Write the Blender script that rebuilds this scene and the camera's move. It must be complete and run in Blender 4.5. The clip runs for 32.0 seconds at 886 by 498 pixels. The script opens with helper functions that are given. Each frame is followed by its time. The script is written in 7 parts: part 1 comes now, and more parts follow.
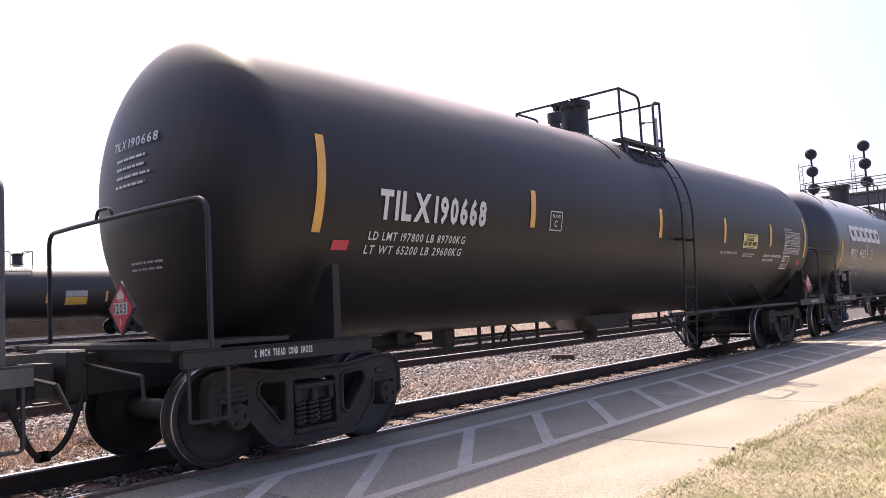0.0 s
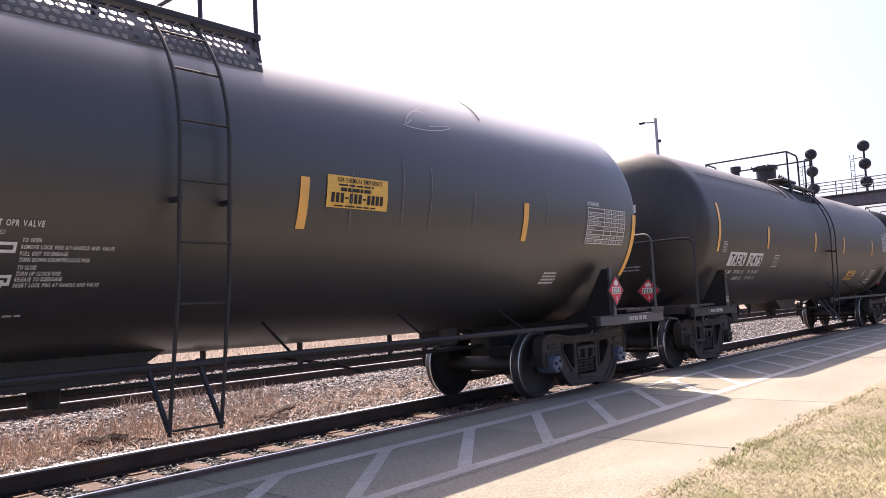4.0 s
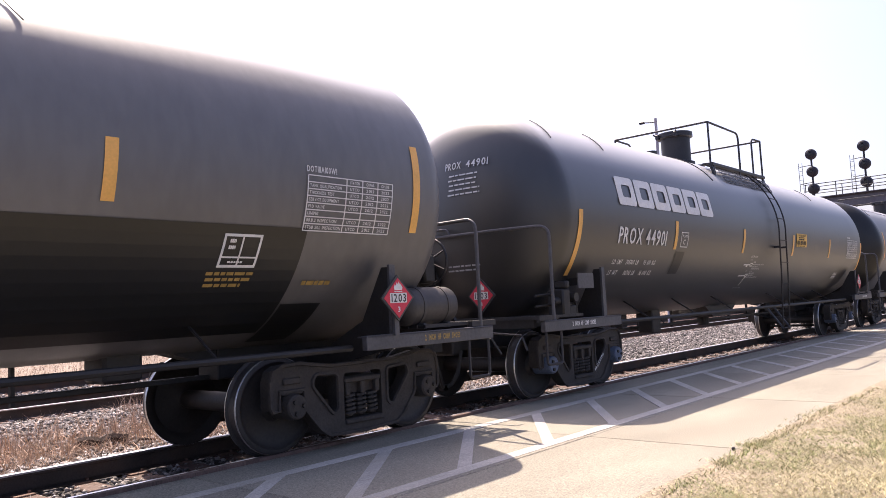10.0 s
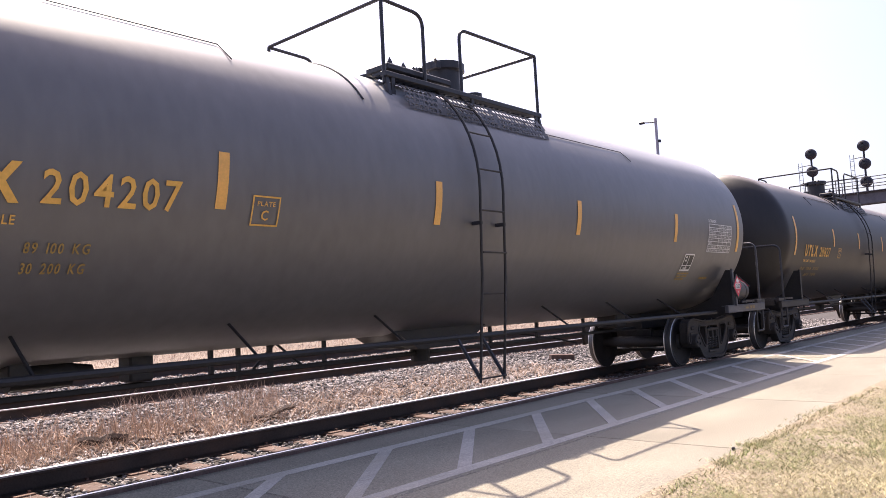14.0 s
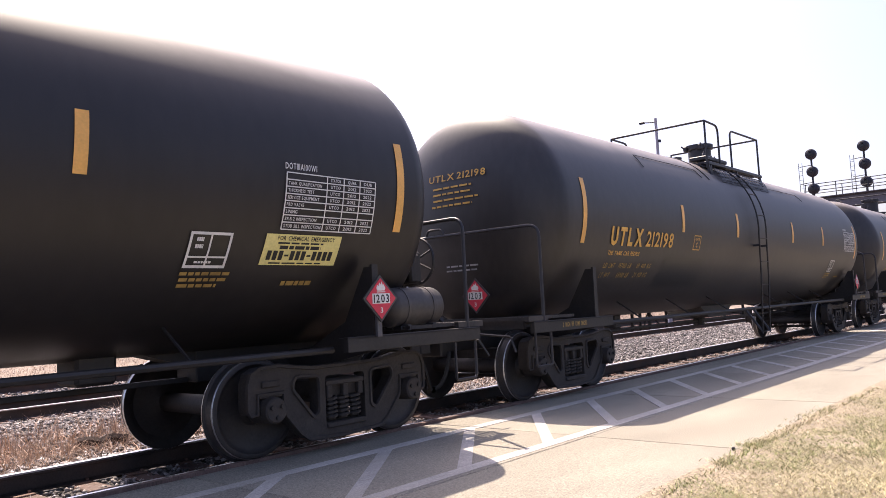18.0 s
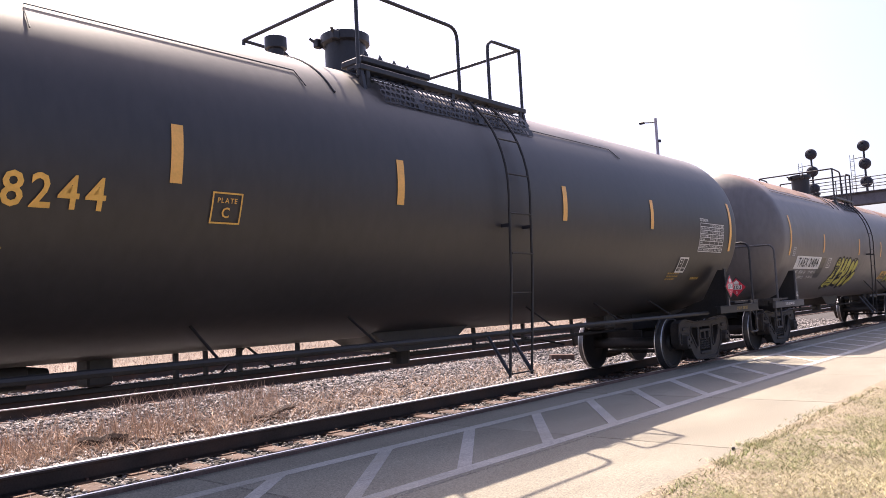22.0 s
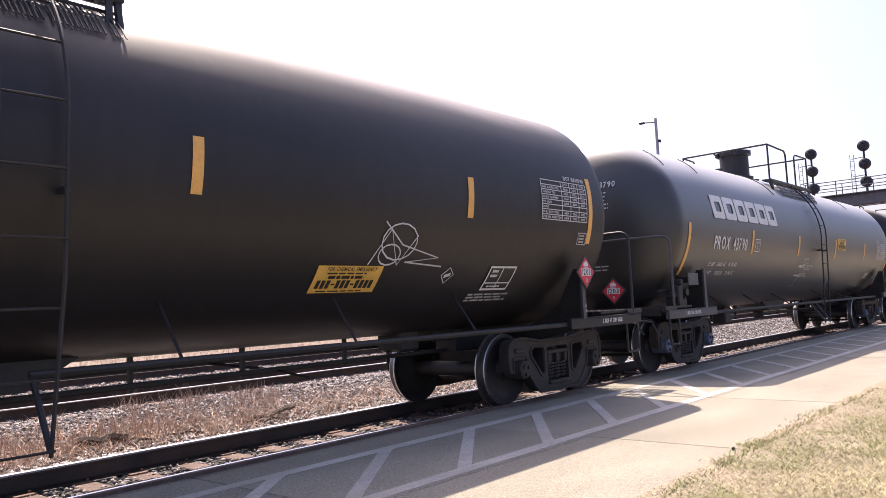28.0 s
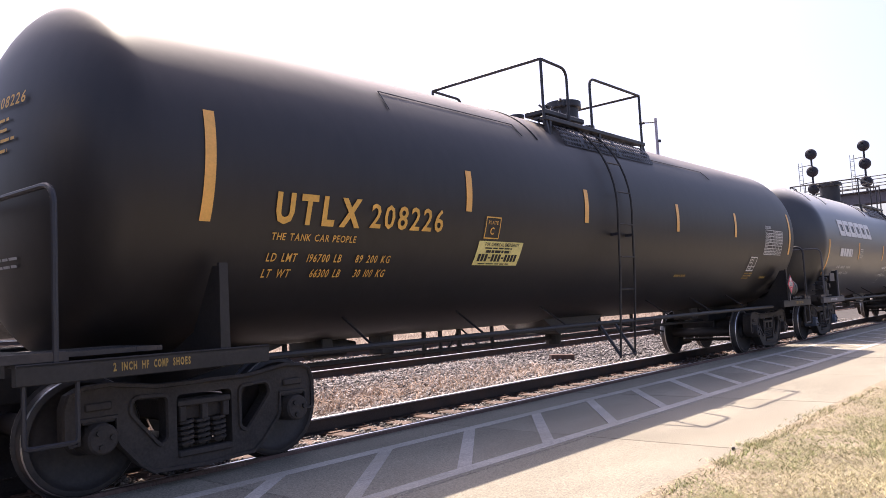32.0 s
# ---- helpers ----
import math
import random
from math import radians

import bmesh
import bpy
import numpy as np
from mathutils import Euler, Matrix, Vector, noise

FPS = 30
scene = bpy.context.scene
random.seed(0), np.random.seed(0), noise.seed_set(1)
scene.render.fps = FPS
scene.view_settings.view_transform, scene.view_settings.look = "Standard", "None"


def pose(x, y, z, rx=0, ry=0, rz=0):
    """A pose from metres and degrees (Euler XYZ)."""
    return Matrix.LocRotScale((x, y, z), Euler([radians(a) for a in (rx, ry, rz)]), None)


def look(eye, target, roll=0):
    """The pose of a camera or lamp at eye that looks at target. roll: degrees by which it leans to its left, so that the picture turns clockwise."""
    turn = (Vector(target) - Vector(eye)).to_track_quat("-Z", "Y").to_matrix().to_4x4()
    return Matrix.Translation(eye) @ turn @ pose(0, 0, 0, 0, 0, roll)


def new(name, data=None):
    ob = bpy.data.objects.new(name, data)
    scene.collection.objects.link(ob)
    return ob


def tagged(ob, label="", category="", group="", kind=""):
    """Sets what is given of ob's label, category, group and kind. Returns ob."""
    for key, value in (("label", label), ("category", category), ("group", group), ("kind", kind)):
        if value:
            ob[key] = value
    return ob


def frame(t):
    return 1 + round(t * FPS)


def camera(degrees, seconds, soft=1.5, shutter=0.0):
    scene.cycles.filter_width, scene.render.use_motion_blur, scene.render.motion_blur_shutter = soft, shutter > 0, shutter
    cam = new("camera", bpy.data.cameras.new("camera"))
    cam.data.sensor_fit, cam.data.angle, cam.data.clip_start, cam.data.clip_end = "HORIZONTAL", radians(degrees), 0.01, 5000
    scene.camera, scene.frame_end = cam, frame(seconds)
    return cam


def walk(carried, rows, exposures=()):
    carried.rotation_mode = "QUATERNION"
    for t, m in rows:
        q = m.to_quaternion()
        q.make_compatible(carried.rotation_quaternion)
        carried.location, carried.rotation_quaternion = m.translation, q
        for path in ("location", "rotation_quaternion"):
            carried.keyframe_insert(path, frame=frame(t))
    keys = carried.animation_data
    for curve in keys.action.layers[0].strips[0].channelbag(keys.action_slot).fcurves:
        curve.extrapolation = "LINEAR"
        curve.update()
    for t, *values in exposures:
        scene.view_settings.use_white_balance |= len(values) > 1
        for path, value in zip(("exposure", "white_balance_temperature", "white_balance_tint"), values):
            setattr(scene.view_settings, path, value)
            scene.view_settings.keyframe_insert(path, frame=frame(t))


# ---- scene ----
from mathutils.geometry import tessellate_polygon

# World: x runs along the tracks (the train comes from +x and leaves to -x), y away from the camera,
# z = 0 on top of the rails of the near track, whose centre line is y = 0.

# ---------------------------------------------------------------- camera
cam = camera(60.48, 32.0, soft=0.6)
EYE = Vector((0.0, -6.815, 1.296))
AIM = EYE + Vector((0.7521, 0.6547, 0.0764)) * 10
walk(cam, [(0.0, look(EYE, AIM, -2.94)), (32.0, look(EYE, AIM, -2.94))], exposures=[(0.0, 0.97, 6280, 27), (32.0, 0.97, 6280, 27)])

# ---------------------------------------------------------------- light
SUN = Vector((0.327, 0.560, 1.0)).normalized()
world = bpy.data.worlds.new("sky")
scene.world = world
world.use_nodes = True
wn = world.node_tree.nodes
sky = wn.new("ShaderNodeTexSky")
sky.sky_type = "NISHITA"
sky.sun_disc = False
sky.sun_elevation = math.asin(SUN.z)
sky.sun_rotation = math.atan2(SUN.x, SUN.y)
sky.air_density, sky.dust_density, sky.ozone_density = 1.0, 5.0, 1.0
sky.altitude = 200
wn["Background"].inputs["Strength"].default_value = 0.128
world.node_tree.links.new(sky.outputs[0], wn["Background"].inputs["Color"])
sun = new("sun", bpy.data.lights.new("sun", "SUN"))
sun.data.energy, sun.data.angle, sun.data.color = 4.9, radians(0.53), (1.0, 0.915, 0.68)
sun.matrix_world = look(SUN * 60, (0, 0, 0))

# ---------------------------------------------------------------- materials
MATS = {}


def mat(name, color, rough=0.6, metal=0.0, var=0.25, scale=3.0, fine=40.0, bump=0.15, dirt=None, dirt_amt=0.0,
        stretch=(1, 1, 1), spec=0.5, coat=0.0, dust=None, island=0.0, sway=0.22, coat_rough=0.42, coat_ior=1.75, speck=None):
    """A surface with two scales of variation: broad patches and fine grain, plus optional dirt."""
    if name in MATS:
        return MATS[name]
    m = bpy.data.materials.new(name)
    m.use_nodes = True
    nt = m.node_tree
    n, l = nt.nodes, nt.links
    b = n["Principled BSDF"]
    b.inputs["Roughness"].default_value = rough
    b.inputs["Metallic"].default_value = metal
    b.inputs["Specular IOR Level"].default_value = spec
    b.inputs["Coat Weight"].default_value = coat
    b.inputs["Coat Roughness"].default_value = coat_rough
    b.inputs["Coat IOR"].default_value = coat_ior
    tc = n.new("ShaderNodeTexCoord")
    mp = n.new("ShaderNodeMapping")
    mp.inputs["Scale"].default_value = stretch
    l.new(tc.outputs["Object"], mp.inputs["Vector"])
    info = n.new("ShaderNodeObjectInfo")
    add = n.new("ShaderNodeVectorMath")
    add.operation = "ADD"
    mul = n.new("ShaderNodeMath")
    mul.operation = "MULTIPLY"
    mul.inputs[1].default_value = 37.0
    l.new(info.outputs["Random"], mul.inputs[0])
    l.new(mp.outputs[0], add.inputs[0])
    l.new(mul.outputs[0], add.inputs[1])
    big = n.new("ShaderNodeTexNoise")
    big.inputs["Scale"].default_value = scale
    big.inputs["Detail"].default_value = 5
    fin = n.new("ShaderNodeTexNoise")
    fin.inputs["Scale"].default_value = fine
    fin.inputs["Detail"].default_value = 3
    l.new(add.outputs[0], big.inputs["Vector"])
    l.new(add.outputs[0], fin.inputs["Vector"])
    mixf = n.new("ShaderNodeMath")
    mixf.operation = "ADD"
    l.new(big.outputs["Fac"], mixf.inputs[0])
    l.new(fin.outputs["Fac"], mixf.inputs[1])
    ramp = n.new("ShaderNodeMapRange")
    ramp.inputs["From Min"].default_value, ramp.inputs["From Max"].default_value = 0.7, 1.3
    ramp.inputs["To Min"].default_value, ramp.inputs["To Max"].default_value = 1 - var, 1 + var
    l.new(mixf.outputs[0], ramp.inputs["Value"])
    col = n.new("ShaderNodeVectorMath")
    col.operation = "SCALE"
    col.inputs[0].default_value = color[:3]
    l.new(ramp.outputs[0], col.inputs["Scale"])
    out = col.outputs[0]
    if dirt:
        dn = n.new("ShaderNodeTexNoise")
        dn.inputs["Scale"].default_value = scale * 0.6
        dn.inputs["Detail"].default_value = 8
        l.new(add.outputs[0], dn.inputs["Vector"])
        dr = n.new("ShaderNodeMapRange")
        dr.inputs["From Min"].default_value, dr.inputs["From Max"].default_value = 0.48, 0.72
        dr.inputs["To Max"].default_value = dirt_amt
        l.new(dn.outputs["Fac"], dr.inputs["Value"])
        mx = n.new("ShaderNodeMix")
        mx.data_type = "RGBA"
        l.new(dr.outputs[0], mx.inputs["Factor"])
        l.new(out, mx.inputs["A"])
        mx.inputs["B"].default_value = (*dirt[:3], 1)
        out = mx.outputs["Result"]
    if speck:
        # coarse grain: exposed sand and broom marks
        sn = n.new("ShaderNodeTexNoise")
        sn.inputs["Scale"].default_value, sn.inputs["Detail"].default_value = speck[0], 2
        l.new(add.outputs[0], sn.inputs["Vector"])
        sr = n.new("ShaderNodeMapRange")
        sr.inputs["From Min"].default_value, sr.inputs["From Max"].default_value = 0.30, 0.70
        sr.inputs["To Min"].default_value, sr.inputs["To Max"].default_value = 1 - speck[1], 1 + speck[1]
        l.new(sn.outputs["Fac"], sr.inputs["Value"])
        ss = n.new("ShaderNodeVectorMath")
        ss.operation = "SCALE"
        l.new(out, ss.inputs[0])
        l.new(sr.outputs[0], ss.inputs["Scale"])
        out = ss.outputs[0]
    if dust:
        # settled dust plus painted-in sunlit sheen where the surface faces up, with a ragged edge
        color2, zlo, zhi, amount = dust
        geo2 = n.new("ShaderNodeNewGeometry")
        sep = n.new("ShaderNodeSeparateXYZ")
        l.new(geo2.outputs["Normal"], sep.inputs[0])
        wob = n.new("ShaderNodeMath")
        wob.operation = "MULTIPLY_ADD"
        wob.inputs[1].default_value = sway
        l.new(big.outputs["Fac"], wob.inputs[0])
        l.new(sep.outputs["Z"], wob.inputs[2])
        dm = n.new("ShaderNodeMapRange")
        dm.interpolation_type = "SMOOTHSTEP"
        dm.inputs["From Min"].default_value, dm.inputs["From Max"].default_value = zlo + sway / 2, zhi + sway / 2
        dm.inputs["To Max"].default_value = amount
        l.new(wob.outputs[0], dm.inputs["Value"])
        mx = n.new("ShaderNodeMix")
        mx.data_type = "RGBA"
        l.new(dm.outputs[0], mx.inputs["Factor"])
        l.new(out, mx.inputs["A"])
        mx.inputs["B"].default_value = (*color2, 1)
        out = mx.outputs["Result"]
    if island:
        geo = n.new("ShaderNodeNewGeometry")
        ir = n.new("ShaderNodeMapRange")
        ir.inputs["To Min"].default_value, ir.inputs["To Max"].default_value = 1 - island, 1 + island
        l.new(geo.outputs["Random Per Island"], ir.inputs["Value"])
        sc = n.new("ShaderNodeVectorMath")
        sc.operation = "SCALE"
        l.new(out, sc.inputs[0])
        l.new(ir.outputs[0], sc.inputs["Scale"])
        out = sc.outputs[0]
    l.new(out, b.inputs["Base Color"])
    if bump:
        bp = n.new("ShaderNodeBump")
        bp.inputs["Strength"].default_value = bump
        bp.inputs["Distance"].default_value = 0.01
        l.new(fin.outputs["Fac"], bp.inputs["Height"])
        l.new(bp.outputs[0], b.inputs["Normal"])
    MATS[name] = m
    return m


RUST = (0.16, 0.075, 0.04)
# pale tank tops: some dust, with sun glare and terminator painted into the colour
DUST_SHEEN = ((0.36, 0.31, 0.28), 0.64, 0.84, 0.62)
BLACK = mat("black_tank_paint", (0.0130, 0.0108, 0.0111), 0.52, spec=0.25, coat=0.25, coat_rough=0.46, dust=DUST_SHEEN, var=0.3, scale=0.5, fine=9, bump=0.03, dirt=(0.036, 0.031, 0.031), dirt_amt=0.35, stretch=(1, 1, 0.35))
BLACK2 = mat("black_worn_paint", (0.0220, 0.0187, 0.0187), 0.56, spec=0.25, coat=0.43, coat_rough=0.47, dust=DUST_SHEEN, var=0.3, scale=0.6, fine=11, bump=0.03, dirt=(0.042, 0.036, 0.035), dirt_amt=0.4, stretch=(1, 1, 0.35))
# charcoal and grey: pale mix also paints sky sheen onto the upper shoulders
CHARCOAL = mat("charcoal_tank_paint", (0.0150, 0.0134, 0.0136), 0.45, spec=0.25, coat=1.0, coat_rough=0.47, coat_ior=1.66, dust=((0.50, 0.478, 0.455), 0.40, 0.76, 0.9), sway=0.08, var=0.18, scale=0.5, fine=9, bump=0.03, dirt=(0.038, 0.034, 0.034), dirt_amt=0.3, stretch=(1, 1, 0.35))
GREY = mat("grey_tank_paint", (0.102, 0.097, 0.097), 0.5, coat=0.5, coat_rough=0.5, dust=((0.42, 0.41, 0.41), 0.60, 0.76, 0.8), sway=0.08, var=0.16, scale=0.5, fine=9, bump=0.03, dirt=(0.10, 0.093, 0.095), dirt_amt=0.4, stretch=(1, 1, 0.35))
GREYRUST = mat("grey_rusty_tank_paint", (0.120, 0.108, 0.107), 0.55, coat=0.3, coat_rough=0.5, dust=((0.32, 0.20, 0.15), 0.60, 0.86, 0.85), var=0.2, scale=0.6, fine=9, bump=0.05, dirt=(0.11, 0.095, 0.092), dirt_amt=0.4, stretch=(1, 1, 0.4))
TOPRUST = mat("rusty_top_sheet", (0.30, 0.20, 0.15), 0.7, var=0.35, scale=1.2, fine=20, bump=0.1, dirt=(0.22, 0.10, 0.06), dirt_amt=0.7)
PATCH = mat("fresh_black_patch_paint", (0.010, 0.0094, 0.0090), 0.4, var=0.2, scale=1.0, fine=15, bump=0.02)
STEEL = mat("black_underframe_steel", (0.017, 0.015, 0.015), 0.6, var=0.35, scale=3, fine=30, bump=0.15, dirt=(0.032, 0.026, 0.022), dirt_amt=0.5)
RAILING = mat("dark_pipe_railing", (0.020, 0.020, 0.026), 0.5, var=0.2, scale=4, fine=40, bump=0.05)
GREYSTEEL = mat("grey_painted_steel", (0.075, 0.073, 0.08), 0.55, var=0.25, scale=3, fine=30, bump=0.1)
CAST = mat("brown_cast_truck_steel", (0.036, 0.030, 0.027), 0.75, var=0.4, scale=5, fine=45, bump=0.3, dirt=(0.050, 0.038, 0.032), dirt_amt=0.6)
WHEEL = mat("dark_wheel_steel", (0.030, 0.026, 0.025), 0.6, var=0.3, scale=5, fine=40, bump=0.2, dirt=(0.05, 0.034, 0.026), dirt_amt=0.4)
TREAD = mat("polished_wheel_tread", (0.66, 0.65, 0.64), 0.38, metal=1.0, var=0.15, scale=8, fine=60, bump=0.02)
CAPBLUE = mat("blue_bearing_cap", (0.10, 0.125, 0.18), 0.6, var=0.35, scale=10, fine=60, bump=0.05)
AIRTANK = mat("grey_air_reservoir", (0.055, 0.050, 0.050), 0.55, var=0.2, scale=3, fine=25, bump=0.05, dirt=(0.07, 0.055, 0.045), dirt_amt=0.4)
DECK = mat("galvanised_deck_steel", (0.032, 0.030, 0.032), 0.6, metal=0.2, var=0.3, scale=4, fine=30, bump=0.1, dirt=(0.10, 0.08, 0.07), dirt_amt=0.5)
HOSE = mat("black_rubber_hose", (0.015, 0.015, 0.015), 0.8, var=0.2)
WHITE = mat("white_stencil_paint", (0.70, 0.69, 0.68), 0.6, var=0.10, scale=4, fine=30, bump=0)
WORNWHITE = mat("worn_white_paint", (0.42, 0.42, 0.43), 0.7, var=0.3, scale=5, fine=25, bump=0)
YELLOWTXT = mat("yellow_stencil_paint", (0.72, 0.40, 0.08), 0.6, var=0.15, scale=4, fine=30, bump=0)
DIMYELLOW = mat("dull_yellow_stencil_paint", (0.34, 0.22, 0.06), 0.7, var=0.3, scale=5, fine=30, bump=0)
STRIPE = mat("yellow_reflective_strip", (0.80, 0.42, 0.10), 0.4, var=0.10, scale=6, fine=50, bump=0)
PINK = mat("red_decal", (0.62, 0.06, 0.09), 0.5, var=0.1, bump=0)
PLACRED = mat("red_placard", (0.60, 0.035, 0.065), 0.45, var=0.1, scale=6, bump=0)
PLACEDGE = mat("placard_holder_steel", (0.05, 0.05, 0.05), 0.5, var=0.2)
LABELYEL = mat("pale_yellow_label", (0.75, 0.66, 0.25), 0.5, var=0.12, bump=0)
LABELORG = mat("orange_yellow_label", (0.72, 0.43, 0.08), 0.5, var=0.12, bump=0)
INK = mat("black_ink", (0.012, 0.012, 0.012), 0.6, var=0.1, bump=0)
GRAFYEL = mat("yellow_spray_paint", (0.46, 0.43, 0.09), 0.7, var=0.15, scale=3, bump=0)
GRAFWHITE = mat("white_marker_paint", (0.55, 0.54, 0.55), 0.7, var=0.15, bump=0)
RAILSIDE = mat("rusty_rail_steel", (0.045, 0.034, 0.030), 0.8, var=0.35, scale=3, fine=50, bump=0.2, dirt=RUST, dirt_amt=0.35)
RAILTOP = mat("polished_rail_head", (0.62, 0.61, 0.64), 0.32, metal=1.0, var=0.08, scale=20, fine=90, bump=0.01, stretch=(0.05, 1, 1))
TIE = mat("weathered_timber_sleeper", (0.125, 0.078, 0.064), 0.85, var=0.4, scale=2, fine=25, bump=0.5, stretch=(3, 0.5, 1))
PLATE = mat("rusty_tie_plate", (0.17, 0.10, 0.075), 0.8, var=0.35, bump=0.2)
CONCRETE = mat("tan_concrete", (0.262, 0.239, 0.190), 0.85, var=0.26, scale=0.7, fine=60, bump=0.55, stretch=(0.6, 1.5, 1), dirt=(0.228, 0.203, 0.158), dirt_amt=0.55, speck=(95, 0.42))
PAINTLINE = mat("worn_white_platform_paint", (0.46, 0.43, 0.39), 0.8, var=0.25, scale=2.0, fine=40, bump=0.4, dirt=(0.36, 0.32, 0.26), dirt_amt=0.7, stretch=(0.6, 1.5, 1), speck=(85, 0.22))
JOINT = mat("dark_joint_filler", (0.10, 0.09, 0.08), 0.9, var=0.3)
SOIL = mat("dry_soil", (0.26, 0.212, 0.150), 0.95, var=0.35, scale=1.2, fine=30, bump=0.8, dirt=(0.19, 0.165, 0.095), dirt_amt=0.6, speck=(50, 0.5))
CINDER = mat("dark_cinder_ground", (0.042, 0.037, 0.038), 1.0, spec=0.0, var=0.4, scale=0.4, fine=8, bump=0.5)
ASPHALT = mat("grey_asphalt", (0.055, 0.053, 0.053), 0.9, var=0.25, scale=0.5, fine=30, bump=0.3)
DRIP = mat("faint_pale_paint_run", (0.16, 0.155, 0.165), 0.7, var=0.3, scale=5, fine=25, bump=0)
DARKTREAD = mat("dull_wheel_tread", (0.10, 0.095, 0.095), 0.4, metal=0.6, var=0.2, scale=8, fine=60, bump=0.02)
YARD = mat("tan_gravel_yard", (0.25, 0.205, 0.17), 1.0, spec=0.05, var=0.3, scale=0.25, fine=6, bump=0.4, dirt=(0.20, 0.165, 0.14), dirt_amt=0.4)
BALLAST = mat("grey_ballast_bed", (0.055, 0.048, 0.046), 0.95, var=0.45, scale=2, fine=22, bump=1.0)
STONE = mat("grey_ballast_stone", (0.235, 0.212, 0.205), 0.9, var=0.25, scale=6, fine=30, bump=0.3, island=0.8)
SCRUB = mat("dark_scrub_bank", (0.017, 0.015, 0.014), 1.0, spec=0.0, var=0.5, scale=0.3, fine=4, bump=0.6)
STRAW = mat("dry_straw_weed", (0.44, 0.315, 0.235), 0.9, var=0.3, scale=2, fine=20, bump=0, island=0.45)
GRASSDRY = mat("dry_grass_blade", (0.47, 0.425, 0.26), 0.9, var=0.35, scale=1.5, fine=20, bump=0, island=0.5)
GRASSGREEN = mat("green_grass_blade", (0.27, 0.30, 0.12), 0.9, var=0.35, scale=1.5, fine=20, bump=0, island=0.5)
DRIFT = mat("brown_weathered_wood", (0.052, 0.032, 0.024), 0.9, var=0.3, scale=3, fine=30, bump=0.5)
HOPPERGREY = mat("light_grey_hopper_paint", (0.50, 0.485, 0.51), 0.6, var=0.12, scale=0.6, fine=8, bump=0.05)
SIGNALBLACK = mat("black_signal_metal", (0.022, 0.020, 0.030), 0.6, var=0.2)
BRIDGEGREY = mat("grey_bridge_steel", (0.13, 0.12, 0.14), 0.6, var=0.25)
LENS = mat("dark_signal_lens", (0.02, 0.015, 0.015), 0.12, var=0.1, bump=0)
POLEGREY = mat("pale_weathered_pole", (0.40, 0.37, 0.42), 0.7, var=0.2, stretch=(6, 6, 0.5))


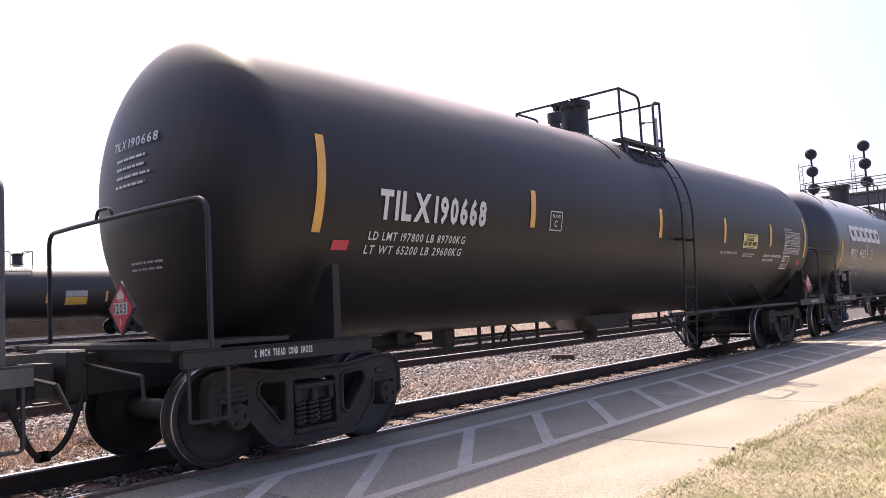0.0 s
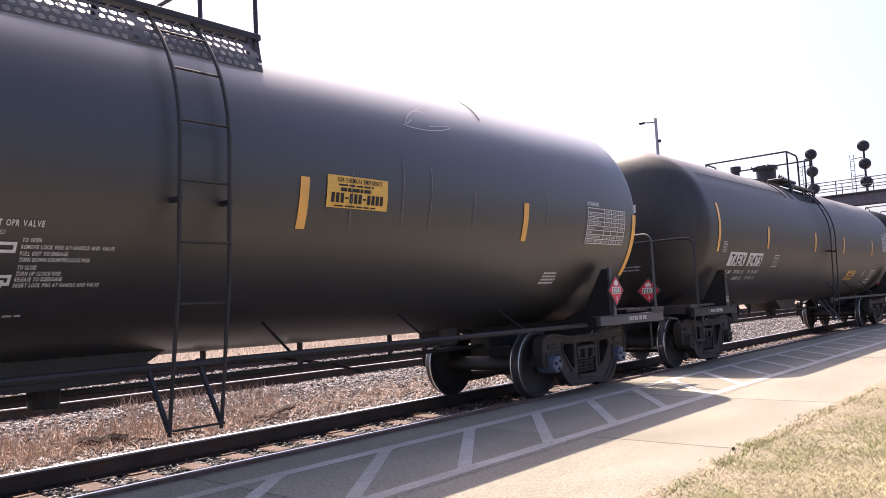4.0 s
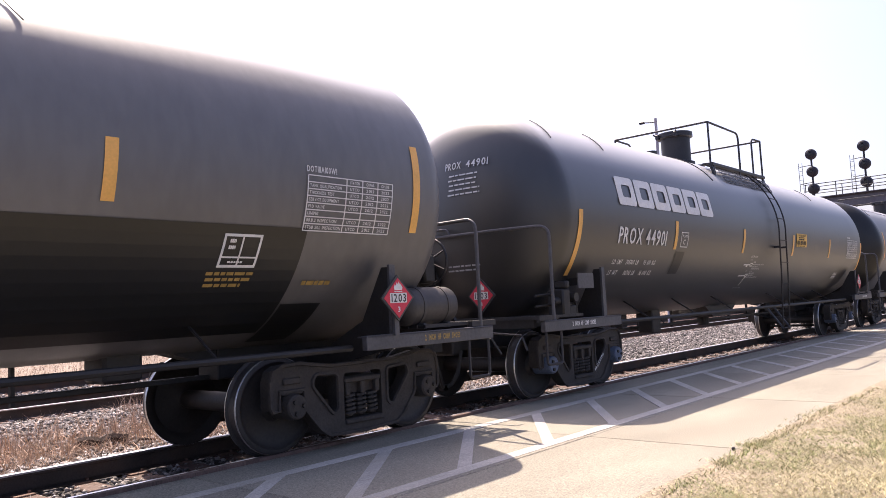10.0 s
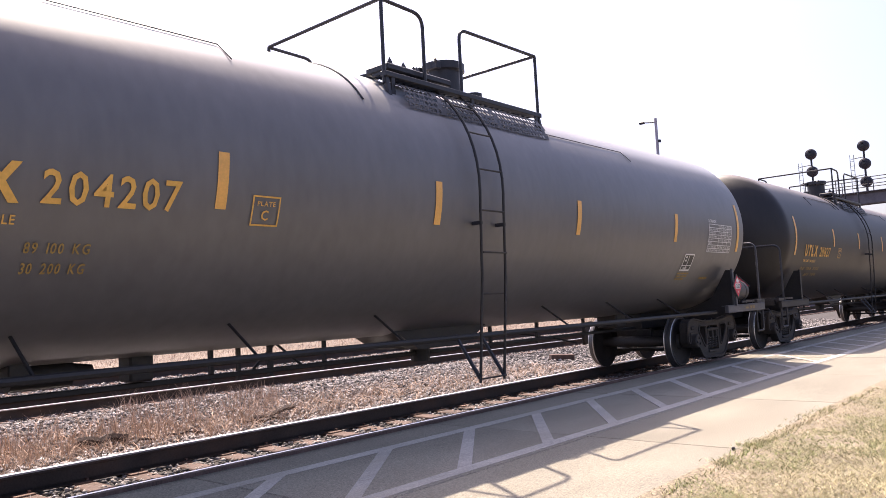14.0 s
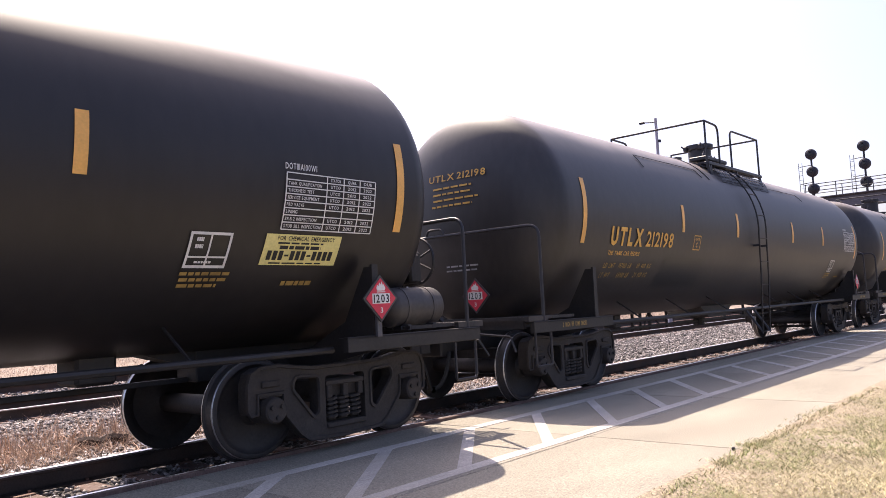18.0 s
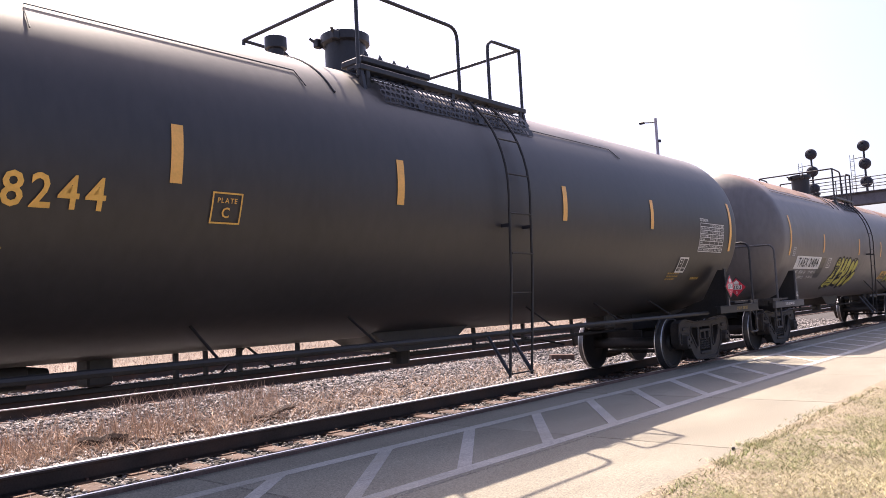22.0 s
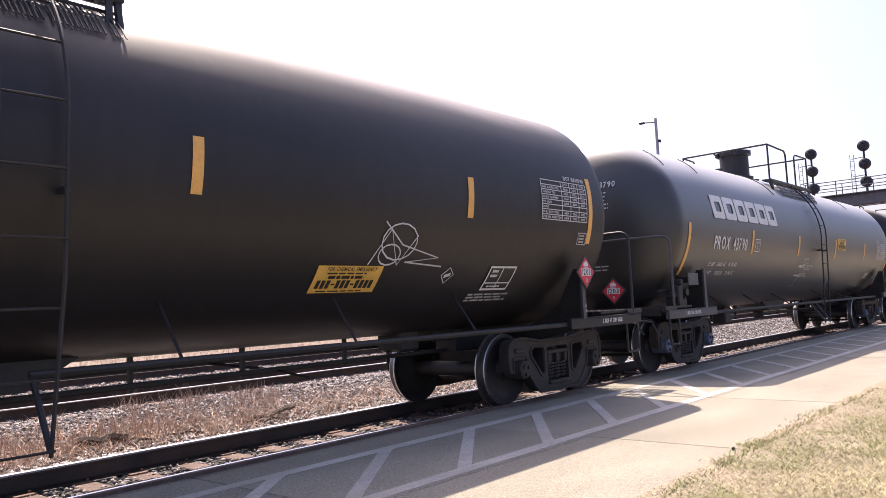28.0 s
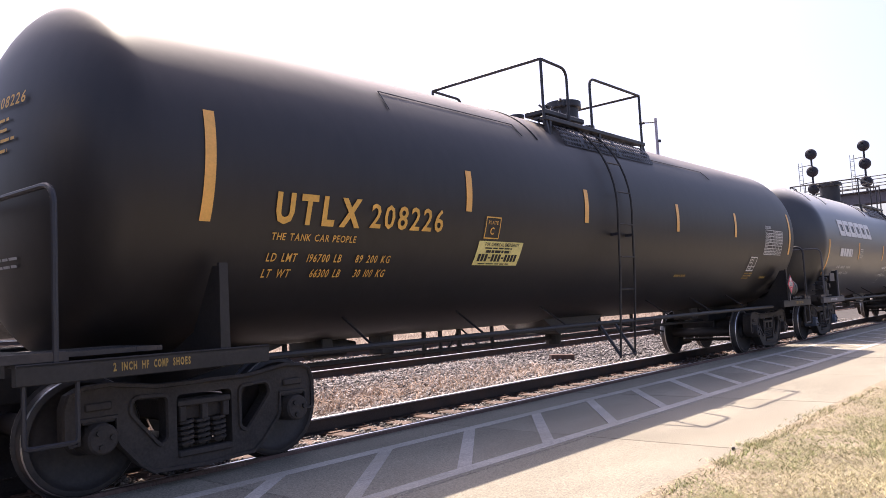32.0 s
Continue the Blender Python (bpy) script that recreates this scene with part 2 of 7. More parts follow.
# ---------------------------------------------------------------- mesh tools
class Shape:
    """Collects vertices and faces; every piece is a closed solid."""

    def __init__(self):
        self.v, self.f, self.m, self.cur = [], [], [], 0

    def _put(self, verts, faces):
        o = len(self.v)
        self.v += [tuple(p) for p in verts]
        self.f += [tuple(o + i for i in f) for f in faces]
        self.m += [self.cur] * len(faces)
        return self

    def box(self, x0, x1, y0, y1, z0, z1, c=0.0):
        if c <= 0:
            return self._put([(x, y, z) for x in (x0, x1) for y in (y0, y1) for z in (z0, z1)],
                             [(0, 1, 3, 2), (4, 6, 7, 5), (0, 4, 5, 1), (2, 3, 7, 6), (0, 2, 6, 4), (1, 5, 7, 3)])
        verts, idx = [], {}
        lo, hi = (x0, y0, z0), (x1, y1, z1)
        for sx in (0, 1):
            for sy in (0, 1):
                for sz in (0, 1):
                    s = (sx, sy, sz)
                    for a in range(3):
                        p = [0, 0, 0]
                        for k in range(3):
                            e = hi[k] if s[k] else lo[k]
                            p[k] = e if k == a else (e - c if s[k] else e + c)
                        idx[s, a] = len(verts)
                        verts.append(p)
        faces = []
        for a in range(3):
            b, c2 = (a + 1) % 3, (a + 2) % 3
            for side in (0, 1):
                q = []
                for u, w in ((0, 0), (1, 0), (1, 1), (0, 1)):
                    s = [0, 0, 0]
                    s[a], s[b], s[c2] = side, u, w
                    q.append(idx[tuple(s), a])
                faces.append(q if side else q[::-1])
        for a in range(3):
            b, c2 = (a + 1) % 3, (a + 2) % 3
            for u in (0, 1):
                for w in (0, 1):
                    s0, s1 = [0, 0, 0], [0, 0, 0]
                    s0[a], s1[a] = 0, 1
                    s0[b] = s1[b] = u
                    s0[c2] = s1[c2] = w
                    q = [idx[tuple(s0), b], idx[tuple(s1), b], idx[tuple(s1), c2], idx[tuple(s0), c2]]
                    faces.append(q if u != w else q[::-1])
        for s in [(i, j, k) for i in (0, 1) for j in (0, 1) for k in (0, 1)]:
            q = [idx[s, 0], idx[s, 1], idx[s, 2]]
            faces.append(q if sum(s) % 2 else q[::-1])
        return self._put(verts, faces)

    def prism(self, poly, axis, a, b):
        """poly: points in the two other axes, in order; extruded along axis from a to b."""
        n = len(poly)

        def at(p, k):
            return {"x": (k, p[0], p[1]), "y": (p[0], k, p[1]), "z": (p[0], p[1], k)}[axis]
        return self._put([at(p, a) for p in poly] + [at(p, b) for p in poly],
                         [tuple(range(n)), tuple(range(2 * n - 1, n - 1, -1))] +
                         [(i, n + i, n + (i + 1) % n, (i + 1) % n) for i in range(n)])

    def lathe(self, profile, axis="x", at=(0, 0, 0), n=24):
        """profile: (position along the axis, radius); closed at both ends when the radius there is 0."""
        verts, faces, rings = [], [], []
        for p, r in profile:
            if r <= 1e-6:
                rings.append([len(verts)])
                verts.append((p, 0, 0))
            else:
                rings.append(list(range(len(verts), len(verts) + n)))
                verts += [(p, r * math.cos(2 * math.pi * i / n), r * math.sin(2 * math.pi * i / n)) for i in range(n)]
        for A, B in zip(rings, rings[1:]):
            for i in range(n):
                j = (i + 1) % n
                if len(A) == 1 and len(B) == 1:
                    continue
                if len(A) == 1:
                    faces.append((A[0], B[i], B[j]))
                elif len(B) == 1:
                    faces.append((A[i], B[0], A[j]))
                else:
                    faces.append((A[i], B[i], B[j], A[j]))
        for R, flip in ((rings[0], False), (rings[-1], True)):
            if len(R) > 1:
                faces.append(tuple(R[::-1]) if flip else tuple(R))
        order = {"x": (0, 1, 2), "y": (1, 0, 2), "z": (1, 2, 0)}[axis]
        out = []
        for p in verts:
            q = [p[order[0]], p[order[1]], p[order[2]]]
            out.append((q[0] + at[0], q[1] + at[1], q[2] + at[2]))
        return self._put(out, faces)

    def tube(self, pts, r, n=8):
        pts = [Vector(p) for p in pts]
        d = [(pts[min(i + 1, len(pts) - 1)] - pts[max(i - 1, 0)]).normalized() for i in range(len(pts))]
        side = d[0].orthogonal().normalized()
        verts, faces = [], []
        for p, t in zip(pts, d):
            side = (side - t * side.dot(t)).normalized()
            up = t.cross(side)
            verts += [p + (side * math.cos(2 * math.pi * i / n) + up * math.sin(2 * math.pi * i / n)) * r for i in range(n)]
        for k in range(len(pts) - 1):
            for i in range(n):
                j = (i + 1) % n
                faces.append((k * n + i, k * n + j, (k + 1) * n + j, (k + 1) * n + i))
        faces.append(tuple(range(n - 1, -1, -1)))
        faces.append(tuple(range((len(pts) - 1) * n, len(pts) * n)))
        return self._put(verts, faces)

    def ball(self, c, r, n=12, k=8):
        return self.lathe([(-r * math.cos(math.pi * i / k), r * math.sin(math.pi * i / k)) for i in range(k + 1)], "z", c, n)

    def mesh(self, name, *mats, smooth=False):
        me = bpy.data.meshes.new(name)
        me.from_pydata(self.v, [], self.f)
        for q in mats:
            me.materials.append(q)
        if len(mats) > 1:
            me.polygons.foreach_set("material_index", self.m)
        bm = bmesh.new()
        bm.from_mesh(me)
        bmesh.ops.recalc_face_normals(bm, faces=bm.faces)
        bm.to_mesh(me)
        bm.free()
        if smooth:
            me.shade_smooth()
            me.set_sharp_from_angle(angle=radians(38))
        me.update()
        return me


def part(name, me, parent, label="", at=None):
    ob = new(name, me)
    ob.parent = parent
    if at is not None:
        ob.matrix_basis = at
    if label:
        ob["label"] = label
    return ob


def arc(pts, r=0.12, n=5):
    """Rounds the inner corners of a polyline."""
    pts = [Vector(p) for p in pts]
    out = [pts[0]]
    for a, b, c in zip(pts, pts[1:], pts[2:]):
        u, w = (a - b).normalized(), (c - b).normalized()
        k = min(r, (a - b).length * 0.45, (c - b).length * 0.45)
        p, q = b + u * k, b + w * k
        out += [p * (1 - t) ** 2 + b * 2 * t * (1 - t) + q * t * t for t in [i / n for i in range(n + 1)]]
    return out + [pts[-1]]


# ---------------------------------------------------------------- lettering
GLYPHS = {}
BOLD = {}


def make_glyphs(store, weight):
    obs = []
    for ch in "ABCDEFGHIJKLMNOPQRSTUVWXYZ0123456789-.:":
        cu = bpy.data.curves.new("letter", "FONT")
        cu.body, cu.size, cu.resolution_u, cu.offset = ch, 1.0, 2, weight
        obs.append((ch, new("letter", cu)))
    dg = bpy.context.evaluated_depsgraph_get()
    for ch, ob in obs:
        me = bpy.data.meshes.new_from_object(ob.evaluated_get(dg))
        v = [(p.co.x, p.co.y) for p in me.vertices]
        f = [tuple(p.vertices) for p in me.polygons]
        x0, x1 = min(p[0] for p in v), max(p[0] for p in v)
        store[ch] = ([(x - x0, y) for x, y in v], f, x1 - x0)
        bpy.data.meshes.remove(me)
    for ch, ob in obs:
        cu = ob.data
        bpy.data.objects.remove(ob)
        bpy.data.curves.remove(cu)


make_glyphs(GLYPHS, 0.015)
make_glyphs(BOLD, 0.042)
CAPH = max(p[1] for p in GLYPHS["H"][0])


def letters(text, x0, x1, z0, z1, slant=0.0, gap=0.14, space=0.42, bold=False):
    """Flat letters filling x0..x1 and z0..z1: (points, faces)."""
    V, F, w = [], [], 0.0
    for ch in text:
        if ch == " ":
            w += space
            continue
        gv, gf, gw = (BOLD if bold else GLYPHS)[ch]
        o = len(V)
        V += [(w + x, y) for x, y in gv]
        F += [tuple(o + i for i in f) for f in gf]
        w += gw + gap
    w -= gap
    sx, sz = (x1 - x0) / w, (z1 - z0) / CAPH
    return [(x0 + x * sx + slant * y * sz, z0 + y * sz) for x, y in V], F


ZC, RT = 2.54, 1.555
HEAD = 0.63  # depth of the dished tank ends
LEAN = 0.06  # stencils and strips lean a little
SIDE_DX = 0.14  # markings sit a hand further back than the middle of the car


def tank_y(z, lift=0.008):
    return -math.sqrt(max((RT + lift) ** 2 - (z - ZC) ** 2, 0.0001))


def decal(flat_shape, lift=0.012, back=0.004):
    """Flat (x, z) faces wrapped on the near side of the tank as a thin plate."""
    V, F = flat_shape
    mid = (min(z for _, z in V) + max(z for _, z in V)) / 2
    me_v = [(x + SIDE_DX + 0.03 + LEAN * (z - mid), tank_y(z, lift), z) for x, z in V]
    s = Shape()
    s.v, s.f, s.m = me_v, [tuple(f) for f in F], [0] * len(F)
    return s


def grid_rect(x0, x1, z0, z1, slant=0.0, nz=6):
    V, F = [], []
    for i in range(nz + 1):
        z = z0 + (z1 - z0) * i / nz
        V += [(x0 + slant * (z - z0), z), (x1 + slant * (z - z0), z)]
    F = [(2 * i, 2 * i + 1, 2 * i + 3, 2 * i + 2) for i in range(nz)]
    return V, F


def joinflat(*shapes):
    V, F = [], []
    for v, f in shapes:
        o = len(V)
        V += v
        F += [tuple(o + i for i in q) for q in f]
    return V, F


def frame_rect(x0, x1, z0, z1, t=0.02, slant=0.0):
    def sh(a):
        v, f = a
        return [(x + slant * (z - z0), z) for x, z in v], f
    return joinflat(sh(grid_rect(x0, x1, z0, z0 + t, 0, 1)), sh(grid_rect(x0, x1, z1 - t, z1, 0, 1)),
                    sh(grid_rect(x0, x0 + t, z0, z1)), sh(grid_rect(x1 - t, x1, z0, z1)))


def rounded(x0, x1, z0, z1, r, n=5):
    pts = []
    for cx, cz, a in ((x1 - r, z0 + r, -90), (x1 - r, z1 - r, 0), (x0 + r, z1 - r, 90), (x0 + r, z0 + r, 180)):
        pts += [(cx + r * math.cos(radians(a + 90 * i / n)), cz + r * math.sin(radians(a + 90 * i / n))) for i in range(n + 1)]
    return pts


def ring(outer, inner):
    n = len(outer)
    return list(outer) + list(inner), [(i, (i + 1) % n, n + (i + 1) % n, n + i) for i in range(n)]


CACHE = {}


def cached(key, build):
    if key not in CACHE:
        CACHE[key] = build()
    return CACHE[key]


# ---------------------------------------------------------------- ground, platform and tracks
def ribbon(name, rows, xs, material, label, category):
    """A sheet: rows of (y, z) across, stations along x."""
    V = [(x, y, z) for x in xs for y, z in rows]
    n = len(rows)
    F = [(i * n + j, (i + 1) * n + j, (i + 1) * n + j + 1, i * n + j + 1) for i in range(len(xs) - 1) for j in range(n - 1)]
    s = Shape()
    s.v, s.f, s.m = V, F, [0] * len(F)
    ob = new(name, s.mesh(name, material, smooth=True))
    return tagged(ob, label, category, kind="structure")


def make_ground():
    xs = [-400, -120, -60, -30, -15, 0, 15, 30, 45, 60, 90, 130, 200, 400, 900]
    rows = [(-600, -0.1), (-60, -0.08), (-20, -0.06), (-4.3, -0.05), (-4.0, -0.30), (-0.9, -0.34), (2.2, -0.34), (3.6, -0.42), (5.4, -0.40),
            (15.6, -0.36), (17.5, -0.25), (25, 0.15), (33, 0.52), (45, 0.55), (120, 0.6), (900, 0.8)]
    ribbon("ground", rows, xs, YARD, "tan gravel and dry earth of the rail yard", "ground")
    # ballast beds under the three through tracks
    rows = [(-0.9, -0.24), (-0.75, -0.22), (0.9, -0.22), (1.6, -0.24), (2.4, -0.30), (3.6, -0.33), (5.0, -0.28), (5.8, -0.22),
            (9.4, -0.22), (10.8, -0.28), (11.6, -0.22), (15.0, -0.22), (16.4, -0.37)]
    ribbon("ballast_bed", rows, [-60, -20, 0, 20, 40, 60, 120, 300, 600], BALLAST, "grey crushed stone ballast between the tracks", "ballast")
    ribbon("cinder_ground", [(25.2, 0.19), (26, 0.24), (33, 0.56), (45, 0.59), (80, 0.64), (500, 0.76), (900, 0.84)], [-400, -40, 0, 40, 120, 300, 900], CINDER, "dark cinder ground under the yard tracks", "ground")
    # added out of view: dark ground that lowers bounce light on the tank sides
    ribbon("road", [(-60, -0.04), (-22, -0.035), (-9.5, -0.03)], [-120, -40, 0, 40, 120, 300], ASPHALT, "unseen dark asphalt strip added behind the camera to cut ground bounce", "road")
    ribbon("verge", [(-10, -0.06), (-9.3, -0.035), (-6, -0.035), (-4.42, -0.020), (-4.345, -0.0165)], [-80, -20, -5, 0, 3, 6, 9, 12, 20, 40, 80, 200], SOIL,
           "dry soil under patchy grass beside the platform", "verge")


PLAT_Z = -0.02


def make_platform():
    slab = new("platform", None)
    tagged(slab, "tan concrete station platform level with the rails", "platform", kind="structure")
    x = -24.0
    random.seed(3)
    while x < 140:
        w = 3.05
        s = Shape().box(x + 0.008, x + w - 0.008, -4.35, -2.906, -0.30, PLAT_Z + random.uniform(-0.002, 0.002), 0.006)
        part("slab", s.mesh("slab", CONCRETE), slab)
        s = Shape().box(x + 0.008, x + w - 0.008, -2.894, -0.87, -0.30, PLAT_Z + random.uniform(-0.002, 0.002), 0.006)
        part("slab", s.mesh("slab", CONCRETE), slab)
        x += w
    bed = Shape().box(-24, 140, -4.34, -0.88, -0.35, PLAT_Z - 0.02)
    part("joint_bed", bed.mesh("joint_bed", JOINT), slab)
    edge = Shape().box(-24, 140, -0.868, -0.80, -0.30, 0.011, 0.004)
    part("edge_strip", edge.mesh("edge_strip", TIE), slab, "weathered timber strip along the platform edge")
    marks = new("platform_marking", None)
    tagged(marks, "worn white painted ladder of warning lines on the platform", "marking", kind="structure")
    z0, z1 = PLAT_Z - 0.01, PLAT_Z + 0.0045
    for name, y0, y1 in (("inner_line", -1.57, -1.43), ("outer_line", -2.84, -2.70)):
        part(name, Shape().box(-24, 140, y0, y1, z0, z1).mesh(name, PAINTLINE), marks)
    i, me = -22, None
    while i < 100:
        x = 4.80 + 1.245 * i
        if me is None:
            me = Shape().prism([(-0.04, -2.70), (0.15, -2.70), (1.60, -1.57), (1.41, -1.57)], "z", z0, z1).mesh("diagonal_bar", PAINTLINE)
        part("diagonal_bar", me, marks, at=pose(x, 0, 0))
        i += 1


def make_track(yc, name, label, x0=-40, x1=400, tie_x0=-12, tie_x1=60):
    tr = new(name, None)
    tagged(tr, label, "railway track", kind="structure")
    prof = [(-0.075, -0.186), (0.075, -0.186), (0.075, -0.176), (0.012, -0.160), (0.010, -0.045), (0.036, -0.036), (0.036, -0.008),
            (0.028, -0.001), (-0.028, -0.001), (-0.036, -0.008), (-0.036, -0.036), (-0.010, -0.045), (-0.012, -0.160), (-0.075, -0.176)]
    for s in (-1, 1):
        y = yc + s * 0.754
        me = Shape().prism([(y + a, b) for a, b in prof], "x", x0, x1).mesh("rail", RAILSIDE)
        rail = part("rail", me, tr)
        part("railhead", Shape().box(x0, x1, y - 0.0375, y + 0.0375, -0.015, 0.0008).mesh("railhead", RAILTOP), rail, "bright worn running surface")
    random.seed(int(yc * 10) + 5)
    me = Shape().box(-0.115, 0.115, -1.29, 1.29, -0.36, -0.188, 0.012).mesh("sleeper", TIE)
    mp = Shape().box(-0.09, 0.09, -0.17, 0.17, -0.188, -0.172, 0.004).box(-0.07, -0.045, 0.08, 0.11, -0.172, -0.15).box(0.045, 0.07, -0.11, -0.08, -0.172, -0.15).mesh("tie_plate", PLATE)
    x = tie_x0
    while x < tie_x1:
        t = part("sleeper", me, tr, at=pose(x + random.uniform(-0.02, 0.02), yc + random.uniform(-0.04, 0.04), random.uniform(-0.012, 0.004), 0, 0, random.uniform(-1.2, 1.2)))
        for s in (-1, 1):
            part("tie_plate", mp, t, at=pose(0, s * 0.754, 0))
        x += 0.51
    far = Shape()
    while x < 260:
        far.box(x - 0.115, x + 0.115, yc - 1.29, yc + 1.29, -0.36, -0.19)
        x += 0.51
    tagged(part("far_sleepers", far.mesh("far_sleepers", TIE), tr), kind="stuff")


make_ground()
make_platform()
make_track(0.0, "track_near", "running track with bright worn rails on timber sleepers", tie_x0=-8, tie_x1=44)
make_track(7.63, "track_middle", "second track with bright rails on timber sleepers", tie_x0=0, tie_x1=30)
make_track(13.4, "track_far", "third track with worn rails behind the others", tie_x0=4, tie_x1=34)

# ---------------------------------------------------------------- loose stones, weeds and grass
def mesh_np(name, V, F, material):
    me = bpy.data.meshes.new(name)
    me.vertices.add(len(V))
    me.vertices.foreach_set("co", V.astype(np.float32).ravel())
    k = F.shape[1]
    me.loops.add(F.size)
    me.loops.foreach_set("vertex_index", F.astype(np.int32).ravel())
    me.polygons.add(len(F))
    me.polygons.foreach_set("loop_start", np.arange(0, F.size, k, dtype=np.int32))
    me.materials.append(material)
    me.update(calc_edges=True)
    me.validate()
    return me


def stones(rng, n, x, y, z, size):
    """Angular stones: uneven octahedra, turned at random."""
    base = np.array([(1, 0, 0), (-1, 0, 0), (0, 1, 0), (0, -1, 0), (0, 0, 1), (0, 0, -1)], float)
    tri = np.array([(0, 2, 4), (2, 1, 4), (1, 3, 4), (3, 0, 4), (2, 0, 5), (1, 2, 5), (3, 1, 5), (0, 3, 5)])
    P = base[None] * rng.uniform(0.55, 1.15, (n, 6, 1)) + rng.normal(0, 0.16, (n, 6, 3))
    P[:, :, 2] *= 0.72
    a, b = rng.uniform(0, 2 * np.pi, n), rng.normal(0, 0.5, n)
    ca, sa, cb, sb = np.cos(a)[:, None], np.sin(a)[:, None], np.cos(b)[:, None], np.sin(b)[:, None]
    X, Y, Z = P[..., 0], P[..., 1], P[..., 2]
    X, Y = X * ca - Y * sa, X * sa + Y * ca
    Y, Z = Y * cb - Z * sb, Y * sb + Z * cb
    P = np.stack([X, Y, Z], -1) * size[:, None, None]
    P += np.stack([x, y, z], -1)[:, None, :]
    F = (tri[None] + 6 * np.arange(n)[:, None, None]).reshape(-1, 3)
    return P.reshape(-1, 3), F


def bed_height(y):
    return np.interp(y, [-0.9, -0.75, 0.9, 1.6, 2.4, 3.6, 5.0, 5.8, 9.4, 10.8, 11.6, 15.0, 16.4],
                     [-0.24, -0.22, -0.22, -0.24, -0.30, -0.33, -0.28, -0.22, -0.22, -0.28, -0.22, -0.22, -0.37])


def make_stones():
    rng = np.random.default_rng(11)
    out, base = [], 0
    for n, x0, x1, y0, y1, s0, s1 in ((30000, 1.5, 17, 0.85, 6.9, 0.02, 0.056), (9000, 0.0, 16, -0.72, 0.74, 0.016, 0.038), (13000, 17, 42, 0.8, 6.9, 0.03, 0.06),
                                      (9000, 4, 30, 8.5, 12.8, 0.03, 0.06), (4000, 16, 45, -0.7, 0.74, 0.03, 0.055), (5000, 4, 26, 6.9, 8.4, 0.025, 0.05)):
        x, y = rng.uniform(x0, x1, n), rng.uniform(y0, y1, n)
        size = rng.uniform(s0, s1, n)
        V, F = stones(rng, n, x, y, bed_height(y) + size * rng.uniform(0.0, 0.6, n), size)
        out.append((V, F + base))
        base += len(V)
    V, F = np.concatenate([a for a, _ in out]), np.concatenate([b for _, b in out])
    tagged(new("ballast_stones", mesh_np("ballast_stones", V, F, STONE)), "loose grey crushed ballast stones between the rails", "ballast", kind="stuff")


def blades(rng, x, y, z, h, w, lean):
    """Bent tapered blades, two quads each."""
    n = len(x)
    a = rng.uniform(0, 2 * np.pi, n)
    d = np.stack([np.cos(a), np.sin(a), np.zeros(n)], -1)
    b = rng.uniform(0, 2 * np.pi, n)
    t = np.stack([np.cos(b), np.sin(b), np.zeros(n)], -1) * (lean * rng.uniform(0.2, 1, n) * h)[:, None]
    o = np.stack([x, y, z], -1)
    up = np.array([0, 0, 1.0])
    rows = []
    for k, ww, tt in ((0, 1.0, 0), (0.55, 0.8, 0.3), (1.0, 0.15, 1.0)):
        c = o + up * (k * h)[:, None] + t * tt
        rows += [c - d * (w * ww)[:, None], c + d * (w * ww)[:, None]]
    V = np.stack(rows, 1).reshape(-1, 3)
    q = np.array([(0, 1, 3, 2), (2, 3, 5, 4)])
    return V, (q[None] + 6 * np.arange(n)[:, None, None]).reshape(-1, 4)


def make_weeds():
    rng = np.random.default_rng(12)
    xs, ys = [], []
    for _ in range(620):
        cx, cy = 2.0 + 14.0 * rng.uniform(0, 1) ** 1.9, rng.uniform(2.5, 6.2)
        if cx > 9.5:
            cy = rng.normal(3.6, 0.7)
        elif cx < 6.0 and cy > 4.9:
            cy -= 1.9
        m = int(rng.integers(3, 20))
        xs.append(cx + rng.normal(0, 0.13, m))
        ys.append(cy + rng.normal(0, 0.13, m))
    x, y = np.concatenate(xs), np.clip(np.concatenate(ys), 1.2, 6.4)
    n = len(x)
    tall = np.interp(x, [7.5, 10.5], [1.0, 0.30]) * np.interp(y, [2.5, 5.0], [0.6, 1.15])
    h = rng.uniform(0.06, 0.40, n) * tall
    V, F = blades(rng, x, y, bed_height(y) - 0.01, h, rng.uniform(0.0025, 0.007, n), 0.75)
    m = 8500
    x2, y2 = 2.0 + 14 * rng.uniform(0, 1, m) ** 1.7, np.clip(rng.normal(3.7, 0.9, m), 1.0, 6.4)
    V2, F2 = blades(rng, x2, y2, bed_height(y2) + 0.01, rng.uniform(0.03, 0.15, m), rng.uniform(0.003, 0.009, m), 2.6)
    k = 30000
    x3, y3 = rng.uniform(8, 62, k), rng.uniform(17.5, 25.0, k) + rng.normal(0, 0.4, k)
    V3, F3 = blades(rng, x3, y3, np.interp(y3, [15.6, 17.5, 25], [-0.36, -0.25, 0.15]) - 0.02, rng.uniform(0.04, 0.20, k), rng.uniform(0.003, 0.008, k), 1.2)
    tagged(new("yard_weeds", mesh_np("yard_weeds", V3, F3, STRAW)), "short dry weeds beyond the far track", "weeds", kind="stuff")
    tagged(new("dry_weeds", mesh_np("dry_weeds", np.concatenate([V, V2]), np.concatenate([F, F2 + len(V)]), STRAW)),
           "dry straw-coloured weeds growing through the ballast", "weeds", kind="stuff")


